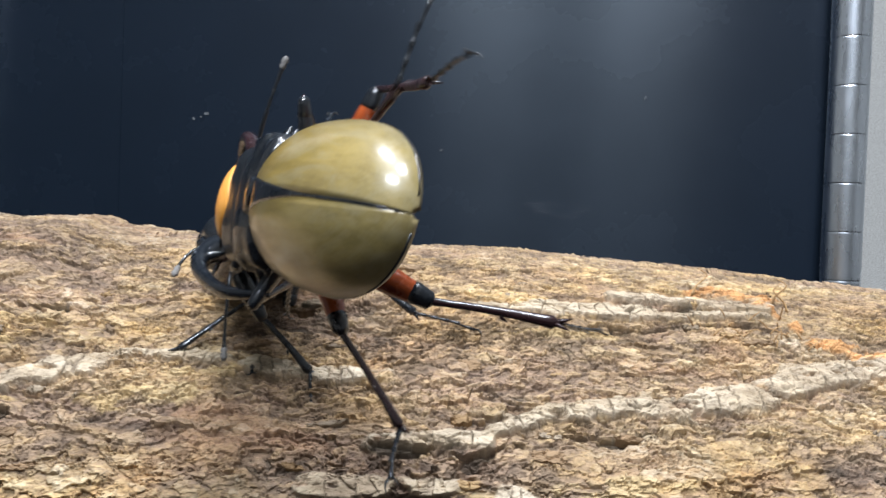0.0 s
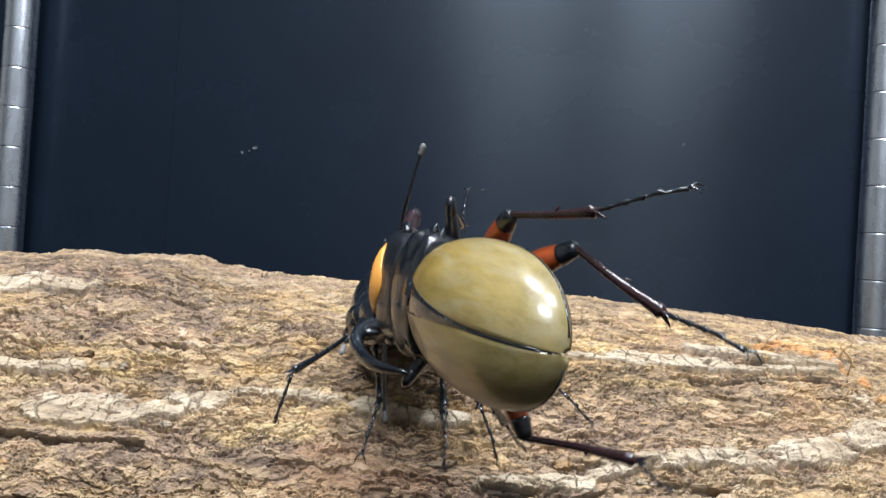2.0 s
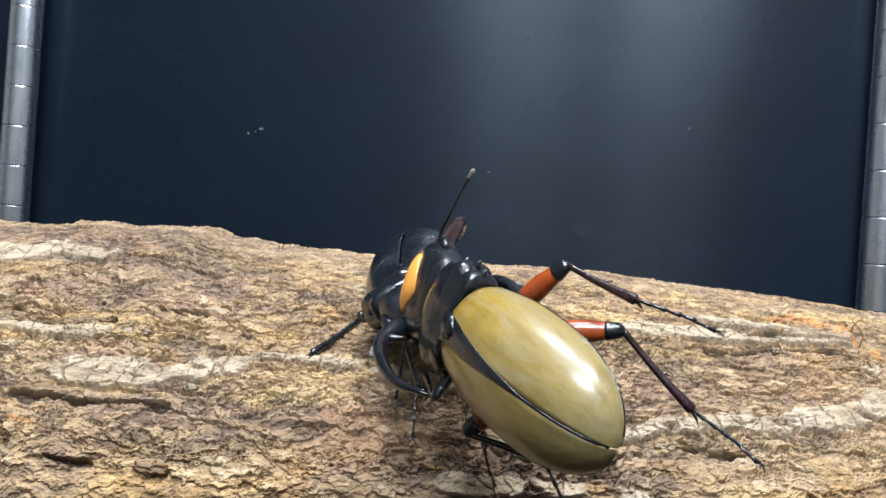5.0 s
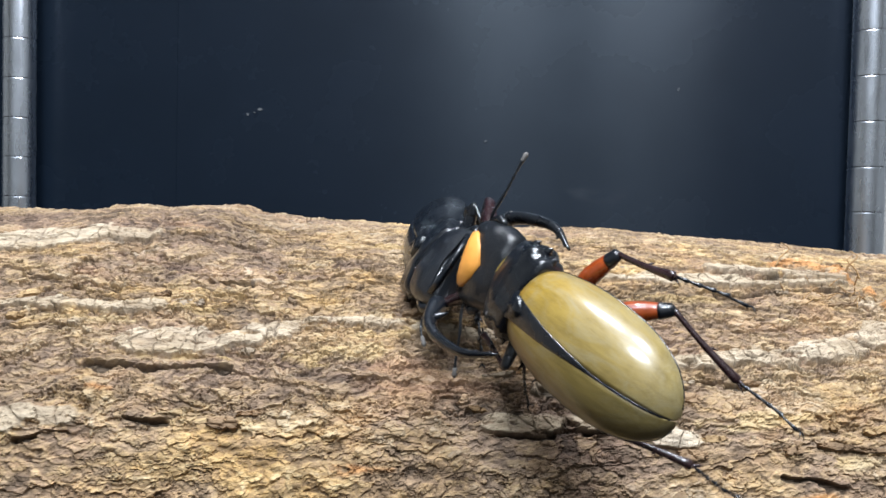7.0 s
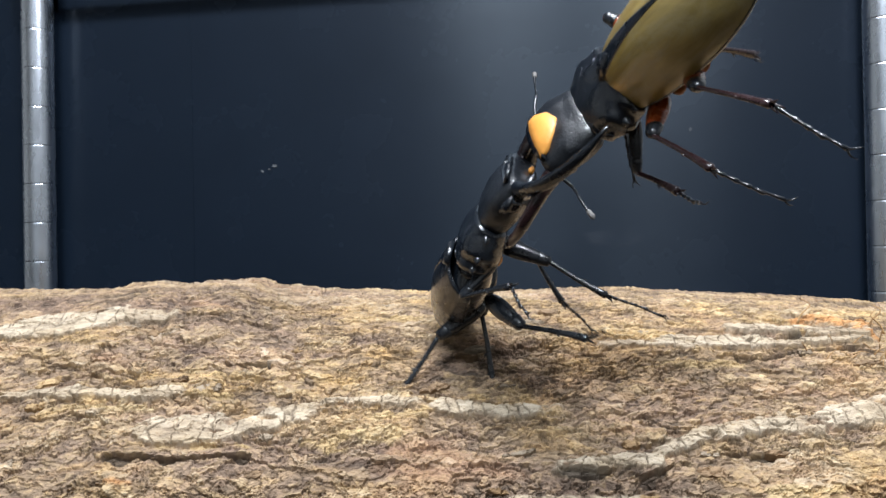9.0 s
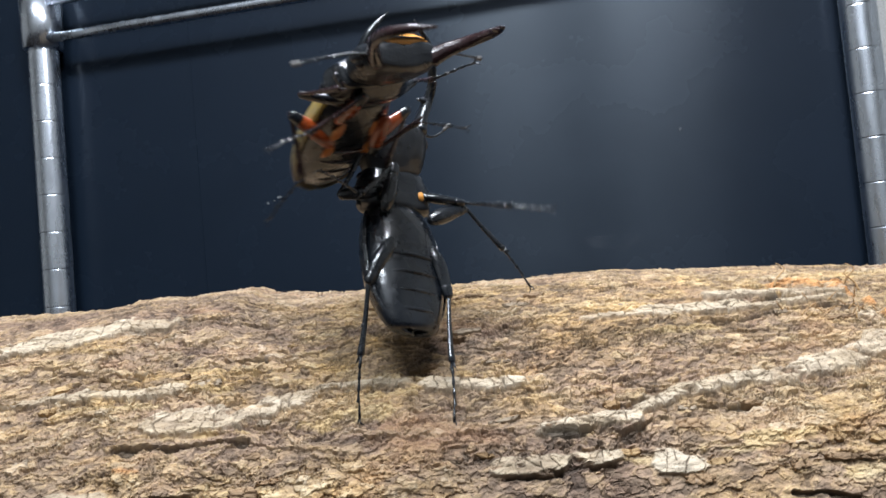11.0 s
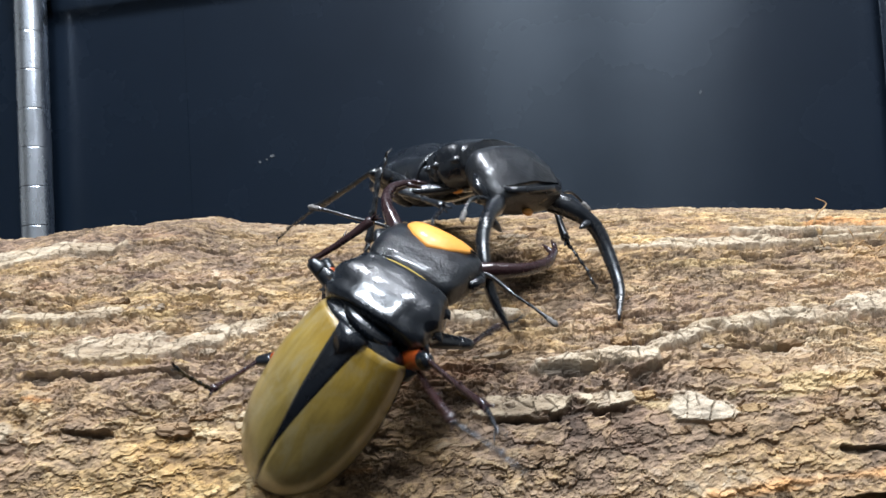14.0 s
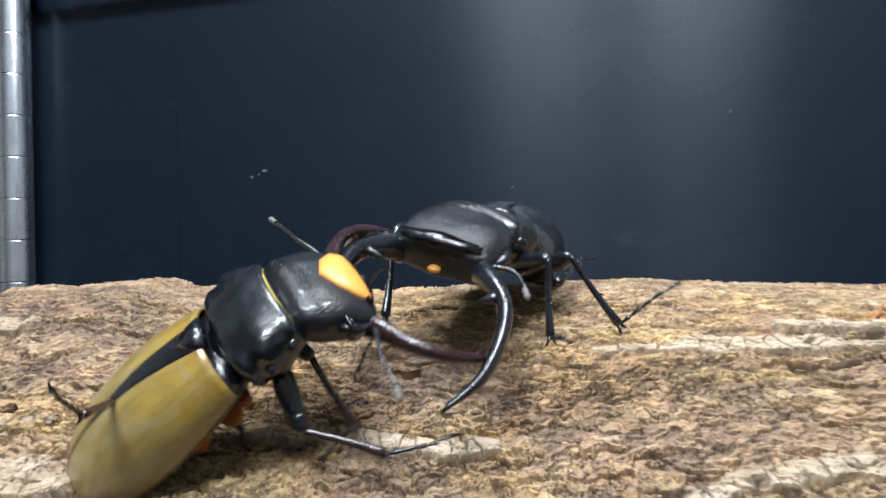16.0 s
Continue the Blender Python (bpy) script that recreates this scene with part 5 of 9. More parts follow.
    follow(YELLOW_BEETLE["shin_front_left"], [(0, -0.0000, 0.0112, -0.0000, -130.4, 0.0, 0.0), (0.5, 0.0000, 0.0112, 0.0000, -129.9, -0.0, -0.0), (1, 0.0000, 0.0112, -0.0000, -129.8, 0.0, 0.0), (1.5, -0.0000, 0.0112, -0.0000, -130.1, -0.0, -0.0), (2, -0.0000, 0.0112, 0.0000, -130.5, -0.0, -0.0), (2.5, -0.0000, 0.0112, 0.0000, -129.7, -0.0, -0.0), (3, 0.0000, 0.0112, -0.0000, -130.9, -0.0, -0.0), (3.5, 0.0000, 0.0112, 0.0000, -130.2, -0.0, 0.0), (4, -0.0000, 0.0112, -0.0000, -96.7, -0.0, -0.0), (4.5, -0.0000, 0.0112, -0.0000, -108.0, 0.0, 0.0), (7, 0.0000, 0.0112, -0.0000, -118.8, 0.0, 0.0), (7.5, 0.0000, 0.0112, -0.0000, -123.8, 0.0, 0.0), (8, 0.0000, 0.0112, 0.0000, -131.2, -0.0, -0.0), (8.5, 0.0000, 0.0112, 0.0000, -82.8, -0.0, 0.0), (9, 0.0000, 0.0112, 0.0000, -72.1, -0.0, 0.0), (9.2, 0.0000, 0.0112, 0.0000, -107.3, -0.0, -0.0), (9.7, -0.0000, 0.0112, -0.0000, -127.0, 0.0, 0.0), (10.25, -0.0000, 0.0112, 0.0000, -128.1, -0.0, -0.0), (10.8, 0.0000, 0.0112, -0.0000, -128.2, -0.0, -0.0), (11.3, 0.0000, 0.0112, -0.0000, -127.7, 0.0, 0.0), (11.5, -0.0000, 0.0112, -0.0000, -127.5, 0.0, 0.0), (11.6, -0.0000, 0.0112, 0.0000, -126.3, -0.0, -0.0), (11.7, -0.0000, 0.0112, 0.0000, -141.1, 0.0, 0.0), (12, 0.0000, 0.0112, -0.0000, -56.2, 0.0, 0.0), (12.5, 0.0000, 0.0112, 0.0000, -19.9, 0.0, 0.0), (12.7, 0.0000, 0.0112, 0.0000, -19.9, -0.0, -0.0), (13, 0.0000, 0.0112, 0.0000, -57.1, -0.0, 0.0), (13.5, -0.0000, 0.0112, 0.0000, -107.0, 0.0, 0.0), (14, -0.0000, 0.0112, -0.0000, -105.2, -0.0, -0.0), (14.5, -0.0000, 0.0112, -0.0000, -126.8, -0.0, -0.0), (15, 0.0000, 0.0112, -0.0000, -126.2, -0.0, -0.0), (15.5, 0.0000, 0.0112, 0.0000, -139.5, -0.0, -0.0), (16, 0.0000, 0.0112, 0.0000, -21.5, -0.0, 0.0)])
    follow(YELLOW_BEETLE["foot_front_left"], [(0, -0.0000, 0.0028, -0.0098, -74.0, 0.0, -0.0), (0.5, 0.0000, 0.0029, -0.0099, -73.6, -0.0, -0.0), (1, -0.0000, 0.0029, -0.0099, -73.6, 0.0, 0.0), (1.5, 0.0000, 0.0029, -0.0099, -73.8, -0.0, -0.0), (2, 0.0000, 0.0028, -0.0098, -74.2, 2.5, -8.7), (2.5, 0.0000, 0.0029, -0.0099, -74.3, 5.0, -17.3), (3, 0.0000, 0.0027, -0.0097, -75.1, 4.8, -17.4), (3.5, 0.0000, 0.0029, -0.0099, -74.6, 4.9, -17.4), (4, 0.0000, 0.0097, -0.0128, -84.8, 25.0, -18.0), (4.5, -0.0000, 0.0072, -0.0123, -94.0, 23.6, -20.7), (7, -0.0000, 0.0050, -0.0113, -106.2, 29.7, -32.4), (7.5, -0.0000, 0.0040, -0.0107, -106.9, 26.9, -33.7), (8, 0.0000, 0.0027, -0.0097, -74.5, -0.0, -0.0), (8.5, 0.0000, 0.0128, -0.0128, -66.6, 8.0, 3.5), (9, -0.0000, 0.0152, -0.0123, -76.5, 17.9, 4.2), (9.2, 0.0000, 0.0073, -0.0123, -59.2, 0.0, 0.0), (9.7, -0.0000, 0.0034, -0.0103, -71.9, 2.8, -8.5), (10.25, -0.0000, 0.0032, -0.0101, -72.4, -0.0, -0.0), (10.8, 0.0000, 0.0032, -0.0101, -72.5, -0.0, -0.0), (11.3, -0.0000, 0.0033, -0.0102, -72.3, 2.6, -8.0), (11.5, -0.0000, 0.0033, -0.0102, -72.2, 2.7, -8.2), (11.6, 0.0000, 0.0035, -0.0104, -71.2, -0.0, -0.0), (11.7, -0.0000, 0.0011, -0.0081, -82.0, 0.0, 0.0), (12, -0.0000, 0.0184, -0.0107, -30.3, -0.0, -0.0), (12.5, -0.0000, 0.0233, -0.0044, -20.2, -0.0, 0.0), (12.7, 0.0000, 0.0233, -0.0044, -18.2, -0.0, -0.0), (13, -0.0000, 0.0182, -0.0108, -34.2, -11.6, -16.4), (13.5, -0.0000, 0.0074, -0.0123, -60.1, 8.3, -14.1), (14, 0.0000, 0.0078, -0.0124, -58.2, 4.4, -7.1), (14.5, 0.0000, 0.0035, -0.0103, -111.8, 32.1, -45.4), (15, 0.0000, 0.0036, -0.0104, -112.5, 32.9, -45.4), (15.5, 0.0000, 0.0014, -0.0084, -122.5, 32.1, -74.7), (16, -0.0000, 0.0232, -0.0047, -99.7, 5.0, -0.9)])
    follow(YELLOW_BEETLE["leg_front_right"], [(0, 0.0053, 0.0051, -0.0042, 39.9, 54.8, -68.8), (0.5, 0.0051, 0.0052, -0.0043, 40.4, 54.5, -68.8), (1, 0.0053, 0.0050, -0.0044, 40.0, 55.6, -68.7), (1.5, 0.0053, 0.0050, -0.0043, 39.7, 55.6, -68.7), (2, 0.0053, 0.0052, -0.0041, 36.8, 57.2, -72.6), (2.5, 0.0052, 0.0051, -0.0044, 40.0, 55.5, -69.2), (3, 0.0055, 0.0050, -0.0041, 38.5, 55.4, -69.6), (3.5, 0.0054, 0.0050, -0.0043, 41.1, 54.1, -67.0), (4, 0.0052, 0.0047, -0.0047, 42.7, 54.4, -65.0), (4.5, 0.0054, 0.0044, -0.0048, -117.4, 48.7, -69.2), (7, 0.0062, 0.0026, -0.0052, -97.1, 45.3, -68.0), (7.5, 0.0061, 0.0034, -0.0048, -91.9, 39.3, -71.0), (8, 0.0054, 0.0055, -0.0037, -48.1, 65.1, -165.5), (8.5, 0.0041, 0.0068, -0.0031, 2.3, 76.1, -13.5), (9, 0.0029, 0.0073, -0.0032, -12.8, 68.4, -24.4), (9.2, 0.0026, 0.0074, -0.0032, -37.7, 62.0, -54.3), (9.7, 0.0037, 0.0066, -0.0039, -1.1, 69.3, -119.7), (10.25, 0.0047, 0.0054, -0.0045, 35.1, 60.3, -76.5), (10.8, 0.0055, 0.0040, -0.0051, 43.2, 55.3, -62.2), (11.3, 0.0059, 0.0026, -0.0055, 44.8, 53.7, -54.8), (11.5, 0.0058, 0.0029, -0.0055, -56.0, 46.2, -60.7), (11.6, 0.0057, 0.0027, -0.0056, 12.1, 42.2, -53.3), (11.7, 0.0056, 0.0026, -0.0058, -38.6, 31.6, -66.5), (12, 0.0056, -0.0003, -0.0064, -65.2, 18.4, -69.3), (12.5, 0.0056, -0.0003, -0.0064, 78.6, 74.2, 21.6), (12.7, 0.0056, -0.0017, -0.0062, -66.0, -5.0, -76.4), (13, 0.0055, -0.0017, -0.0062, 50.4, -6.9, -20.6), (13.5, 0.0055, -0.0020, -0.0062, 61.0, -14.2, -41.5), (14, 0.0055, 0.0009, -0.0064, -47.0, 1.5, -74.6), (14.5, 0.0063, 0.0055, -0.0016, 167.2, 66.1, 42.4), (15, 0.0071, 0.0039, -0.0024, 0.2, -16.4, -92.2), (15.5, 0.0055, 0.0049, -0.0042, -99.7, 49.9, 143.9), (16, 0.0050, 0.0043, -0.0053, -44.6, 46.7, -145.7)])
    follow(YELLOW_BEETLE["shin_front_right"], [(0, 0.0000, 0.0112, -0.0000, -131.1, 0.0, 0.0), (0.5, -0.0000, 0.0112, 0.0000, -131.2, 0.0, 0.0), (1, -0.0000, 0.0112, 0.0000, -130.9, -0.0, -0.0), (1.5, 0.0000, 0.0112, -0.0000, -130.9, 0.0, 0.0), (2, 0.0000, 0.0112, 0.0000, -131.2, 0.0, 0.0), (2.5, 0.0000, 0.0112, 0.0000, -131.0, 0.0, 0.0), (3, -0.0000, 0.0112, -0.0000, -131.1, -0.0, -0.0), (3.5, 0.0000, 0.0112, 0.0000, -130.9, -0.0, -0.0), (4, 0.0000, 0.0112, 0.0000, -130.3, 0.0, 0.0), (4.5, 0.0000, 0.0112, 0.0000, -63.0, 0.0, 0.0), (7, -0.0000, 0.0112, 0.0000, -95.4, -0.0, -0.0), (7.5, 0.0000, 0.0112, -0.0000, -100.5, -0.0, -0.0), (8, 0.0000, 0.0112, -0.0000, -131.7, 0.0, 0.0), (8.5, 0.0000, 0.0112, 0.0000, -146.3, 0.0, 0.0), (9, 0.0000, 0.0112, 0.0000, -132.4, 0.0, 0.0), (9.2, 0.0000, 0.0112, 0.0000, -135.2, 0.0, -0.0), (9.7, -0.0000, 0.0112, -0.0000, -130.6, -0.0, -0.0), (10.25, 0.0000, 0.0112, 0.0000, -130.9, -0.0, -0.0), (10.8, 0.0000, 0.0112, -0.0000, -128.8, -0.0, -0.0), (11.3, 0.0000, 0.0112, 0.0000, -124.7, -0.0, -0.0), (11.5, -0.0000, 0.0112, 0.0000, -19.9, -0.0, 0.0), (11.6, 0.0000, 0.0112, 0.0000, -88.6, -0.0, -0.0), (11.7, 0.0000, 0.0112, -0.0000, -19.9, -0.0, -0.0), (12, 0.0000, 0.0112, -0.0000, -19.9, 0.0, 0.0), (12.5, 0.0000, 0.0112, 0.0000, -41.7, -0.0, 0.0), (12.7, -0.0000, 0.0112, -0.0000, -19.9, 0.0, -0.0), (13, 0.0000, 0.0112, 0.0000, -17.5, -0.0, 0.0), (13.5, 0.0000, 0.0112, 0.0000, -27.3, -0.0, 0.0), (14, 0.0000, 0.0112, -0.0000, -42.4, 0.0, 0.0), (14.5, -0.0000, 0.0112, 0.0000, -92.1, -0.0, -0.0), (15, 0.0000, 0.0112, 0.0000, -19.9, 0.0, 0.0), (15.5, 0.0000, 0.0112, 0.0000, -29.1, -0.0, 0.0), (16, 0.0000, 0.0112, 0.0000, -52.7, -0.0, 0.0)])
    follow(YELLOW_BEETLE["foot_front_right"], [(0, -0.0000, 0.0027, -0.0097, -74.5, -0.0, 0.0), (0.5, -0.0000, 0.0027, -0.0097, -74.5, 0.0, 0.0), (1, 0.0000, 0.0027, -0.0098, -74.3, -0.0, -0.0), (1.5, -0.0000, 0.0027, -0.0098, -74.3, 0.0, 0.0), (2, -0.0000, 0.0027, -0.0097, -74.6, 0.0, 0.0), (2.5, -0.0000, 0.0027, -0.0097, -74.4, 0.0, 0.0), (3, 0.0000, 0.0027, -0.0097, -74.5, -0.0, -0.0), (3.5, 0.0000, 0.0027, -0.0098, -74.3, -0.0, -0.0), (4, -0.0000, 0.0028, -0.0098, -73.9, 0.0, 0.0), (4.5, -0.0000, 0.0170, -0.0115, -29.1, -0.0, 0.0), (7, 0.0000, 0.0100, -0.0128, -45.1, -0.0, -0.0), (7.5, 0.0000, 0.0088, -0.0127, -46.2, -0.0, -0.0), (8, -0.0000, 0.0026, -0.0096, -76.4, -6.6, 25.4), (8.5, -0.0000, 0.0005, -0.0072, -86.4, -0.5, 7.2), (9, -0.0000, 0.0025, -0.0095, -75.4, 0.0, 0.0), (9.2, 0.0000, 0.0020, -0.0091, -77.4, 0.0, 0.0), (9.7, 0.0000, 0.0028, -0.0098, -74.8, -4.8, 17.0), (10.25, 0.0000, 0.0027, -0.0097, -74.5, -2.4, 8.5), (10.8, 0.0000, 0.0031, -0.0101, -73.0, -2.5, 8.1), (11.3, 0.0000, 0.0038, -0.0106, -70.1, -0.0, -0.0), (11.5, -0.0000, 0.0233, -0.0044, -10.7, -0.0, 0.0), (11.6, 0.0000, 0.0115, -0.0129, -48.3, -0.0, -0.0), (11.7, 0.0000, 0.0233, -0.0044, -10.7, 0.0, -0.0), (12, -0.0000, 0.0233, -0.0044, -10.7, 0.0, 0.0), (12.5, 0.0000, 0.0208, -0.0086, -37.7, 2.8, 3.6), (12.7, 0.0000, 0.0233, -0.0044, -15.8, 0.0, -0.0), (13, -0.0000, 0.0235, -0.0039, -10.2, -0.1, -0.7), (13.5, 0.0000, 0.0226, -0.0059, -19.4, 5.1, 14.2), (14, -0.0000, 0.0207, -0.0087, -34.6, -0.0, 0.0), (14.5, 0.0000, 0.0107, -0.0129, -95.2, -41.4, 19.2), (15, -0.0000, 0.0233, -0.0044, -45.8, -0.0, -0.0), (15.5, 0.0000, 0.0225, -0.0063, -8.7, 1.8, 11.4), (16, 0.0000, 0.0190, -0.0103, -80.5, 2.1, 0.3)])
    follow(YELLOW_BEETLE["leg_middle_left"], [(0, -0.0065, -0.0034, -0.0056, -9.8, -15.3, 131.2), (0.5, -0.0065, -0.0034, -0.0056, -157.4, 67.5, -41.3), (1, -0.0065, -0.0034, -0.0056, 12.2, 3.3, 126.7), (1.5, -0.0064, -0.0034, -0.0056, -16.7, 31.6, 105.0), (2, -0.0065, -0.0034, -0.0056, -27.0, -20.3, 65.8), (2.5, -0.0064, -0.0034, -0.0056, -11.4, 72.2, -13.2), (3, -0.0064, -0.0034, -0.0056, 1.1, 72.5, -0.0), (3.5, -0.0064, -0.0034, -0.0056, -19.4, 71.5, -21.6), (4, -0.0064, -0.0034, -0.0056, -39.2, 67.5, -42.7), (4.5, -0.0065, -0.0034, -0.0056, -93.9, 86.3, -68.4), (7, -0.0064, -0.0034, -0.0056, -50.2, -67.3, 22.9), (7.5, -0.0064, -0.0034, -0.0056, 40.9, 68.1, 166.9), (8, -0.0064, -0.0034, -0.0056, -39.4, -21.7, 86.6), (8.5, -0.0064, -0.0034, -0.0056, 11.6, 15.7, 129.3), (9, -0.0064, -0.0034, -0.0056, 33.5, 33.3, 121.3), (9.2, -0.0064, -0.0034, -0.0056, -21.0, -15.8, 111.8), (9.7, -0.0064, -0.0034, -0.0056, -16.7, -71.8, -166.1), (10.25, -0.0064, -0.0034, -0.0056, 5.4, -72.4, 170.7), (10.8, -0.0065, -0.0034, -0.0056, -23.2, -71.1, -159.2), (11.3, -0.0064, -0.0034, -0.0056, -13.8, -72.0, -169.2), (11.5, -0.0064, -0.0034, -0.0056, 5.7, -72.4, 170.4), (11.6, -0.0064, -0.0034, -0.0056, -7.5, -72.4, -175.8), (11.7, -0.0064, -0.0034, -0.0056, -92.5, -79.0, -79.5), (12, -0.0064, -0.0034, -0.0056, -36.2, -74.5, -144.5), (12.5, -0.0064, -0.0034, -0.0056, -129.5, -23.9, -67.9), (12.7, -0.0065, -0.0034, -0.0056, -83.1, -18.2, 93.4), (13, -0.0065, -0.0034, -0.0056, -86.4, -19.0, 93.6), (13.5, -0.0065, -0.0034, -0.0056, 59.4, 2.7, 34.6), (14, -0.0064, -0.0034, -0.0056, -100.5, -61.1, -175.5), (14.5, -0.0064, -0.0034, -0.0056, 167.8, 75.3, 179.4), (15, -0.0065, -0.0034, -0.0056, 162.8, 64.9, 170.7), (15.5, -0.0064, -0.0034, -0.0056, 62.0, 44.7, -166.1), (16, -0.0064, -0.0034, -0.0056, -115.4, -56.2, 124.5)])
    follow(YELLOW_BEETLE["shin_middle_left"], [(0, 0.0000, 0.0120, 0.0000, -26.5, -0.0, 0.0), (0.5, 0.0000, 0.0120, 0.0000, -37.1, -0.0, 0.0), (1, 0.0000, 0.0120, 0.0000, -59.6, -0.0, 0.0), (1.5, 0.0000, 0.0120, 0.0000, -56.7, -0.0, 0.0), (2, -0.0000, 0.0120, 0.0000, -20.0, 0.0, 0.0), (2.5, 0.0000, 0.0120, 0.0000, -144.3, 0.0, 0.0), (3, 0.0000, 0.0120, 0.0000, -144.3, 0.0, 0.0), (3.5, 0.0000, 0.0120, 0.0000, -144.3, 0.0, 0.0), (4, -0.0000, 0.0120, 0.0000, -144.3, 0.0, 0.0), (4.5, -0.0000, 0.0120, -0.0000, -110.9, -0.0, -0.0), (7, 0.0000, 0.0120, 0.0000, 27.4, -0.0, 180.0), (7.5, 0.0000, 0.0120, 0.0000, -38.6, -0.0, 0.0), (8, -0.0000, 0.0120, -0.0000, -20.0, 0.0, 0.0), (8.5, 0.0000, 0.0120, 0.0000, -47.2, -0.0, 0.0), (9, 0.0000, 0.0120, 0.0000, -50.9, -0.0, 0.0), (9.2, -0.0000, 0.0120, 0.0000, -86.9, -0.0, 0.0), (9.7, 0.0000, 0.0120, 0.0000, -144.3, -0.0, -0.0), (10.25, 0.0000, 0.0120, -0.0000, -144.3, -0.0, -0.0), (10.8, 0.0000, 0.0120, 0.0000, -144.3, -0.0, -0.0), (11.3, -0.0000, 0.0120, 0.0000, -144.3, -0.0, -0.0), (11.5, -0.0000, 0.0120, -0.0000, -144.3, 0.0, 0.0), (11.6, 0.0000, 0.0120, 0.0000, -144.3, 0.0, 0.0), (11.7, -0.0000, 0.0120, 0.0000, -144.5, 0.0, 0.0), (12, 0.0000, 0.0120, 0.0000, -137.6, -0.0, -0.0), (12.5, 0.0000, 0.0120, 0.0000, -153.8, -0.0, 0.0), (12.7, 0.0000, 0.0120, -0.0000, 28.4, 0.0, 180.0), (13, 0.0000, 0.0120, -0.0000, 34.5, -0.0, -180.0), (13.5, 0.0000, 0.0120, 0.0000, -14.5, -0.0, 0.0), (14, 0.0000, 0.0120, 0.0000, 33.3, -0.0, -180.0), (14.5, -0.0000, 0.0120, 0.0000, -127.9, -0.0, -0.0), (15, 0.0000, 0.0120, -0.0000, -126.7, -0.0, -0.0), (15.5, 0.0000, 0.0120, 0.0000, -24.6, -0.0, 0.0), (16, -0.0000, 0.0120, 0.0000, 34.5, -0.0, -180.0)])
    follow(YELLOW_BEETLE["foot_middle_left"], [(0, 0.0000, 0.0251, -0.0065, 47.4, -12.6, 11.3), (0.5, 0.0000, 0.0237, -0.0088, -37.0, 4.5, 5.9), (1, 0.0000, 0.0194, -0.0126, 6.4, -0.7, 6.6), (1.5, 0.0000, 0.0201, -0.0122, -7.9, 4.6, 30.1), (2, -0.0000, 0.0258, -0.0050, -16.3, 0.0, 0.0), (2.5, -0.0000, 0.0002, -0.0085, -89.3, -1.0, 55.4), (3, -0.0000, 0.0002, -0.0085, -89.3, -1.0, 55.5), (3.5, -0.0000, 0.0002, -0.0085, -89.3, -1.0, 55.6), (4, -0.0000, 0.0002, -0.0085, -89.3, -1.0, 55.5), (4.5, 0.0000, 0.0068, -0.0137, -98.4, -34.3, 40.8), (7, 0.0000, -0.0009, 0.0067, 36.9, 19.6, 109.7), (7.5, -0.0000, 0.0235, -0.0091, -45.8, 34.2, 28.7), (8, -0.0000, 0.0258, -0.0050, -19.8, -0.0, 0.0), (8.5, 0.0000, 0.0220, -0.0107, -1.2, 0.1, 3.6), (9, 0.0000, 0.0213, -0.0113, -74.0, -17.6, -5.0), (9.2, 0.0000, 0.0128, -0.0146, -49.0, 5.9, -6.8), (9.7, 0.0000, 0.0002, -0.0085, -89.1, 0.7, -37.9), (10.25, 0.0000, 0.0002, -0.0085, -89.1, 0.7, -36.5), (10.8, 0.0000, 0.0002, -0.0085, -89.3, 0.9, -52.9), (11.3, 0.0000, 0.0002, -0.0085, -89.3, 0.9, -54.4), (11.5, -0.0000, 0.0002, -0.0085, -89.2, 0.9, -48.1), (11.6, -0.0000, 0.0002, -0.0085, -89.3, 0.9, -52.5), (11.7, -0.0000, 0.0001, -0.0085, -89.1, 0.4, -23.6), (12, 0.0000, 0.0012, -0.0099, -85.5, 5.5, -50.6), (12.5, 0.0000, -0.0011, -0.0064, -142.1, 11.4, -14.3), (12.7, -0.0000, -0.0008, 0.0069, 83.7, -2.6, 158.0), (13, 0.0000, -0.0000, 0.0083, 90.0, -0.0, 151.9), (13.5, -0.0000, 0.0262, -0.0037, -19.3, 2.9, 8.1), (14, 0.0000, -0.0002, 0.0080, 79.1, 2.7, 153.1), (14.5, 0.0000, 0.0031, -0.0115, -138.8, -43.9, 67.0), (15, 0.0000, 0.0033, -0.0117, -143.3, -48.5, 83.1), (15.5, -0.0000, 0.0253, -0.0061, 28.4, -7.1, 12.8), (16, 0.0000, -0.0000, 0.0083, 46.7, 24.5, 113.8)])
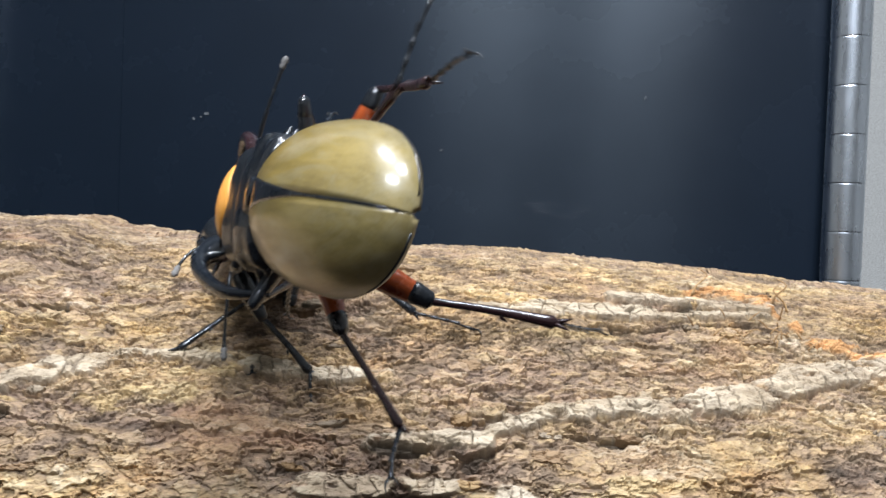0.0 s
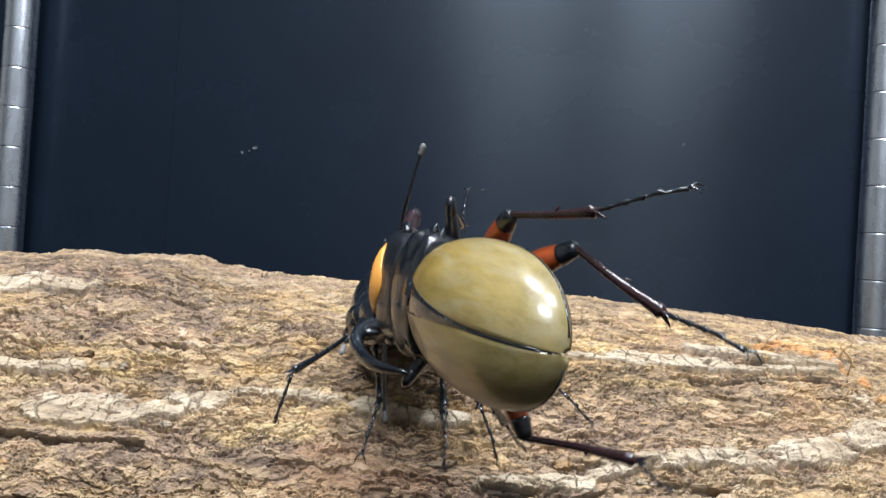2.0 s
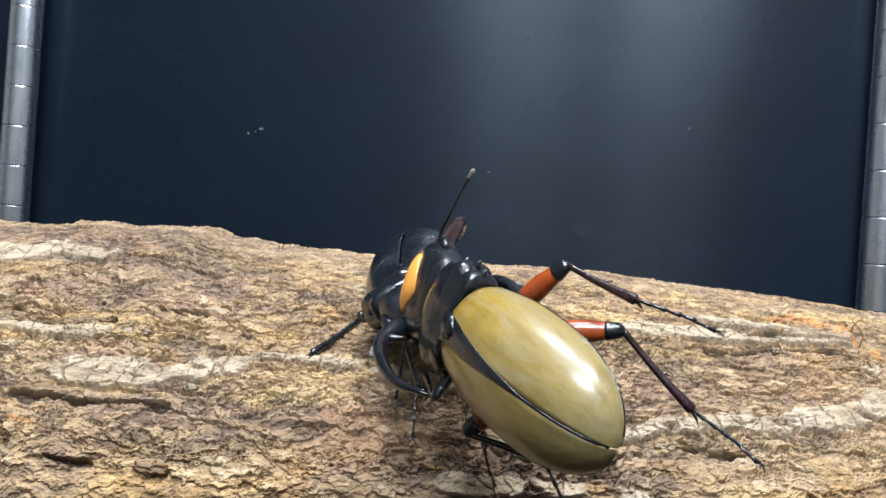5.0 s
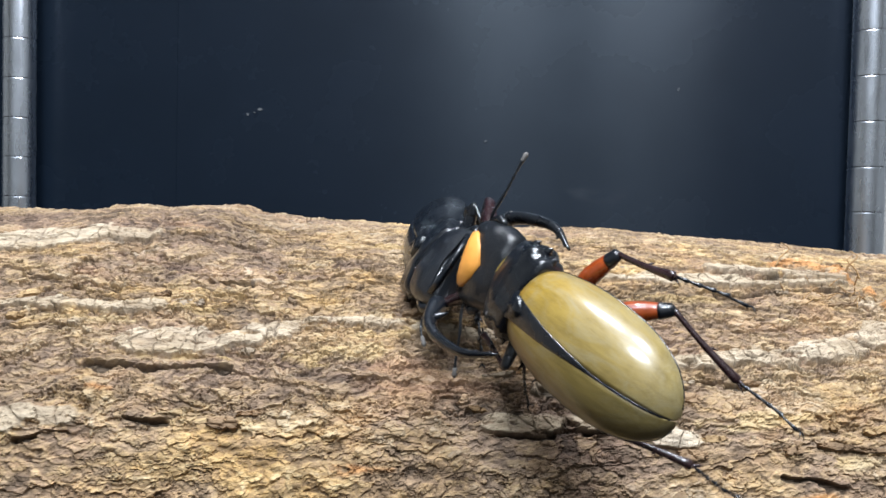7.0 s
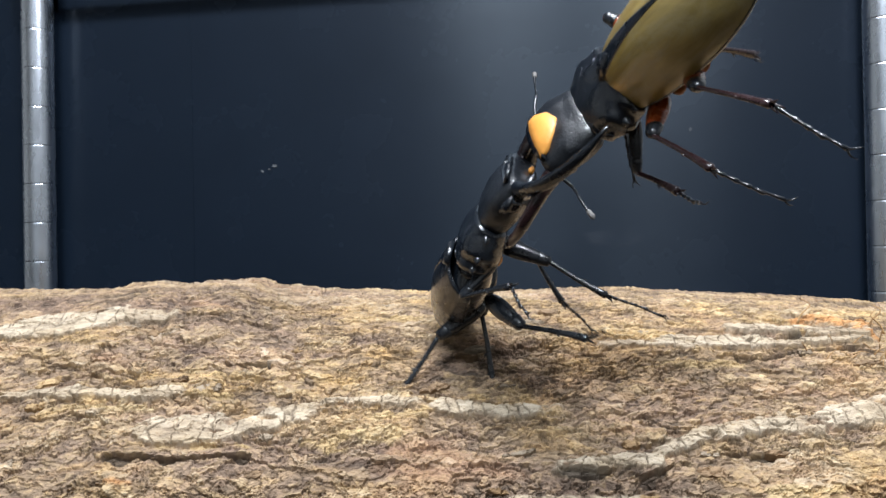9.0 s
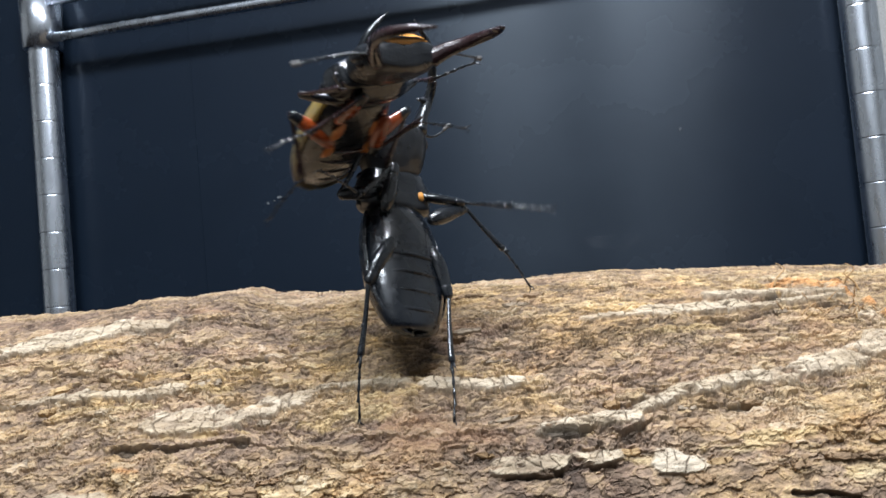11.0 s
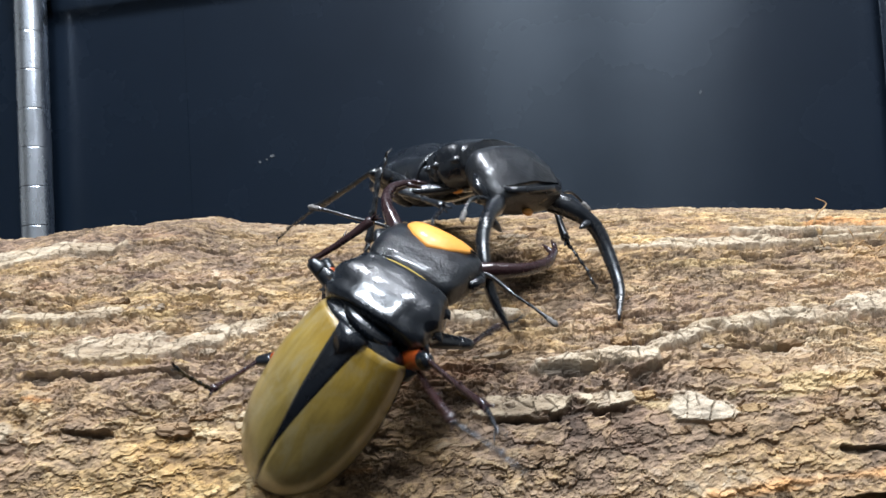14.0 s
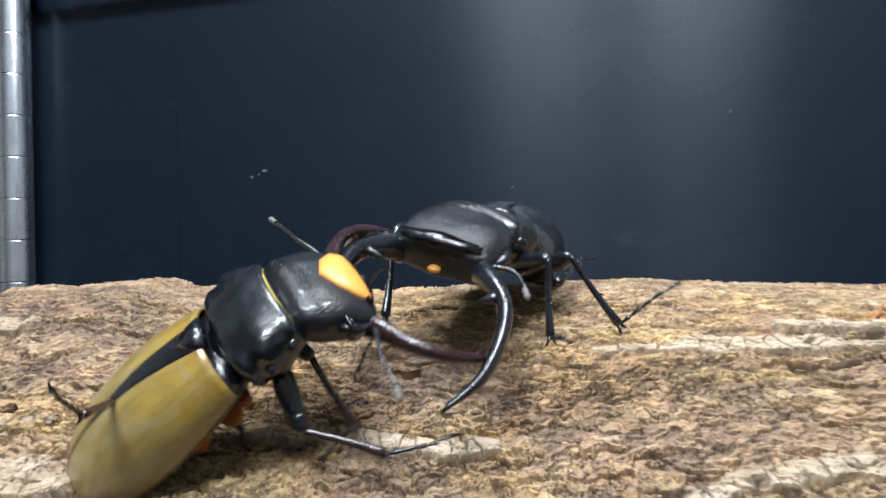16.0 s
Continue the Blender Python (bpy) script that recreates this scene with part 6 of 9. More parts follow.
    follow(YELLOW_BEETLE["leg_middle_right"], [(0, 0.0064, -0.0034, -0.0056, -95.4, -83.4, -9.9), (0.5, 0.0065, -0.0034, -0.0056, -125.8, 34.0, 78.1), (1, 0.0064, -0.0034, -0.0056, -104.3, 36.8, 84.5), (1.5, 0.0064, -0.0034, -0.0056, -1.3, -12.5, -114.1), (2, 0.0065, -0.0034, -0.0056, 12.0, -48.6, -146.2), (2.5, 0.0064, -0.0034, -0.0056, 15.2, -55.7, -144.0), (3, 0.0065, -0.0034, -0.0056, 25.3, -62.9, -161.2), (3.5, 0.0064, -0.0034, -0.0056, 22.6, -50.5, -156.5), (4, 0.0064, -0.0034, -0.0056, -8.5, -79.6, -113.5), (4.5, 0.0065, -0.0034, -0.0056, -57.3, -78.7, -58.0), (7, 0.0064, -0.0034, -0.0056, 170.6, -78.9, 70.4), (7.5, 0.0065, -0.0034, -0.0056, 65.3, -51.8, -134.8), (8, 0.0064, -0.0034, -0.0056, 11.8, -70.8, -27.5), (8.5, 0.0065, -0.0034, -0.0056, 11.1, -26.8, -73.9), (9, 0.0064, -0.0034, -0.0056, 138.7, 31.1, 101.4), (9.2, 0.0065, -0.0034, -0.0056, 7.7, -72.3, -6.9), (9.7, 0.0064, -0.0034, -0.0056, -29.3, -70.1, 32.0), (10.25, 0.0064, -0.0034, -0.0056, -5.5, -72.4, 6.9), (10.8, 0.0065, -0.0034, -0.0056, -26.6, -70.5, 29.2), (11.3, 0.0065, -0.0034, -0.0056, -52.4, -61.3, 57.3), (11.5, 0.0064, -0.0034, -0.0056, -60.0, -15.7, -52.8), (11.6, 0.0064, -0.0034, -0.0056, -57.6, -57.0, 63.4), (11.7, 0.0065, -0.0034, -0.0056, -54.2, -60.0, 59.4), (12, 0.0065, -0.0034, -0.0056, -69.8, -34.2, 80.0), (12.5, 0.0064, -0.0034, -0.0056, -102.3, 36.7, 80.0), (12.7, 0.0065, -0.0034, -0.0056, -72.0, -23.6, 84.5), (13, 0.0065, -0.0034, -0.0056, -146.5, 29.4, 24.6), (13.5, 0.0065, -0.0034, -0.0056, -73.5, -7.0, 90.2), (14, 0.0064, -0.0034, -0.0056, 80.0, -48.7, -113.5), (14.5, 0.0064, -0.0034, -0.0056, 151.1, -57.8, -159.2), (15, 0.0064, -0.0034, -0.0056, -15.4, -39.0, 71.1), (15.5, 0.0064, -0.0034, -0.0056, -6.7, -7.3, 82.1), (16, 0.0065, -0.0034, -0.0056, -5.6, 46.2, 114.2)])
    follow(YELLOW_BEETLE["shin_middle_right"], [(0, 0.0000, 0.0120, 0.0000, -76.2, -0.0, 0.0), (0.5, 0.0000, 0.0120, 0.0000, -143.1, 0.0, 0.0), (1, 0.0000, 0.0120, -0.0000, -132.0, 0.0, 0.0), (1.5, 0.0000, 0.0120, 0.0000, -92.5, -0.0, -0.0), (2, 0.0000, 0.0120, 0.0000, -43.9, -0.0, 0.0), (2.5, 0.0000, 0.0120, 0.0000, -52.9, -0.0, 0.0), (3, 0.0000, 0.0120, 0.0000, -42.9, -0.0, 0.0), (3.5, 0.0000, 0.0120, 0.0000, -40.4, -0.0, 0.0), (4, 0.0000, 0.0120, 0.0000, -50.9, -0.0, 0.0), (4.5, 0.0000, 0.0120, 0.0000, -62.9, -0.0, 0.0), (7, 0.0000, 0.0120, 0.0000, -51.3, -0.0, 0.0), (7.5, 0.0000, 0.0120, 0.0000, -55.9, -0.0, 0.0), (8, -0.0000, 0.0120, 0.0000, -141.3, 0.0, 0.0), (8.5, 0.0000, 0.0120, 0.0000, -143.4, -0.0, -0.0), (9, -0.0000, 0.0120, 0.0000, 25.5, 0.0, 180.0), (9.2, 0.0000, 0.0120, -0.0000, -144.3, -0.0, -0.0), (9.7, 0.0000, 0.0120, 0.0000, -144.3, -0.0, -0.0), (10.25, -0.0000, 0.0120, 0.0000, -144.3, 0.0, 0.0), (10.8, 0.0000, 0.0120, -0.0000, -144.3, 0.0, 0.0), (11.3, 0.0000, 0.0120, 0.0000, -144.3, -0.0, -0.0), (11.5, -0.0000, 0.0120, 0.0000, -95.2, 0.0, 0.0), (11.6, -0.0000, 0.0120, 0.0000, -144.3, 0.0, 0.0), (11.7, -0.0000, 0.0120, 0.0000, -144.3, 0.0, 0.0), (12, 0.0000, 0.0120, 0.0000, -144.3, -0.0, -0.0), (12.5, 0.0000, 0.0120, 0.0000, -135.3, -0.0, 0.0), (12.7, -0.0000, 0.0120, 0.0000, -144.3, -0.0, -0.0), (13, 0.0000, 0.0120, 0.0000, -117.5, -0.0, 0.0), (13.5, 0.0000, 0.0120, -0.0000, -144.3, -0.0, -0.0), (14, 0.0000, 0.0120, 0.0000, -27.2, -0.0, 0.0), (14.5, 0.0000, 0.0120, 0.0000, -130.5, 0.0, 0.0), (15, 0.0000, 0.0120, 0.0000, -128.7, -0.0, 0.0), (15.5, 0.0000, 0.0120, 0.0000, -132.7, -0.0, 0.0), (16, 0.0000, 0.0120, 0.0000, -124.3, -0.0, 0.0)])
    follow(YELLOW_BEETLE["foot_middle_right"], [(0, -0.0000, 0.0155, -0.0142, -67.5, -11.0, -4.5), (0.5, -0.0000, 0.0004, -0.0088, -87.7, 0.0, 0.0), (1, -0.0000, 0.0022, -0.0109, -78.3, 0.0, 0.0), (1.5, 0.0000, 0.0114, -0.0146, -52.4, -5.4, 7.0), (2, -0.0000, 0.0226, -0.0101, -35.6, 9.4, 12.8), (2.5, 0.0000, 0.0209, -0.0117, -41.2, 21.2, 22.4), (3, 0.0000, 0.0227, -0.0100, -44.6, 11.7, 11.6), (3.5, 0.0000, 0.0232, -0.0095, -42.5, 1.3, 1.4), (4, -0.0000, 0.0213, -0.0113, -49.3, 21.3, 17.4), (4.5, 0.0000, 0.0187, -0.0130, -52.7, 18.2, 13.4), (7, -0.0000, 0.0212, -0.0114, -43.7, 27.6, 25.9), (7.5, 0.0000, 0.0202, -0.0121, -41.0, 19.4, 20.9), (8, -0.0000, 0.0006, -0.0091, -86.8, 2.2, -34.6), (8.5, 0.0000, 0.0003, -0.0087, -88.1, 0.6, -18.0), (9, -0.0000, -0.0012, 0.0063, 80.1, 3.1, -162.6), (9.2, 0.0000, 0.0002, -0.0085, -89.3, 0.9, -51.2), (9.7, 0.0000, 0.0002, -0.0085, -89.5, 1.0, -62.1), (10.25, -0.0000, 0.0002, -0.0085, -89.3, 1.0, -56.1), (10.8, -0.0000, 0.0002, -0.0085, -89.2, 0.9, -47.1), (11.3, 0.0000, 0.0002, -0.0085, -89.2, 0.9, -48.4), (11.5, -0.0000, 0.0107, -0.0146, -56.4, 14.7, -20.9), (11.6, -0.0000, 0.0002, -0.0085, -89.3, 0.9, -53.4), (11.7, -0.0000, 0.0002, -0.0085, -89.1, 0.7, -38.9), (12, 0.0000, 0.0002, -0.0085, -89.3, 0.9, -51.6), (12.5, 0.0000, 0.0016, -0.0103, -127.2, 0.4, -0.3), (12.7, 0.0000, 0.0002, -0.0085, -89.4, 1.0, -61.5), (13, 0.0000, 0.0053, -0.0130, -135.2, 11.7, -11.5), (13.5, 0.0000, 0.0002, -0.0085, -89.5, 1.0, -62.1), (14, 0.0000, 0.0250, -0.0067, 1.9, 0.8, -22.1), (14.5, -0.0000, 0.0026, -0.0111, -162.0, 33.3, -142.2), (15, -0.0000, 0.0029, -0.0114, -132.0, -2.0, 1.8), (15.5, -0.0000, 0.0021, -0.0107, -137.8, -9.8, 10.7), (16, -0.0000, 0.0038, -0.0121, -128.5, -2.3, 1.8)])
    follow(YELLOW_BEETLE["leg_hind_left"], [(0, -0.0056, -0.0120, -0.0056, -87.4, 35.3, 65.7), (0.5, -0.0056, -0.0120, -0.0056, -19.5, 31.8, 141.0), (1, -0.0056, -0.0120, -0.0056, -12.4, 32.5, 137.3), (1.5, -0.0056, -0.0120, -0.0056, -68.7, 38.8, 81.2), (2, -0.0056, -0.0120, -0.0056, -29.2, 58.7, 92.2), (2.5, -0.0056, -0.0120, -0.0056, 61.9, 54.9, 120.3), (3, -0.0056, -0.0120, -0.0056, 63.7, 52.2, 122.6), (3.5, -0.0056, -0.0120, -0.0056, 61.7, 55.2, 120.0), (4, -0.0056, -0.0120, -0.0056, 56.7, 60.6, 114.1), (4.5, -0.0056, -0.0120, -0.0056, 55.3, 61.8, 112.6), (7, -0.0056, -0.0120, -0.0056, -15.6, 59.6, 128.8), (7.5, -0.0056, -0.0120, -0.0056, -31.3, 38.1, 128.3), (8, -0.0056, -0.0120, -0.0056, -18.3, 18.7, 124.6), (8.5, -0.0056, -0.0120, -0.0056, 0.2, 40.6, 149.4), (9, -0.0056, -0.0120, -0.0056, 29.0, 24.0, 138.4), (9.2, -0.0056, -0.0120, -0.0056, -85.1, 19.8, 112.5), (9.7, -0.0056, -0.0120, -0.0056, -48.4, 67.1, 3.2), (10.25, -0.0056, -0.0120, -0.0056, 23.6, 73.2, 78.6), (10.8, -0.0056, -0.0120, -0.0056, 47.4, 66.7, 103.9), (11.3, -0.0056, -0.0120, -0.0056, 48.2, 66.3, 104.7), (11.5, -0.0056, -0.0120, -0.0056, 56.3, 60.9, 113.8), (11.6, -0.0056, -0.0120, -0.0056, 60.6, 56.5, 118.8), (11.7, -0.0056, -0.0120, -0.0056, 127.9, 65.7, -175.1), (12, -0.0056, -0.0120, -0.0056, 116.4, 78.3, 161.1), (12.5, -0.0056, -0.0120, -0.0056, -163.1, 4.0, -44.4), (12.7, -0.0056, -0.0120, -0.0056, 42.2, -76.0, 5.1), (13, -0.0056, -0.0120, -0.0056, 142.5, -5.9, -37.9), (13.5, -0.0056, -0.0120, -0.0056, 103.1, -25.5, -46.8), (14, -0.0056, -0.0120, -0.0056, 164.3, 2.4, -44.0), (14.5, -0.0056, -0.0120, -0.0056, 73.4, 18.2, -172.6), (15, -0.0056, -0.0120, -0.0056, 123.7, 59.9, -106.0), (15.5, -0.0056, -0.0120, -0.0056, 104.4, 8.5, -125.0), (16, -0.0056, -0.0120, -0.0056, 104.9, 29.4, -34.9)])
    follow(YELLOW_BEETLE["shin_hind_left"], [(0, 0.0000, 0.0125, 0.0000, -19.7, -0.0, 0.0), (0.5, 0.0000, 0.0125, 0.0000, -48.1, -0.0, 0.0), (1, 0.0000, 0.0125, 0.0000, -56.7, -0.0, 0.0), (1.5, 0.0000, 0.0125, 0.0000, -46.1, -0.0, 0.0), (2, 0.0000, 0.0125, 0.0000, -65.8, -0.0, 0.0), (2.5, -0.0000, 0.0125, -0.0000, -138.8, -0.0, -0.0), (3, 0.0000, 0.0125, -0.0000, -138.8, 0.0, 0.0), (3.5, 0.0000, 0.0125, -0.0000, -138.8, 0.0, 0.0), (4, 0.0000, 0.0125, 0.0000, -138.8, -0.0, -0.0), (4.5, 0.0000, 0.0125, 0.0000, -138.8, 0.0, 0.0), (7, 0.0000, 0.0125, 0.0000, -49.0, -0.0, 0.0), (7.5, 0.0000, 0.0125, -0.0000, -99.4, -0.0, -0.0), (8, 0.0000, 0.0125, -0.0000, -102.2, -0.0, -0.0), (8.5, 0.0000, 0.0125, 0.0000, -17.6, -0.0, 0.0), (9, 0.0000, 0.0125, 0.0000, -35.4, -0.0, 0.0), (9.2, 0.0000, 0.0125, 0.0000, -20.1, 0.0, 0.0), (9.7, 0.0000, 0.0125, -0.0000, -138.8, -0.0, -0.0), (10.25, -0.0000, 0.0125, 0.0000, -138.8, 0.0, 0.0), (10.8, 0.0000, 0.0125, -0.0000, -138.8, -0.0, -0.0), (11.3, -0.0000, 0.0125, -0.0000, -138.8, -0.0, -0.0), (11.5, 0.0000, 0.0125, 0.0000, -138.8, -0.0, -0.0), (11.6, 0.0000, 0.0125, -0.0000, -138.8, -0.0, -0.0), (11.7, 0.0000, 0.0125, 0.0000, -117.5, -0.0, -0.0), (12, 0.0000, 0.0125, -0.0000, -135.1, -0.0, -0.0), (12.5, 0.0000, 0.0125, 0.0000, -132.1, -0.0, 0.0), (12.7, 0.0000, 0.0125, -0.0000, 24.4, -0.0, -180.0), (13, 0.0000, 0.0125, 0.0000, -53.6, -0.0, 0.0), (13.5, 0.0000, 0.0125, 0.0000, -30.5, -0.0, 0.0), (14, 0.0000, 0.0125, 0.0000, -85.9, -0.0, 0.0), (14.5, 0.0000, 0.0125, 0.0000, -47.3, -0.0, 0.0), (15, 0.0000, 0.0125, 0.0000, -54.9, -0.0, 0.0), (15.5, 0.0000, 0.0125, 0.0000, -60.0, -0.0, 0.0), (16, 0.0000, 0.0125, 0.0000, -54.3, -0.0, 0.0)])
    follow(YELLOW_BEETLE["foot_hind_left"], [(0, -0.0000, 0.0279, -0.0055, 10.4, 14.6, -54.0), (0.5, 0.0000, 0.0234, -0.0122, -135.8, -32.0, 28.6), (1, 0.0000, 0.0214, -0.0137, -131.5, -51.9, 34.9), (1.5, -0.0000, 0.0238, -0.0118, -49.8, 4.5, 3.8), (2, 0.0000, 0.0192, -0.0149, -49.2, 42.6, 30.3), (2.5, 0.0000, 0.0002, -0.0108, -89.2, -0.3, 18.1), (3, -0.0000, 0.0002, -0.0108, -89.2, -0.3, 18.0), (3.5, -0.0000, 0.0002, -0.0108, -89.2, -0.3, 18.1), (4, 0.0000, 0.0002, -0.0108, -89.2, -0.3, 18.0), (4.5, -0.0000, 0.0002, -0.0108, -89.2, -0.3, 18.0), (7, 0.0000, 0.0232, -0.0123, -25.6, 26.8, 43.3), (7.5, 0.0000, 0.0098, -0.0161, -50.9, -1.4, 5.0), (8, 0.0000, 0.0090, -0.0160, -60.8, 4.3, -7.6), (8.5, 0.0000, 0.0280, -0.0049, -7.7, -2.9, -20.3), (9, -0.0000, 0.0258, -0.0095, -39.2, -13.6, -16.1), (9.2, -0.0000, 0.0278, -0.0056, -11.4, 0.0, 0.0), (9.7, 0.0000, 0.0002, -0.0108, -89.3, -0.5, 33.4), (10.25, -0.0000, 0.0002, -0.0108, -89.2, -0.3, 16.9), (10.8, 0.0000, 0.0002, -0.0108, -89.1, -0.1, 8.8), (11.3, 0.0000, 0.0002, -0.0108, -89.1, -0.1, 8.9), (11.5, 0.0000, 0.0002, -0.0108, -89.1, -0.1, 8.8), (11.6, 0.0000, 0.0002, -0.0108, -89.1, -0.0, -0.0), (11.7, 0.0000, 0.0049, -0.0145, -108.0, 6.8, -8.0), (12, 0.0000, 0.0009, -0.0115, -124.2, -0.0, -0.0), (12.5, 0.0000, 0.0015, -0.0121, -149.6, -1.8, 3.1), (12.7, 0.0000, -0.0024, 0.0067, 45.2, -0.0, -180.0), (13, -0.0000, 0.0222, -0.0132, -83.8, -5.7, -0.6), (13.5, 0.0000, 0.0265, -0.0083, -33.5, -6.9, -10.3), (14, 0.0000, 0.0136, -0.0163, -93.1, 29.8, -1.5), (14.5, -0.0000, 0.0236, -0.0120, -13.1, 0.9, 4.0), (15, 0.0000, 0.0219, -0.0134, -32.5, 16.8, 24.4), (15.5, -0.0000, 0.0206, -0.0142, -35.3, 3.4, 4.8), (16, 0.0000, 0.0220, -0.0133, -58.6, 19.3, 11.4)])
    follow(YELLOW_BEETLE["leg_hind_right"], [(0, 0.0056, -0.0120, -0.0056, -45.8, -83.0, 37.1), (0.5, 0.0056, -0.0120, -0.0056, -42.4, -40.3, -98.3), (1, 0.0056, -0.0120, -0.0056, -47.3, -22.5, -102.3), (1.5, 0.0056, -0.0120, -0.0056, 26.0, 3.4, -102.7), (2, 0.0056, -0.0120, -0.0056, -71.5, -73.2, -79.9), (2.5, 0.0056, -0.0120, -0.0056, -83.7, -72.9, -66.4), (3, 0.0056, -0.0120, -0.0056, -88.6, -81.5, -69.2), (3.5, 0.0056, -0.0120, -0.0056, -100.8, -81.3, -55.7), (4, 0.0056, -0.0120, -0.0056, -81.3, -54.2, -64.5), (4.5, 0.0056, -0.0120, -0.0056, -90.8, -50.6, -54.3), (7, 0.0056, -0.0120, -0.0056, -91.9, -58.0, -50.9), (7.5, 0.0056, -0.0120, -0.0056, -135.2, -43.8, 7.1), (8, 0.0056, -0.0120, -0.0056, -12.8, -4.2, -110.0), (8.5, 0.0056, -0.0120, -0.0056, 9.6, -19.5, -105.6), (9, 0.0056, -0.0120, -0.0056, -62.3, -17.4, 27.9), (9.2, 0.0056, -0.0120, -0.0056, 55.3, -61.8, -112.6), (9.7, 0.0056, -0.0120, -0.0056, 59.9, -57.3, -118.0), (10.25, 0.0056, -0.0120, -0.0056, 60.9, -56.2, -119.1), (10.8, 0.0056, -0.0120, -0.0056, 64.0, -51.8, -122.9), (11.3, 0.0056, -0.0120, -0.0056, 58.7, -58.7, -116.5), (11.5, 0.0056, -0.0120, -0.0056, -58.1, -56.2, -126.2), (11.6, 0.0056, -0.0120, -0.0056, 37.5, -78.9, -136.0), (11.7, 0.0056, -0.0120, -0.0056, 178.2, -49.0, 102.4), (12, 0.0056, -0.0120, -0.0056, -81.0, 63.8, -74.7), (12.5, 0.0056, -0.0120, -0.0056, -82.4, -64.8, 69.9), (12.7, 0.0056, -0.0120, -0.0056, -106.1, -53.3, 99.4), (13, 0.0056, -0.0120, -0.0056, -121.4, -61.4, 119.8), (13.5, 0.0056, -0.0120, -0.0056, -111.9, -47.5, 114.4), (14, 0.0056, -0.0120, -0.0056, 157.6, -43.7, 175.9), (14.5, 0.0056, -0.0120, -0.0056, 59.4, -36.4, -140.2), (15, 0.0056, -0.0120, -0.0056, -25.2, -45.1, 58.8), (15.5, 0.0056, -0.0120, -0.0056, -20.6, -23.5, 76.4), (16, 0.0056, -0.0120, -0.0056, 11.8, 71.0, 123.2)])
    follow(YELLOW_BEETLE["shin_hind_right"], [(0, 0.0000, 0.0125, -0.0000, -137.2, -0.0, -0.0), (0.5, 0.0000, 0.0125, 0.0000, -28.6, -0.0, 0.0), (1, 0.0000, 0.0125, -0.0000, -21.0, -0.0, -0.0), (1.5, -0.0000, 0.0125, -0.0000, -76.3, 0.0, 0.0), (2, 0.0000, 0.0125, 0.0000, -48.4, -0.0, 0.0), (2.5, 0.0000, 0.0125, 0.0000, -47.7, -0.0, 0.0), (3, 0.0000, 0.0125, 0.0000, -39.1, -0.0, 0.0), (3.5, 0.0000, 0.0125, 0.0000, -37.8, -0.0, 0.0), (4, 0.0000, 0.0125, 0.0000, -54.3, -0.0, 0.0), (4.5, 0.0000, 0.0125, 0.0000, -53.2, -0.0, 0.0), (7, 0.0000, 0.0125, 0.0000, -54.2, -0.0, 0.0), (7.5, 0.0000, 0.0125, 0.0000, -46.3, -0.0, 0.0), (8, 0.0000, 0.0125, -0.0000, -50.6, -0.0, -0.0), (8.5, -0.0000, 0.0125, 0.0000, -96.5, -0.0, -0.0), (9, 0.0000, 0.0125, 0.0000, -24.7, -0.0, 0.0), (9.2, 0.0000, 0.0125, 0.0000, -138.8, -0.0, -0.0), (9.7, -0.0000, 0.0125, 0.0000, -138.8, -0.0, -0.0), (10.25, 0.0000, 0.0125, -0.0000, -138.8, 0.0, 0.0), (10.8, 0.0000, 0.0125, 0.0000, -138.8, 0.0, 0.0), (11.3, 0.0000, 0.0125, 0.0000, -138.8, 0.0, 0.0), (11.5, 0.0000, 0.0125, 0.0000, -20.1, -0.0, -0.0), (11.6, -0.0000, 0.0125, -0.0000, -124.3, -0.0, -0.0), (11.7, -0.0000, 0.0125, -0.0000, -90.6, -0.0, -0.0), (12, -0.0000, 0.0125, 0.0000, 31.4, -0.0, -180.0), (12.5, 0.0000, 0.0125, -0.0000, -137.8, 0.0, 0.0), (12.7, -0.0000, 0.0125, -0.0000, -129.2, 0.0, 0.0), (13, 0.0000, 0.0125, 0.0000, -134.9, 0.0, 0.0), (13.5, 0.0000, 0.0125, 0.0000, -134.5, 0.0, 0.0), (14, 0.0000, 0.0125, 0.0000, -51.9, -0.0, 0.0), (14.5, 0.0000, 0.0125, 0.0000, -55.5, -0.0, 0.0), (15, 0.0000, 0.0125, 0.0000, -112.8, -0.0, 0.0), (15.5, 0.0000, 0.0125, 0.0000, -115.3, -0.0, 0.0), (16, 0.0000, 0.0125, 0.0000, -128.3, -0.0, 0.0)])
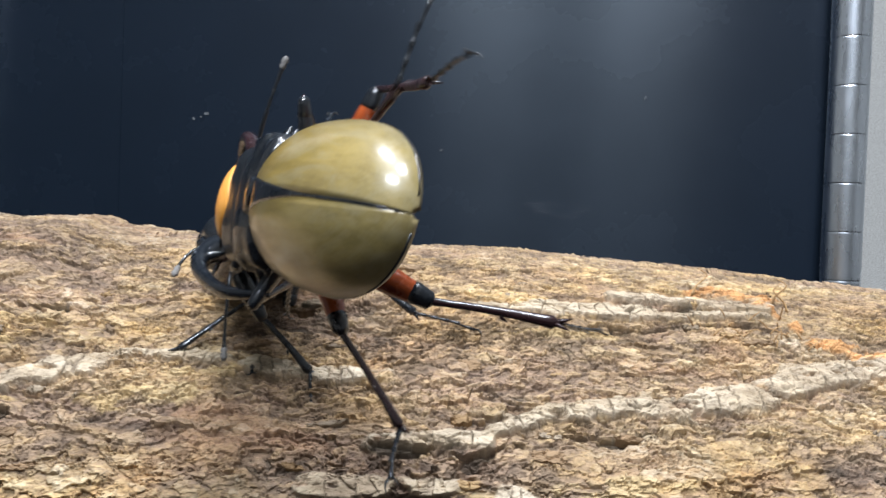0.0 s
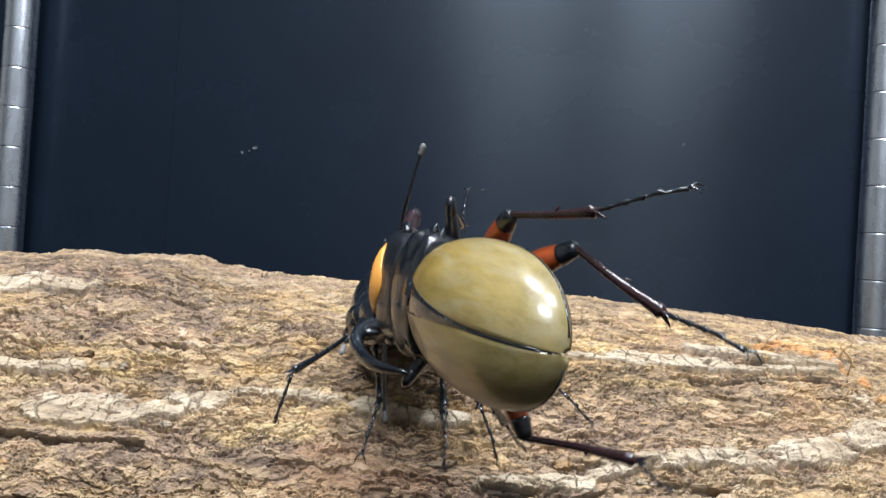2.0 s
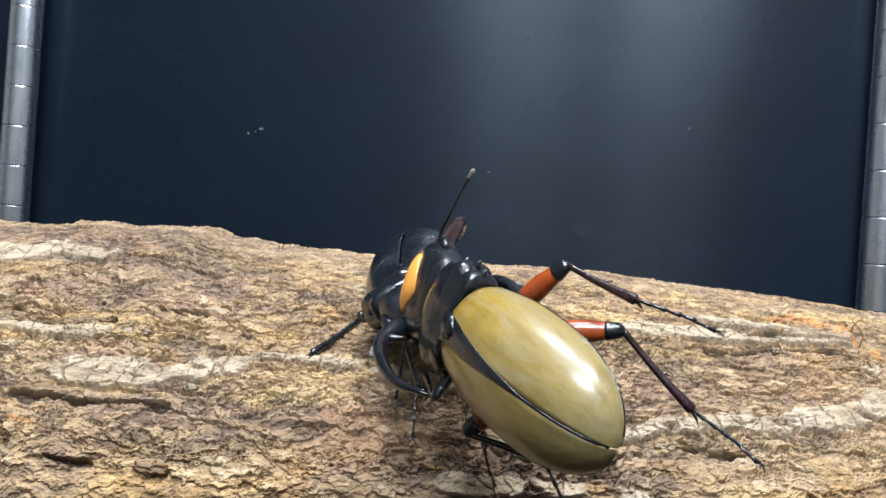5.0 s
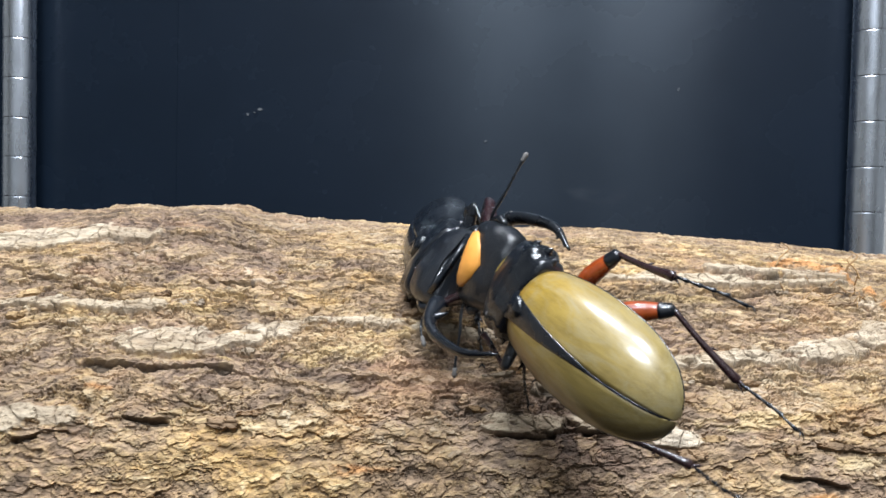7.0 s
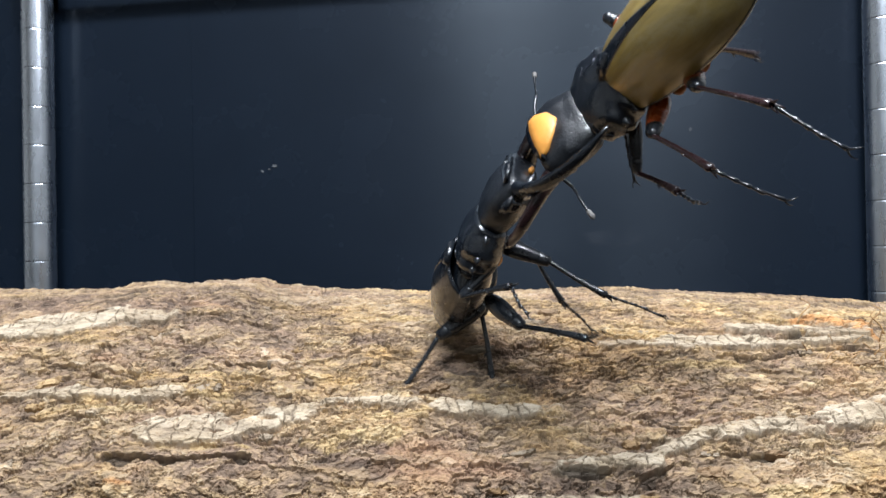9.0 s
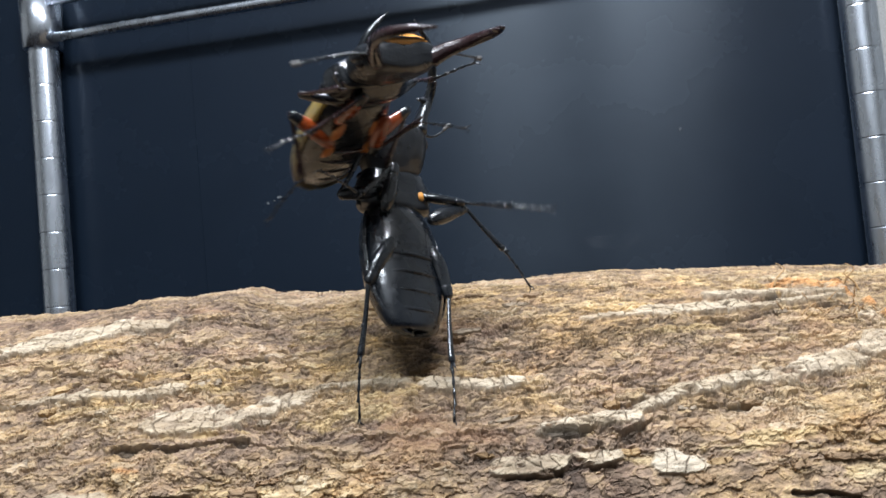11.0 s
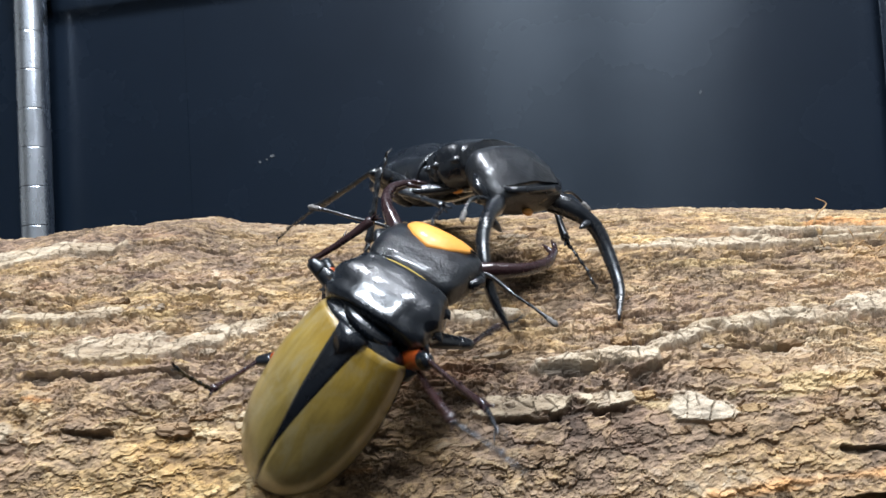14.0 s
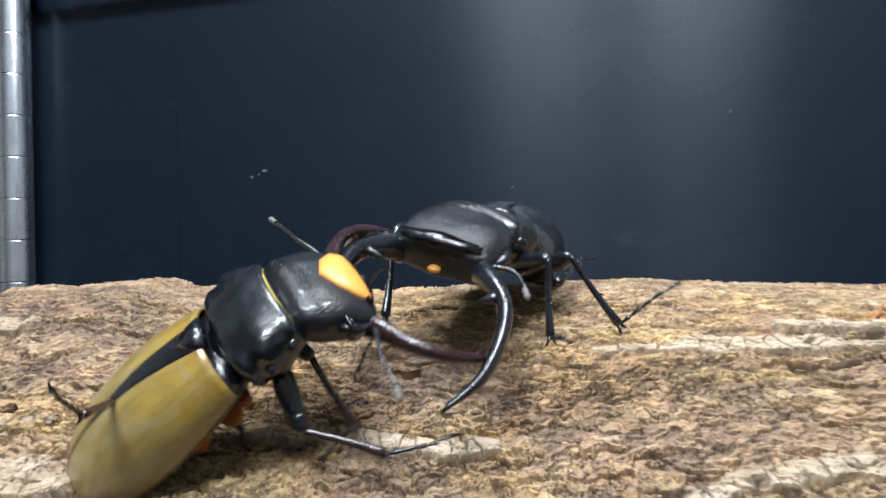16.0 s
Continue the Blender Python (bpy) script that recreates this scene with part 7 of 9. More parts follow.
    follow(YELLOW_BEETLE["foot_hind_right"], [(0, 0.0000, 0.0005, -0.0111, -87.9, 1.2, -29.6), (0.5, 0.0000, 0.0268, -0.0078, -10.9, -2.1, -10.6), (1, 0.0000, 0.0277, -0.0059, -11.9, -0.0, -0.0), (1.5, -0.0000, 0.0163, -0.0159, -44.4, -5.0, 4.9), (2, 0.0000, 0.0233, -0.0122, -31.8, -7.2, -11.4), (2.5, 0.0000, 0.0235, -0.0121, -36.7, 12.0, 15.6), (3, 0.0000, 0.0251, -0.0103, -17.0, -6.3, -19.8), (3.5, -0.0000, 0.0254, -0.0100, -15.0, -7.6, -26.4), (4, 0.0000, 0.0220, -0.0133, -26.2, -22.6, -38.0), (4.5, 0.0000, 0.0223, -0.0131, -36.5, -26.0, -30.6), (7, 0.0000, 0.0220, -0.0133, -40.4, -20.9, -22.8), (7.5, 0.0000, 0.0238, -0.0118, -44.2, -17.1, -16.9), (8, 0.0000, 0.0228, -0.0126, -29.2, -7.5, 4.1), (8.5, 0.0000, 0.0106, -0.0162, -56.8, -0.0, -0.0), (9, -0.0000, 0.0273, -0.0068, -5.7, -2.6, -24.5), (9.2, 0.0000, 0.0002, -0.0108, -89.1, 0.1, -8.3), (9.7, 0.0000, 0.0002, -0.0108, -89.1, 0.1, -8.3), (10.25, -0.0000, 0.0002, -0.0108, -89.1, 0.1, -8.5), (10.8, -0.0000, 0.0002, -0.0108, -89.1, 0.0, 0.0), (11.3, -0.0000, 0.0002, -0.0108, -89.1, 0.0, 0.0), (11.5, 0.0000, 0.0278, -0.0056, -11.4, -0.0, -0.0), (11.6, 0.0000, 0.0033, -0.0135, -76.5, 2.1, -8.7), (11.7, 0.0000, 0.0123, -0.0163, -89.5, 9.0, -5.5), (12, 0.0000, -0.0015, 0.0085, 18.4, -13.6, -142.1), (12.5, -0.0000, 0.0004, -0.0110, -137.9, 21.3, -43.1), (12.7, -0.0000, 0.0021, -0.0127, -138.8, 37.7, -67.7), (13, -0.0000, 0.0009, -0.0116, -146.6, 27.6, -45.2), (13.5, -0.0000, 0.0010, -0.0117, -147.8, 36.1, -72.0), (14, 0.0000, 0.0226, -0.0129, -39.7, 13.9, 16.1), (14.5, -0.0000, 0.0217, -0.0135, -41.3, 2.8, 3.2), (15, 0.0000, 0.0061, -0.0151, -130.8, 16.0, -13.4), (15.5, 0.0000, 0.0055, -0.0148, -167.7, 15.2, -50.3), (16, 0.0000, 0.0023, -0.0128, -126.3, 9.9, -7.2)])
    follow(BLACK_BEETLE["body"], [(0, -0.0386, 0.1645, 0.0666, -5.1, 26.0, -172.3), (0.5, -0.0365, 0.1693, 0.0706, -1.1, 24.2, -173.3), (1, -0.0360, 0.1692, 0.0706, -0.9, 28.6, -173.7), (1.5, -0.0345, 0.1615, 0.0664, -2.7, 25.2, -175.8), (2, -0.0316, 0.1666, 0.0609, -15.2, 20.1, 178.9), (2.5, -0.0332, 0.1675, 0.0601, -18.0, 10.7, 178.5), (3, -0.0330, 0.1679, 0.0595, -21.7, 14.1, 176.7), (3.5, -0.0334, 0.1675, 0.0589, -22.7, 12.4, 176.8), (4, -0.0335, 0.1662, 0.0574, -23.9, 12.5, 176.5), (4.5, -0.0333, 0.1674, 0.0582, -23.7, 14.4, 175.0), (7, -0.0342, 0.1721, 0.0583, -28.2, 52.5, 156.8), (7.5, -0.0344, 0.1704, 0.0586, -24.0, 53.0, 161.4), (8, -0.0337, 0.1667, 0.0685, -2.1, 63.1, -171.2), (8.5, -0.0320, 0.1604, 0.0711, 25.2, 63.8, -146.0), (9, -0.0293, 0.1598, 0.0765, 56.0, 62.1, -119.6), (9.2, -0.0316, 0.1583, 0.0775, 67.5, 60.7, -107.5), (9.9, -0.0358, 0.1636, 0.0803, 83.6, 29.9, -114.4), (10.6, -0.0402, 0.1689, 0.0832, 101.6, 1.0, -129.0), (11.3, -0.0444, 0.1742, 0.0860, 126.8, -20.2, -152.2), (11.5, -0.0399, 0.1763, 0.0818, 131.4, -24.4, -153.5), (11.7, -0.0438, 0.1785, 0.0735, 136.3, -31.1, -151.3), (11.85, -0.0328, 0.1766, 0.0728, 68.0, -26.9, -128.9), (12, -0.0217, 0.1748, 0.0721, 9.1, -7.5, -123.7), (12.5, -0.0222, 0.1678, 0.0670, 1.1, -9.8, -133.7), (12.7, -0.0245, 0.1711, 0.0688, -1.6, -7.8, -142.4), (13, -0.0211, 0.1680, 0.0663, 5.7, -0.3, -120.6), (13.5, -0.0247, 0.1650, 0.0678, 10.6, 21.6, -119.3), (14, -0.0250, 0.1686, 0.0726, -3.9, 2.5, -150.3), (14.5, -0.0161, 0.1765, 0.0831, -4.6, -22.5, -154.6), (15, -0.0091, 0.1898, 0.0851, 15.4, -29.4, 174.6), (15.5, -0.0128, 0.1857, 0.0794, 11.3, -19.5, 168.6), (16, -0.0134, 0.1890, 0.0754, -4.1, -18.3, 168.2)])
    follow(BLACK_BEETLE["prothorax"], [(0, 0.0000, 0.0000, 0.0000, 23.7, 0.0, 7.3), (0.5, 0.0000, 0.0000, 0.0000, 21.1, -0.0, 5.8), (1, 0.0000, 0.0000, 0.0000, 21.5, 0.0, 4.8), (1.5, 0.0000, 0.0000, 0.0000, 22.8, -0.0, 7.0), (2, 0.0000, 0.0000, 0.0000, 29.4, 0.0, 11.7), (2.5, 0.0000, 0.0000, 0.0000, 31.8, 0.0, 15.7), (3, 0.0000, 0.0000, 0.0000, 31.0, 0.0, 18.1), (3.5, 0.0000, 0.0000, 0.0000, 30.8, -0.0, 18.8), (4, 0.0000, 0.0000, 0.0000, 29.4, -0.0, 19.3), (4.5, 0.0000, 0.0000, 0.0000, 26.1, 0.0, 18.9), (7, 0.0000, 0.0000, 0.0000, 9.2, 0.0, 8.3), (7.5, 0.0000, 0.0000, 0.0000, 7.8, 0.0, 7.8), (8, 0.0000, 0.0000, 0.0000, 7.0, 0.0, 16.9), (8.5, 0.0000, 0.0000, 0.0000, 0.6, -0.0, 34.4), (9, 0.0000, 0.0000, 0.0000, -8.8, 0.0, 40.9), (9.2, 0.0000, 0.0000, 0.0000, -10.6, -0.0, 42.2), (9.9, 0.0000, 0.0000, 0.0000, -11.6, 0.0, 24.9), (10.6, 0.0000, 0.0000, 0.0000, -12.7, 0.0, 7.0), (11.3, 0.0000, 0.0000, 0.0000, -13.8, -0.0, -10.4), (11.5, 0.0000, 0.0000, 0.0000, -12.2, -0.0, -10.8), (11.7, 0.0000, 0.0000, 0.0000, -9.7, -0.0, -9.6), (11.85, 0.0000, 0.0000, 0.0000, -7.6, -0.0, -6.8), (12, 0.0000, 0.0000, 0.0000, -5.5, -0.0, -4.1), (12.5, 0.0000, 0.0000, 0.0000, -4.3, 0.0, 5.9), (12.7, 0.0000, 0.0000, 0.0000, -0.4, 0.0, 5.3), (13, 0.0000, 0.0000, 0.0000, 0.8, 0.0, 7.7), (13.5, 0.0000, 0.0000, 0.0000, -0.4, 0.0, 9.0), (14, 0.0000, 0.0000, 0.0000, 9.0, 0.0, 15.9), (14.5, 0.0000, 0.0000, 0.0000, 16.5, -0.0, 14.3), (15, 0.0000, 0.0000, 0.0000, 17.9, -0.0, -0.4), (15.5, 0.0000, 0.0000, 0.0000, 17.2, -0.0, -7.7), (16, 0.0000, 0.0000, 0.0000, 11.6, 0.0, -12.9)])
    follow(BLACK_BEETLE["head"], [(0, -0.0014, 0.0109, 0.0048, -8.4, -4.1, 16.8), (0.5, -0.0011, 0.0111, 0.0043, -10.8, -3.5, 14.8), (1, -0.0009, 0.0111, 0.0044, -8.6, -3.1, 12.6), (1.5, -0.0013, 0.0109, 0.0046, -7.9, -3.9, 16.3), (2, -0.0021, 0.0102, 0.0059, 0.0, -6.5, 23.5), (2.5, -0.0028, 0.0098, 0.0063, -0.0, -8.1, 28.9), (3, -0.0032, 0.0097, 0.0062, 1.8, -7.7, 31.2), (3.5, -0.0033, 0.0097, 0.0061, 3.0, -7.8, 32.1), (4, -0.0034, 0.0098, 0.0059, 3.6, -7.4, 32.6), (4.5, -0.0035, 0.0102, 0.0053, 2.0, -6.6, 32.5), (7, -0.0017, 0.0117, 0.0019, -16.6, -2.7, 25.2), (7.5, -0.0016, 0.0117, 0.0016, -18.3, -1.9, 22.0), (8, -0.0035, 0.0114, 0.0015, -10.7, -0.6, 22.1), (8.5, -0.0068, 0.0099, 0.0001, -8.5, -0.0, 34.8), (9, -0.0077, 0.0089, -0.0018, -17.3, -0.7, 36.3), (9.2, -0.0079, 0.0087, -0.0022, -18.5, -0.9, 37.5), (9.9, -0.0049, 0.0106, -0.0024, -25.5, -1.2, 18.8), (10.6, -0.0014, 0.0116, -0.0026, -32.6, -1.7, -0.4), (11.3, 0.0021, 0.0114, -0.0029, -39.5, -2.1, -19.0), (11.5, 0.0022, 0.0115, -0.0025, -38.5, -2.0, -20.2), (11.7, 0.0020, 0.0116, -0.0020, -37.5, -1.8, -20.1), (11.85, 0.0014, 0.0118, -0.0016, -36.5, -1.5, -18.1), (12, 0.0008, 0.0119, -0.0011, -35.5, -1.1, -16.0), (12.5, -0.0012, 0.0119, -0.0009, -46.7, -0.6, -2.0), (12.7, -0.0011, 0.0119, -0.0001, -39.5, -0.1, -2.8), (13, -0.0016, 0.0119, 0.0002, -38.6, 0.1, -2.6), (13.5, -0.0019, 0.0118, -0.0001, -53.3, -0.1, 1.8), (14, -0.0032, 0.0114, 0.0019, -49.6, 0.8, 11.1), (14.5, -0.0028, 0.0111, 0.0034, -41.0, 0.5, 12.7), (15, 0.0001, 0.0114, 0.0037, -31.9, 0.5, -1.8), (15.5, 0.0015, 0.0113, 0.0035, -25.3, -0.4, -6.2), (16, 0.0026, 0.0114, 0.0024, -27.5, 1.5, -8.1)])
    follow(BLACK_BEETLE["mandible_left"], [(0, -0.0078, 0.0120, -0.0009, 0.0, -0.0, 0.0), (0.5, -0.0078, 0.0120, -0.0009, 0.0, -0.0, 0.0), (1, -0.0078, 0.0120, -0.0009, 0.0, -0.0, 0.0), (1.5, -0.0078, 0.0120, -0.0009, 0.0, -0.0, 0.0), (2, -0.0078, 0.0120, -0.0009, 9.0, 26.9, -8.7), (2.5, -0.0078, 0.0120, -0.0009, 8.0, 31.7, -12.0), (3, -0.0078, 0.0120, -0.0009, 7.7, 33.0, -12.7), (3.5, -0.0078, 0.0120, -0.0009, 7.4, 32.4, -12.8), (4, -0.0078, 0.0120, -0.0009, 8.6, 32.5, -11.3), (4.5, -0.0078, 0.0120, -0.0009, 9.1, 32.8, -10.8), (7, -0.0078, 0.0120, -0.0009, 5.4, 3.6, 11.9), (7.5, -0.0078, 0.0120, -0.0009, 0.0, -3.4, 13.3), (8, -0.0078, 0.0120, -0.0009, 0.0, -0.0, -25.9), (8.5, -0.0078, 0.0120, -0.0009, 0.0, -0.0, -35.1), (9, -0.0078, 0.0120, -0.0009, 0.0, -0.0, -33.2), (9.2, -0.0078, 0.0120, -0.0009, 0.0, -0.0, -31.8), (9.9, -0.0078, 0.0120, -0.0009, 0.0, -0.0, -22.9), (10.6, -0.0078, 0.0120, -0.0009, 0.0, -0.0, -13.7), (11.3, -0.0078, 0.0120, -0.0009, 0.0, -0.0, -4.8), (11.5, -0.0078, 0.0120, -0.0009, 0.0, -0.0, -5.6), (11.7, -0.0078, 0.0120, -0.0009, 0.0, -0.0, -7.4), (11.85, -0.0078, 0.0120, -0.0009, 0.0, -0.0, -1.8), (12, -0.0078, 0.0120, -0.0009, 5.2, 40.3, 4.5), (12.5, -0.0078, 0.0120, -0.0009, 11.6, 70.3, 16.0), (12.7, -0.0078, 0.0120, -0.0009, 0.0, -0.0, 12.3), (13, -0.0078, 0.0120, -0.0009, -30.2, 82.9, -58.5), (13.5, -0.0078, 0.0120, -0.0009, 0.0, -0.0, -8.9), (14, -0.0078, 0.0120, -0.0009, 0.0, -0.0, 2.0), (14.5, -0.0078, 0.0120, -0.0009, 0.0, -0.0, 4.5), (15, -0.0078, 0.0120, -0.0009, 0.0, -0.0, -0.3), (15.5, -0.0078, 0.0120, -0.0009, 0.0, -0.0, 3.3), (16, -0.0078, 0.0120, -0.0009, -6.7, 3.9, 18.2)])
    follow(BLACK_BEETLE["mandible_right"], [(0, 0.0078, 0.0120, -0.0009, 0.0, -0.0, -7.1), (0.5, 0.0078, 0.0120, -0.0009, 0.0, -0.0, -6.8), (1, 0.0078, 0.0120, -0.0009, 0.0, -0.0, -7.2), (1.5, 0.0078, 0.0120, -0.0009, 0.0, -0.0, -7.0), (2, 0.0078, 0.0120, -0.0009, 8.2, -4.9, -18.2), (2.5, 0.0078, 0.0120, -0.0009, 6.7, -0.5, -24.3), (3, 0.0078, 0.0120, -0.0009, 5.9, 0.9, -27.5), (3.5, 0.0078, 0.0120, -0.0009, 5.6, 1.3, -28.1), (4, 0.0078, 0.0120, -0.0009, 6.5, 0.3, -28.4), (4.5, 0.0078, 0.0120, -0.0009, 7.0, -0.5, -27.3), (7, 0.0078, 0.0120, -0.0009, 7.7, -21.4, -15.1), (7.5, 0.0078, 0.0120, -0.0009, 3.2, -26.9, -9.2), (8, 0.0078, 0.0120, -0.0009, 0.0, -0.0, -17.0), (8.5, 0.0078, 0.0120, -0.0009, 0.0, -0.0, -27.8), (9, 0.0078, 0.0120, -0.0009, 0.0, -0.0, -34.2), (9.2, 0.0078, 0.0120, -0.0009, 0.0, -0.0, -37.9), (9.9, 0.0078, 0.0120, -0.0009, 0.0, -0.0, -24.5), (10.6, 0.0078, 0.0120, -0.0009, 0.0, -0.0, -10.7), (11.3, 0.0078, 0.0120, -0.0009, 0.0, -0.0, 2.7), (11.5, 0.0078, 0.0120, -0.0009, 0.0, -0.0, 3.6), (11.7, 0.0078, 0.0120, -0.0009, 0.0, -0.0, 5.3), (11.85, 0.0078, 0.0120, -0.0009, 0.0, -0.0, -3.4), (12, 0.0078, 0.0120, -0.0009, 0.0, -0.0, -12.2), (12.5, 0.0078, 0.0120, -0.0009, 0.0, -0.0, -28.3), (12.7, 0.0078, 0.0120, -0.0009, 0.0, -0.0, -28.6), (13, 0.0078, 0.0120, -0.0009, -12.6, -0.4, -40.1), (13.5, 0.0078, 0.0120, -0.0009, 0.0, -0.0, -24.3), (14, 0.0078, 0.0120, -0.0009, -0.3, -17.6, -26.3), (14.5, 0.0078, 0.0120, -0.0009, -2.9, -35.6, -19.7), (15, 0.0078, 0.0120, -0.0009, 0.0, -0.0, -2.2), (15.5, 0.0078, 0.0120, -0.0009, 0.0, -0.0, 3.0), (16, 0.0078, 0.0120, -0.0009, 13.4, -6.4, 11.6)])
    follow(BLACK_BEETLE["leg_front_left"], [(0, -0.0068, 0.0057, -0.0022, 40.0, -40.3, 61.1), (0.5, -0.0066, 0.0057, -0.0025, 41.4, -40.1, 60.6), (1, -0.0065, 0.0059, -0.0024, 41.2, -40.2, 61.3), (1.5, -0.0067, 0.0057, -0.0023, 40.4, -40.4, 60.9), (2, -0.0072, 0.0053, -0.0015, -22.8, -33.8, 67.7), (2.5, -0.0076, 0.0049, -0.0012, 3.4, -36.0, 65.4), (3, -0.0078, 0.0045, -0.0013, 10.0, -38.9, 64.3), (3.5, -0.0078, 0.0044, -0.0014, 16.7, -39.7, 63.5), (4, -0.0078, 0.0043, -0.0015, 21.7, -40.7, 62.8), (4.5, -0.0078, 0.0043, -0.0019, 17.0, -40.8, 63.1), (7, -0.0067, 0.0048, -0.0037, 40.0, -49.9, 63.3), (7.5, -0.0067, 0.0048, -0.0039, 40.8, -49.8, 62.6), (8, -0.0073, 0.0036, -0.0039, 39.1, -51.1, 59.8), (8.5, -0.0078, 0.0008, -0.0045, 17.7, -66.8, 74.3), (9, -0.0073, -0.0007, -0.0053, -87.9, 31.1, 89.8), (9.2, -0.0072, -0.0010, -0.0054, -85.5, 42.1, 80.3), (9.9, -0.0071, 0.0011, -0.0055, -21.6, -75.1, 118.4), (10.6, -0.0064, 0.0032, -0.0056, 88.8, 79.8, -165.6), (11.3, -0.0052, 0.0048, -0.0057, -30.8, -2.5, 82.8), (11.5, -0.0051, 0.0050, -0.0056, -73.3, 39.5, 17.9), (11.7, -0.0052, 0.0051, -0.0054, -51.6, -12.7, 85.6), (11.85, -0.0054, 0.0051, -0.0052, 36.2, -67.1, 100.1), (12, -0.0056, 0.0050, -0.0051, 37.5, -62.3, 76.4), (12.5, -0.0064, 0.0041, -0.0050, 47.2, -53.0, 62.3), (12.7, -0.0064, 0.0045, -0.0046, 37.8, -49.8, 67.2), (13, -0.0066, 0.0043, -0.0045, 52.8, -54.5, 60.4), (13.5, -0.0067, 0.0040, -0.0046, 9.7, -29.7, 65.9), (14, -0.0073, 0.0039, -0.0037, -5.0, -29.9, 65.7), (14.5, -0.0073, 0.0045, -0.0030, -10.1, -25.2, 67.9), (15, -0.0059, 0.0063, -0.0028, 38.3, -47.4, 68.9), (15.5, -0.0051, 0.0069, -0.0029, 39.5, -46.3, 70.3), (16, -0.0045, 0.0071, -0.0035, 19.5, 4.6, 52.9)])
    follow(BLACK_BEETLE["shin_front_left"], [(0, -0.0000, 0.0120, 0.0000, -130.5, -0.0, -0.0), (0.5, 0.0000, 0.0120, 0.0000, -131.0, 0.0, 0.0), (1, 0.0000, 0.0120, 0.0000, -131.0, -0.0, -0.0), (1.5, 0.0000, 0.0120, 0.0000, -130.7, 0.0, 0.0), (2, -0.0000, 0.0120, 0.0000, -69.9, 0.0, 0.0), (2.5, -0.0000, 0.0120, -0.0000, -91.5, 0.0, 0.0), (3, 0.0000, 0.0120, -0.0000, -98.2, 0.0, 0.0), (3.5, 0.0000, 0.0120, -0.0000, -103.1, 0.0, 0.0), (4, 0.0000, 0.0120, 0.0000, -106.7, 0.0, 0.0), (4.5, 0.0000, 0.0120, -0.0000, -103.2, -0.0, -0.0), (7, -0.0000, 0.0120, -0.0000, -130.4, 0.0, 0.0), (7.5, -0.0000, 0.0120, 0.0000, -130.4, -0.0, -0.0), (8, 0.0000, 0.0120, -0.0000, -127.7, 0.0, 0.0), (8.5, 0.0000, 0.0120, 0.0000, -118.3, 0.0, 0.0), (9, -0.0000, 0.0120, 0.0000, -35.6, -0.0, -0.0), (9.2, 0.0000, 0.0120, 0.0000, -80.6, -0.0, -0.0), (9.9, 0.0000, 0.0120, 0.0000, -119.3, 0.0, 0.0), (10.6, -0.0000, 0.0120, -0.0000, -78.1, -0.0, -0.0), (11.3, 0.0000, 0.0120, 0.0000, -19.9, -0.0, -0.0), (11.5, 0.0000, 0.0120, 0.0000, -4.9, -0.0, 0.0), (11.7, 0.0000, 0.0120, 0.0000, -19.9, -0.0, -0.0), (11.85, 0.0000, 0.0120, -0.0000, -106.5, 0.0, 0.0), (12, -0.0000, 0.0120, -0.0000, -116.5, 0.0, 0.0), (12.5, 0.0000, 0.0120, -0.0000, -116.1, -0.0, -0.0), (12.7, 0.0000, 0.0120, 0.0000, -113.0, -0.0, -0.0), (13, 0.0000, 0.0120, 0.0000, -120.5, -0.0, -0.0), (13.5, 0.0000, 0.0120, 0.0000, -111.0, 0.0, 0.0), (14, 0.0000, 0.0120, 0.0000, -79.2, 0.0, 0.0), (14.5, 0.0000, 0.0120, -0.0000, -53.9, 0.0, 0.0), (15, 0.0000, 0.0120, 0.0000, -131.7, 0.0, 0.0), (15.5, 0.0000, 0.0120, -0.0000, -131.5, -0.0, 0.0), (16, 0.0000, 0.0120, 0.0000, -90.3, -0.0, 0.0)])
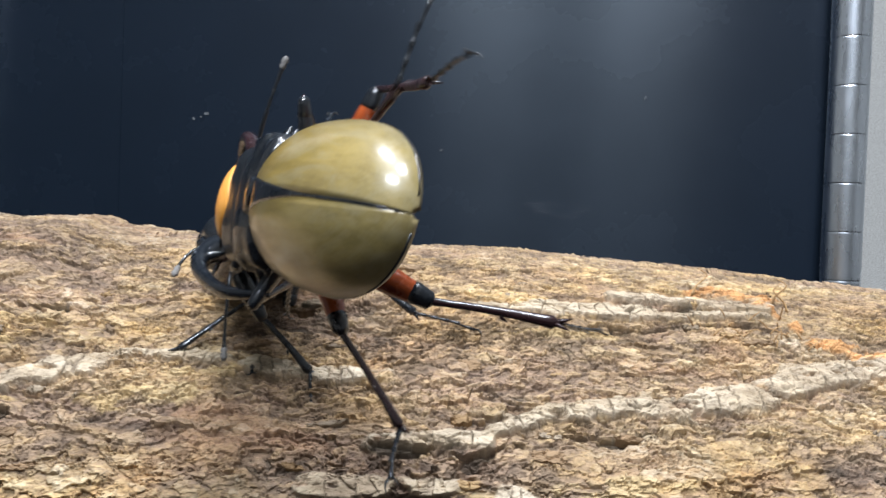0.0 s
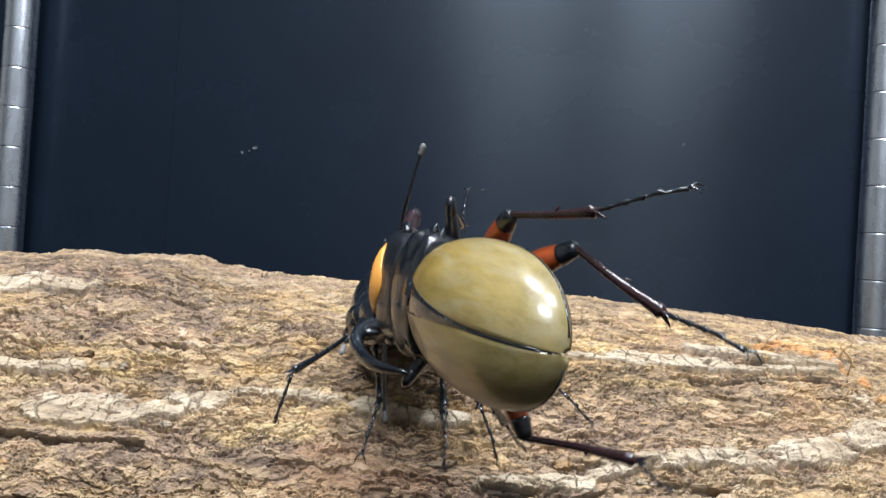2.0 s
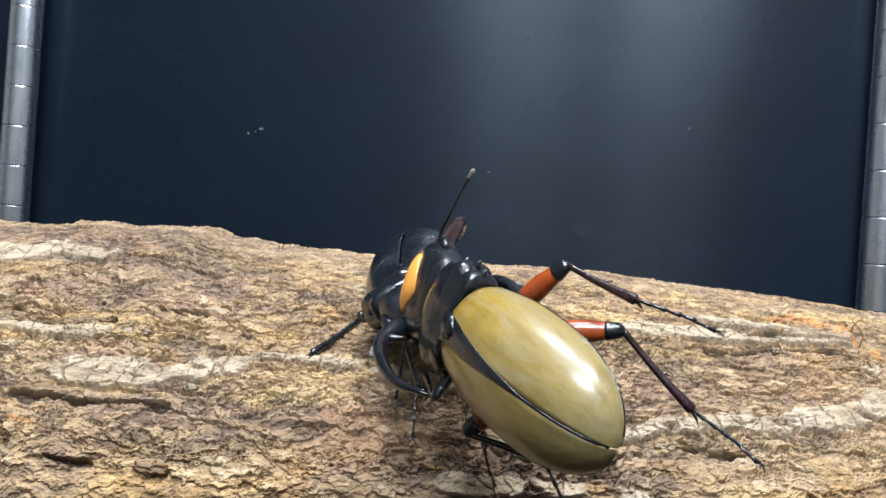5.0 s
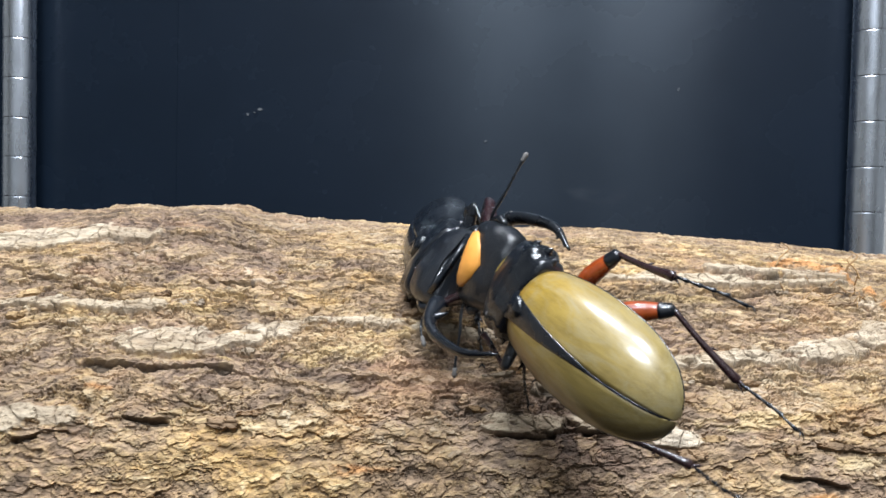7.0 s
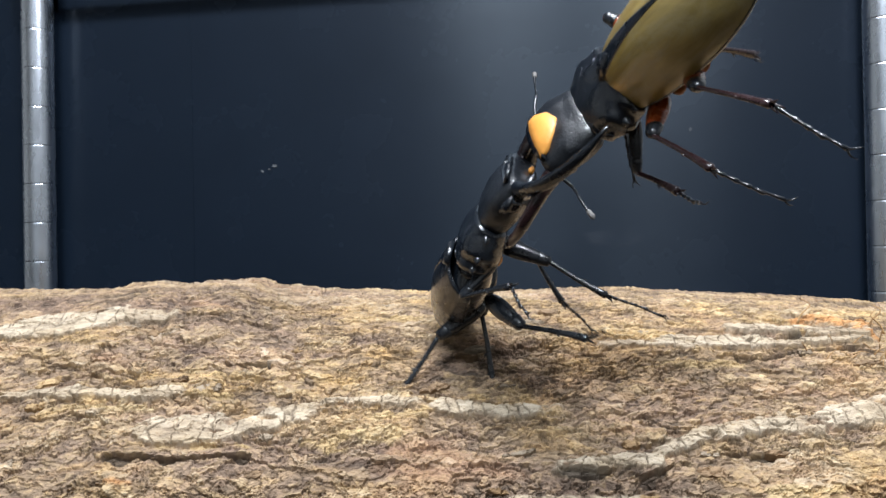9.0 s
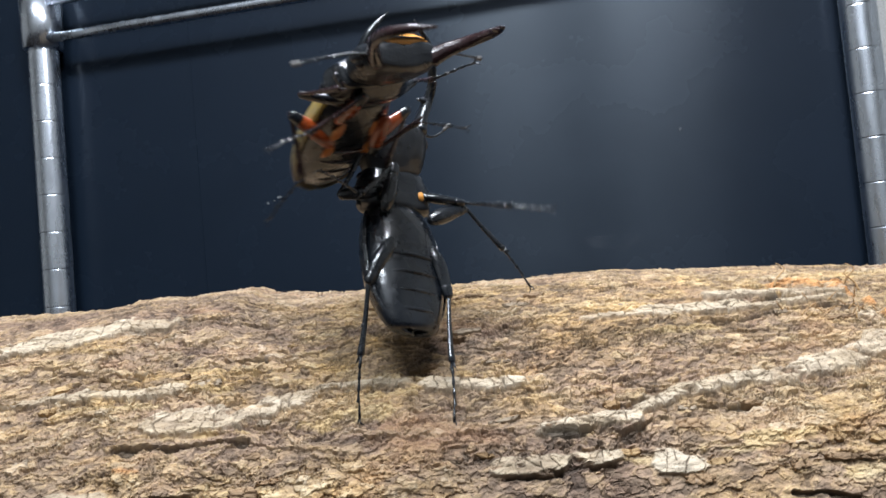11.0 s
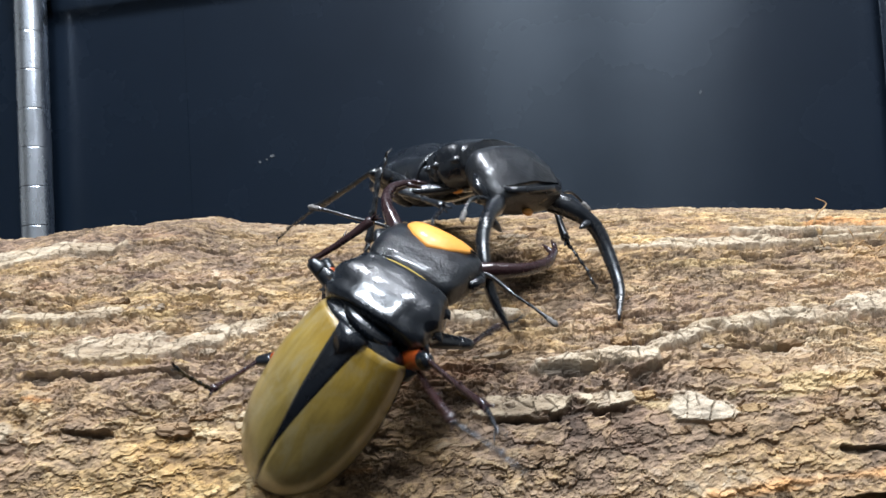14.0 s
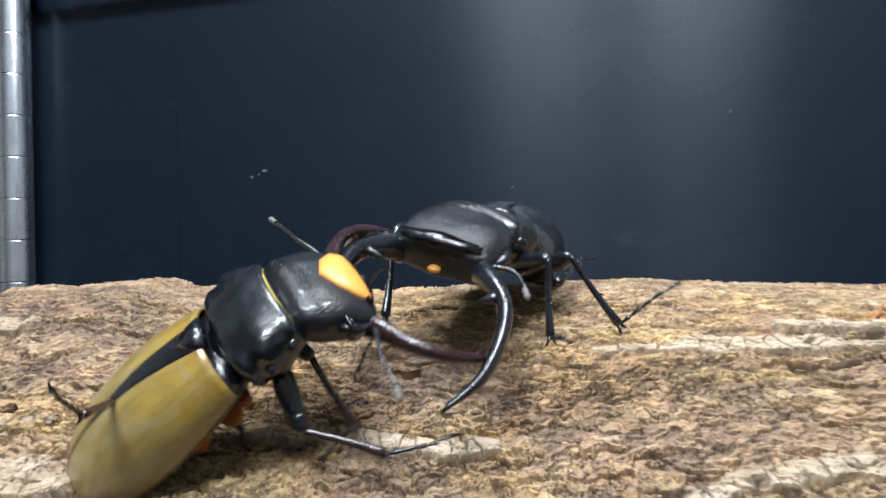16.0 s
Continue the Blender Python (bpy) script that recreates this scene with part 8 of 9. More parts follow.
    follow(BLACK_BEETLE["foot_front_left"], [(0, 0.0000, 0.0030, -0.0105, -74.1, -0.0, -0.0), (0.5, -0.0000, 0.0029, -0.0104, -74.4, 0.0, 0.0), (1, 0.0000, 0.0029, -0.0104, -74.4, -0.0, -0.0), (1.5, -0.0000, 0.0030, -0.0105, -74.2, 0.0, 0.0), (2, -0.0000, 0.0167, -0.0130, -49.4, 0.0, 0.0), (2.5, -0.0000, 0.0116, -0.0138, -68.4, 0.0, 0.0), (3, -0.0000, 0.0100, -0.0137, -73.5, -0.0, 0.0), (3.5, -0.0000, 0.0088, -0.0134, -78.4, 0.0, 0.0), (4, -0.0000, 0.0080, -0.0132, -82.0, 0.0, 0.0), (4.5, 0.0000, 0.0088, -0.0134, -78.5, -0.0, -0.0), (7, -0.0000, 0.0030, -0.0105, -74.0, 0.0, 0.0), (7.5, 0.0000, 0.0030, -0.0105, -74.0, -0.0, -0.0), (8, -0.0000, 0.0035, -0.0109, -72.1, -0.0, 0.0), (8.5, -0.0000, 0.0054, -0.0122, -66.2, 3.5, -7.9), (9, 0.0000, 0.0232, -0.0080, -14.3, -0.0, -0.0), (9.2, 0.0000, 0.0142, -0.0136, -34.5, -5.0, 6.4), (9.9, -0.0000, 0.0052, -0.0120, -67.4, 6.4, -15.0), (10.6, 0.0000, 0.0148, -0.0135, -66.0, -0.0, -0.0), (11.3, 0.0000, 0.0249, -0.0047, -10.7, -0.0, -0.0), (11.5, 0.0000, 0.0257, -0.0012, -5.4, -1.1, -11.1), (11.7, 0.0000, 0.0249, -0.0047, -10.7, 0.0, -0.0), (11.85, -0.0000, 0.0080, -0.0132, -108.6, 45.8, -38.5), (12, -0.0000, 0.0058, -0.0124, -102.4, 15.4, -14.7), (12.5, 0.0000, 0.0059, -0.0124, -101.3, 7.7, -7.2), (12.7, 0.0000, 0.0066, -0.0127, -96.4, 7.6, -7.0), (13, 0.0000, 0.0049, -0.0119, -105.4, 7.5, -7.6), (13.5, -0.0000, 0.0070, -0.0129, -78.6, 0.0, 0.0), (14, -0.0000, 0.0145, -0.0136, -60.6, 0.0, 0.0), (14.5, -0.0000, 0.0201, -0.0112, -51.8, 0.0, 0.0), (15, -0.0000, 0.0028, -0.0103, -75.0, 2.2, -8.3), (15.5, 0.0000, 0.0028, -0.0103, -75.0, 2.2, -8.3), (16, 0.0000, 0.0119, -0.0138, -1.0, -0.5, -28.3)])
    follow(BLACK_BEETLE["leg_front_right"], [(0, 0.0051, 0.0072, -0.0022, -95.1, 10.0, -95.3), (0.5, 0.0053, 0.0069, -0.0025, -73.5, 8.3, -91.9), (1, 0.0054, 0.0069, -0.0024, -63.2, 9.1, -89.9), (1.5, 0.0051, 0.0071, -0.0023, -65.5, 10.6, -88.6), (2, 0.0045, 0.0077, -0.0015, 10.7, -8.2, 1.7), (2.5, 0.0039, 0.0081, -0.0012, 11.9, -0.0, 5.0), (3, 0.0036, 0.0082, -0.0013, 17.9, -0.6, 4.2), (3.5, 0.0035, 0.0083, -0.0014, 20.0, 0.4, 5.4), (4, 0.0034, 0.0083, -0.0015, 23.8, -0.3, 6.5), (4.5, 0.0035, 0.0082, -0.0019, 22.6, -1.4, 5.6), (7, 0.0051, 0.0065, -0.0037, -57.4, 31.8, 155.0), (7.5, 0.0052, 0.0064, -0.0039, -59.8, 32.2, 151.2), (8, 0.0041, 0.0071, -0.0039, -63.5, 26.7, -107.9), (8.5, 0.0021, 0.0076, -0.0045, 35.0, 58.0, -81.8), (9, 0.0017, 0.0072, -0.0053, 46.2, 47.1, -67.8), (9.2, 0.0017, 0.0071, -0.0054, 46.2, 47.8, -67.7), (9.9, 0.0037, 0.0062, -0.0055, 23.4, 68.6, -92.0), (10.6, 0.0055, 0.0046, -0.0056, 41.7, 58.2, -65.8), (11.3, 0.0066, 0.0027, -0.0057, 24.0, 68.7, -77.3), (11.5, 0.0066, 0.0028, -0.0056, 94.1, -10.9, 138.8), (11.7, 0.0066, 0.0032, -0.0054, 140.8, -16.2, 93.2), (11.85, 0.0065, 0.0037, -0.0052, 41.1, 56.2, -61.5), (12, 0.0063, 0.0042, -0.0051, 46.7, 47.8, -56.1), (12.5, 0.0055, 0.0053, -0.0050, 38.4, 58.4, -71.0), (12.7, 0.0055, 0.0056, -0.0046, 38.6, 56.6, -71.1), (13, 0.0052, 0.0059, -0.0045, 38.9, 55.9, -71.7), (13.5, 0.0051, 0.0059, -0.0046, 42.1, 53.1, -68.2), (14, 0.0042, 0.0071, -0.0037, -4.0, 68.4, -122.8), (14.5, 0.0043, 0.0074, -0.0030, -9.4, 66.7, -128.9), (15, 0.0060, 0.0062, -0.0028, 34.2, 51.7, -73.9), (15.5, 0.0068, 0.0053, -0.0029, 43.0, 40.2, -58.3), (16, 0.0071, 0.0044, -0.0035, -15.7, 31.6, -66.7)])
    follow(BLACK_BEETLE["shin_front_right"], [(0, 0.0000, 0.0120, 0.0000, -13.1, -0.0, 0.0), (0.5, 0.0000, 0.0120, 0.0000, -35.1, -0.0, 0.0), (1, 0.0000, 0.0120, 0.0000, -40.4, -0.0, 0.0), (1.5, 0.0000, 0.0120, 0.0000, -57.9, -0.0, 0.0), (2, 0.0000, 0.0120, 0.0000, -31.7, -0.0, 0.0), (2.5, 0.0000, 0.0120, 0.0000, -29.3, -0.0, 0.0), (3, 0.0000, 0.0120, 0.0000, -32.6, -0.0, 0.0), (3.5, 0.0000, 0.0120, 0.0000, -33.4, -0.0, 0.0), (4, 0.0000, 0.0120, 0.0000, -35.0, -0.0, 0.0), (4.5, 0.0000, 0.0120, 0.0000, -36.7, -0.0, 0.0), (7, 0.0000, 0.0120, 0.0000, -119.4, -0.0, 0.0), (7.5, 0.0000, 0.0120, 0.0000, -118.1, -0.0, 0.0), (8, 0.0000, 0.0120, 0.0000, -11.6, -0.0, 0.0), (8.5, 0.0000, 0.0120, -0.0000, -126.2, -0.0, -0.0), (9, 0.0000, 0.0120, 0.0000, -124.7, 0.0, 0.0), (9.2, 0.0000, 0.0120, 0.0000, -124.4, 0.0, 0.0), (9.9, 0.0000, 0.0120, 0.0000, -128.9, 0.0, 0.0), (10.6, 0.0000, 0.0120, -0.0000, -129.0, 0.0, 0.0), (11.3, 0.0000, 0.0120, 0.0000, -124.6, 0.0, 0.0), (11.5, -0.0000, 0.0120, 0.0000, -72.5, 0.0, 0.0), (11.7, -0.0000, 0.0120, -0.0000, -131.1, 0.0, 0.0), (11.85, 0.0000, 0.0120, 0.0000, -127.6, 0.0, 0.0), (12, 0.0000, 0.0120, -0.0000, -128.9, 0.0, 0.0), (12.5, -0.0000, 0.0120, -0.0000, -130.5, 0.0, 0.0), (12.7, 0.0000, 0.0120, 0.0000, -131.1, 0.0, 0.0), (13, -0.0000, 0.0120, -0.0000, -131.3, -0.0, -0.0), (13.5, -0.0000, 0.0120, 0.0000, -131.2, 0.0, 0.0), (14, 0.0000, 0.0120, 0.0000, -130.9, -0.0, -0.0), (14.5, -0.0000, 0.0120, 0.0000, -130.7, -0.0, -0.0), (15, -0.0000, 0.0120, 0.0000, -131.6, 0.0, 0.0), (15.5, 0.0000, 0.0120, 0.0000, -130.8, -0.0, -0.0), (16, -0.0000, 0.0120, -0.0000, -79.9, -0.0, -0.0)])
    follow(BLACK_BEETLE["foot_front_right"], [(0, 0.0000, 0.0254, -0.0031, 12.7, -11.8, 42.3), (0.5, 0.0000, 0.0233, -0.0079, -9.5, 1.1, 6.3), (1, 0.0000, 0.0225, -0.0089, -18.5, 1.8, 5.3), (1.5, 0.0000, 0.0193, -0.0117, -4.1, 3.1, 36.5), (2, -0.0000, 0.0237, -0.0073, -33.8, -11.7, -16.8), (2.5, 0.0000, 0.0240, -0.0068, -31.7, -11.0, -17.1), (3, 0.0000, 0.0236, -0.0074, -33.7, -11.7, -16.8), (3.5, -0.0000, 0.0235, -0.0076, -34.7, -11.9, -16.6), (4, 0.0000, 0.0233, -0.0079, -36.1, -12.3, -16.3), (4.5, 0.0000, 0.0230, -0.0082, -38.4, -13.4, -16.3), (7, -0.0000, 0.0052, -0.0120, -140.1, -5.2, 6.2), (7.5, 0.0000, 0.0055, -0.0122, -139.5, -5.0, 5.8), (8, 0.0000, 0.0255, -0.0028, -45.4, 35.4, 29.8), (8.5, 0.0000, 0.0038, -0.0111, -71.8, -5.2, 15.4), (9, -0.0000, 0.0041, -0.0113, -70.3, -2.6, 7.3), (9.2, -0.0000, 0.0042, -0.0114, -70.1, -2.6, 7.2), (9.9, -0.0000, 0.0033, -0.0107, -73.5, -4.4, 14.4), (10.6, -0.0000, 0.0033, -0.0107, -73.0, -0.0, 0.0), (11.3, -0.0000, 0.0041, -0.0114, -70.0, 0.0, 0.0), (11.5, -0.0000, 0.0161, -0.0132, -46.6, -21.3, 16.4), (11.7, -0.0000, 0.0029, -0.0104, -76.9, 0.0, 0.0), (11.85, -0.0000, 0.0035, -0.0109, -72.1, 0.0, 0.0), (12, -0.0000, 0.0033, -0.0107, -72.9, 0.0, 0.0), (12.5, -0.0000, 0.0030, -0.0105, -74.3, -2.3, 8.2), (12.7, -0.0000, 0.0029, -0.0104, -74.6, -2.3, 8.2), (13, 0.0000, 0.0029, -0.0104, -74.8, -2.3, 8.2), (13.5, -0.0000, 0.0029, -0.0104, -74.7, -2.3, 8.2), (14, 0.0000, 0.0029, -0.0104, -75.8, -6.7, 24.9), (14.5, 0.0000, 0.0030, -0.0105, -75.7, -6.8, 24.8), (15, -0.0000, 0.0028, -0.0103, -75.0, -2.2, 8.2), (15.5, 0.0000, 0.0029, -0.0104, -74.3, 0.0, -0.0), (16, 0.0000, 0.0144, -0.0136, -56.1, -0.0, -0.0)])
    follow(BLACK_BEETLE["leg_middle_left"], [(0, -0.0069, -0.0037, -0.0060, -38.5, -17.6, 94.2), (0.5, -0.0069, -0.0037, -0.0060, -42.6, -14.8, 93.5), (1, -0.0069, -0.0037, -0.0060, -48.3, -15.4, 94.5), (1.5, -0.0069, -0.0037, -0.0060, -54.5, -19.0, 97.8), (2, -0.0069, -0.0037, -0.0060, -19.9, -28.2, 71.7), (2.5, -0.0069, -0.0037, -0.0060, 116.0, 70.0, 126.1), (3, -0.0069, -0.0037, -0.0060, 109.6, 69.5, 119.9), (3.5, -0.0069, -0.0037, -0.0060, 118.0, 68.3, 129.1), (4, -0.0069, -0.0037, -0.0060, 120.3, 67.7, 131.8), (4.5, -0.0069, -0.0037, -0.0060, 152.0, 78.1, 164.1), (7, -0.0069, -0.0037, -0.0060, 144.7, 6.3, -127.0), (7.5, -0.0069, -0.0037, -0.0060, 155.8, 13.2, -114.1), (8, -0.0069, -0.0037, -0.0060, -93.9, -17.0, 96.5), (8.5, -0.0069, -0.0037, -0.0060, -96.7, -14.5, 90.2), (9, -0.0069, -0.0037, -0.0060, -97.4, -6.1, 89.9), (9.2, -0.0069, -0.0037, -0.0060, -110.2, 8.3, 81.4), (9.9, -0.0069, -0.0037, -0.0060, -80.6, 40.6, -0.6), (10.6, -0.0069, -0.0037, -0.0060, -117.9, 73.0, -57.0), (11.3, -0.0069, -0.0037, -0.0060, 165.6, 81.5, -123.6), (11.5, -0.0069, -0.0037, -0.0060, 39.1, -28.0, 119.2), (11.7, -0.0069, -0.0037, -0.0060, 36.0, 58.0, 94.2), (11.85, -0.0069, -0.0037, -0.0060, -133.3, 44.8, -124.3), (12, -0.0069, -0.0037, -0.0060, -152.4, 36.1, -135.0), (12.5, -0.0069, -0.0037, -0.0060, -150.4, 39.3, -142.5), (12.7, -0.0069, -0.0037, -0.0060, -155.8, 38.2, -143.6), (13, -0.0069, -0.0037, -0.0060, -160.4, 41.2, -145.2), (13.5, -0.0069, -0.0037, -0.0060, -175.1, 75.8, -165.1), (14, -0.0069, -0.0037, -0.0060, 178.5, 70.8, -170.6), (14.5, -0.0069, -0.0037, -0.0060, -177.3, 60.6, -169.6), (15, -0.0069, -0.0037, -0.0060, -19.5, 46.3, 13.6), (15.5, -0.0069, -0.0037, -0.0060, 6.0, 3.0, 36.6), (16, -0.0069, -0.0037, -0.0060, 36.1, 21.7, 69.5)])
    follow(BLACK_BEETLE["shin_middle_left"], [(0, 0.0000, 0.0129, 0.0000, -26.5, -0.0, 0.0), (0.5, 0.0000, 0.0129, 0.0000, -27.2, -0.0, 0.0), (1, 0.0000, 0.0129, 0.0000, -25.0, -0.0, 0.0), (1.5, 0.0000, 0.0129, 0.0000, -15.0, -0.0, 0.0), (2, 0.0000, 0.0129, -0.0000, -20.0, -0.0, -0.0), (2.5, 0.0000, 0.0129, 0.0000, -128.5, -0.0, -0.0), (3, 0.0000, 0.0129, 0.0000, -128.8, 0.0, 0.0), (3.5, 0.0000, 0.0129, 0.0000, -128.1, -0.0, -0.0), (4, -0.0000, 0.0129, -0.0000, -127.9, -0.0, -0.0), (4.5, 0.0000, 0.0129, 0.0000, -128.7, 0.0, 0.0), (7, 0.0000, 0.0129, -0.0000, 29.3, 0.0, 180.0), (7.5, 0.0000, 0.0129, -0.0000, 30.4, -0.0, -180.0), (8, 0.0000, 0.0129, 0.0000, -23.5, -0.0, 0.0), (8.5, 0.0000, 0.0129, 0.0000, -20.0, -0.0, 0.0), (9, 0.0000, 0.0129, 0.0000, -13.7, -0.0, 0.0), (9.2, 0.0000, 0.0129, 0.0000, -20.0, -0.0, -0.0), (9.9, 0.0000, 0.0129, -0.0000, -125.0, 0.0, 0.0), (10.6, 0.0000, 0.0129, 0.0000, -105.9, 0.0, 0.0), (11.3, -0.0000, 0.0129, 0.0000, -52.6, -0.0, -0.0), (11.5, 0.0000, 0.0129, 0.0000, -91.6, -0.0, 0.0), (11.7, 0.0000, 0.0129, 0.0000, -85.4, 0.0, 0.0), (11.85, 0.0000, 0.0129, 0.0000, -131.3, -0.0, 0.0), (12, 0.0000, 0.0129, 0.0000, -136.6, 0.0, 0.0), (12.5, -0.0000, 0.0129, 0.0000, -140.2, -0.0, -0.0), (12.7, -0.0000, 0.0129, 0.0000, -135.1, 0.0, 0.0), (13, 0.0000, 0.0129, -0.0000, -134.8, -0.0, -0.0), (13.5, 0.0000, 0.0129, -0.0000, -128.5, -0.0, -0.0), (14, -0.0000, 0.0129, -0.0000, -128.2, 0.0, 0.0), (14.5, 0.0000, 0.0129, 0.0000, -131.9, 0.0, 0.0), (15, 0.0000, 0.0129, 0.0000, -27.1, -0.0, 0.0), (15.5, 0.0000, 0.0129, 0.0000, -35.7, -0.0, 0.0), (16, 0.0000, 0.0129, 0.0000, -78.9, -0.0, 0.0)])
    follow(BLACK_BEETLE["foot_middle_left"], [(0, 0.0000, 0.0269, -0.0070, -1.6, -0.2, -8.5), (0.5, 0.0000, 0.0268, -0.0071, -10.2, -1.3, -6.9), (1, -0.0000, 0.0271, -0.0066, -4.6, -0.8, -9.6), (1.5, 0.0000, 0.0280, -0.0040, 4.4, 0.7, -9.6), (2, 0.0000, 0.0276, -0.0053, -30.0, 0.0, 0.0), (2.5, 0.0000, 0.0031, -0.0122, -135.8, -38.7, 52.5), (3, -0.0000, 0.0031, -0.0122, -135.6, -38.3, 52.5), (3.5, 0.0000, 0.0032, -0.0123, -136.1, -39.3, 52.5), (4, 0.0000, 0.0033, -0.0123, -136.3, -39.6, 52.4), (4.5, -0.0000, 0.0031, -0.0122, -138.1, -42.6, 66.9), (7, -0.0000, -0.0008, 0.0077, 67.0, 2.0, 161.6), (7.5, 0.0000, -0.0006, 0.0079, 72.8, 0.7, 171.0), (8, -0.0000, 0.0272, -0.0062, -10.9, -1.1, -5.8), (8.5, -0.0000, 0.0276, -0.0053, -7.4, -0.9, -6.8), (9, -0.0000, 0.0281, -0.0037, -4.0, -0.7, -9.4), (9.2, 0.0000, 0.0276, -0.0053, -5.3, -0.0, 0.0), (9.9, -0.0000, 0.0039, -0.0128, -88.4, -15.4, 33.9), (10.6, -0.0000, 0.0086, -0.0150, -100.0, -17.0, 13.4), (11.3, 0.0000, 0.0224, -0.0124, -74.2, 0.0, 0.0), (11.5, 0.0000, 0.0124, -0.0156, -90.3, 4.1, -0.0), (11.7, -0.0000, 0.0141, -0.0156, -96.3, 0.0, 0.0), (11.85, 0.0000, 0.0025, -0.0117, -164.8, -19.2, 161.0), (12, -0.0000, 0.0015, -0.0107, -102.4, -46.9, 67.1), (12.5, 0.0000, 0.0009, -0.0100, -96.8, -32.8, 34.8), (12.7, -0.0000, 0.0018, -0.0110, -116.2, -44.5, 57.8), (13, 0.0000, 0.0019, -0.0111, -109.9, -46.7, 63.8), (13.5, 0.0000, 0.0031, -0.0122, -138.2, -42.9, 66.9), (14, -0.0000, 0.0032, -0.0123, -139.5, -43.9, 67.3), (14.5, -0.0000, 0.0024, -0.0116, -145.2, -43.4, 70.0), (15, -0.0000, 0.0268, -0.0071, 1.5, 0.6, -21.5), (15.5, -0.0000, 0.0256, -0.0091, 2.6, -0.1, 2.8), (16, -0.0000, 0.0159, -0.0153, 13.1, -8.4, 32.1)])
    follow(BLACK_BEETLE["leg_middle_right"], [(0, 0.0069, -0.0037, -0.0060, -38.9, 11.5, 172.0), (0.5, 0.0069, -0.0037, -0.0060, -59.6, 16.1, 174.0), (1, 0.0069, -0.0037, -0.0060, -45.2, 31.6, -175.8), (1.5, 0.0069, -0.0037, -0.0060, -23.5, 33.1, -177.7), (2, 0.0069, -0.0037, -0.0060, -6.3, 34.4, 179.4), (2.5, 0.0069, -0.0037, -0.0060, -15.6, 12.6, 177.9), (3, 0.0069, -0.0037, -0.0060, -18.7, 19.5, 177.9), (3.5, 0.0069, -0.0037, -0.0060, -21.5, 16.0, 178.2), (4, 0.0069, -0.0037, -0.0060, -24.9, 17.0, 178.7), (4.5, 0.0069, -0.0037, -0.0060, -21.7, 22.4, 179.1), (7, 0.0069, -0.0037, -0.0060, -6.6, 55.2, -145.9), (7.5, 0.0069, -0.0037, -0.0060, -11.7, 54.0, -152.1), (8, 0.0069, -0.0037, -0.0060, -92.0, 46.6, -165.5), (8.5, 0.0069, -0.0037, -0.0060, -58.7, 14.3, -71.4), (9, 0.0069, -0.0037, -0.0060, -49.8, 30.9, -80.7), (9.2, 0.0069, -0.0037, -0.0060, 172.3, 78.4, 160.4), (9.9, 0.0069, -0.0037, -0.0060, -26.8, -70.5, 29.4), (10.6, 0.0069, -0.0037, -0.0060, -50.3, -62.6, 54.8), (11.3, 0.0069, -0.0037, -0.0060, -52.4, -61.3, 57.3), (11.5, 0.0069, -0.0037, -0.0060, -47.6, -64.1, 51.9), (11.7, 0.0069, -0.0037, -0.0060, 109.3, -45.4, 117.5), (11.85, 0.0069, -0.0037, -0.0060, -23.0, -51.0, -124.3), (12, 0.0069, -0.0037, -0.0060, -3.0, 12.1, -111.1), (12.5, 0.0069, -0.0037, -0.0060, 6.5, 8.5, -97.4), (12.7, 0.0069, -0.0037, -0.0060, 23.9, -0.2, -85.3), (13, 0.0069, -0.0037, -0.0060, 18.4, -4.0, -87.3), (13.5, 0.0069, -0.0037, -0.0060, 54.2, -6.5, -87.2), (14, 0.0069, -0.0037, -0.0060, 32.9, 0.2, -85.0), (14.5, 0.0069, -0.0037, -0.0060, -28.4, 3.7, -83.6), (15, 0.0069, -0.0037, -0.0060, 13.2, -10.9, -85.3), (15.5, 0.0069, -0.0037, -0.0060, 52.7, -8.5, -84.9), (16, 0.0069, -0.0037, -0.0060, -33.8, -87.1, 27.0)])
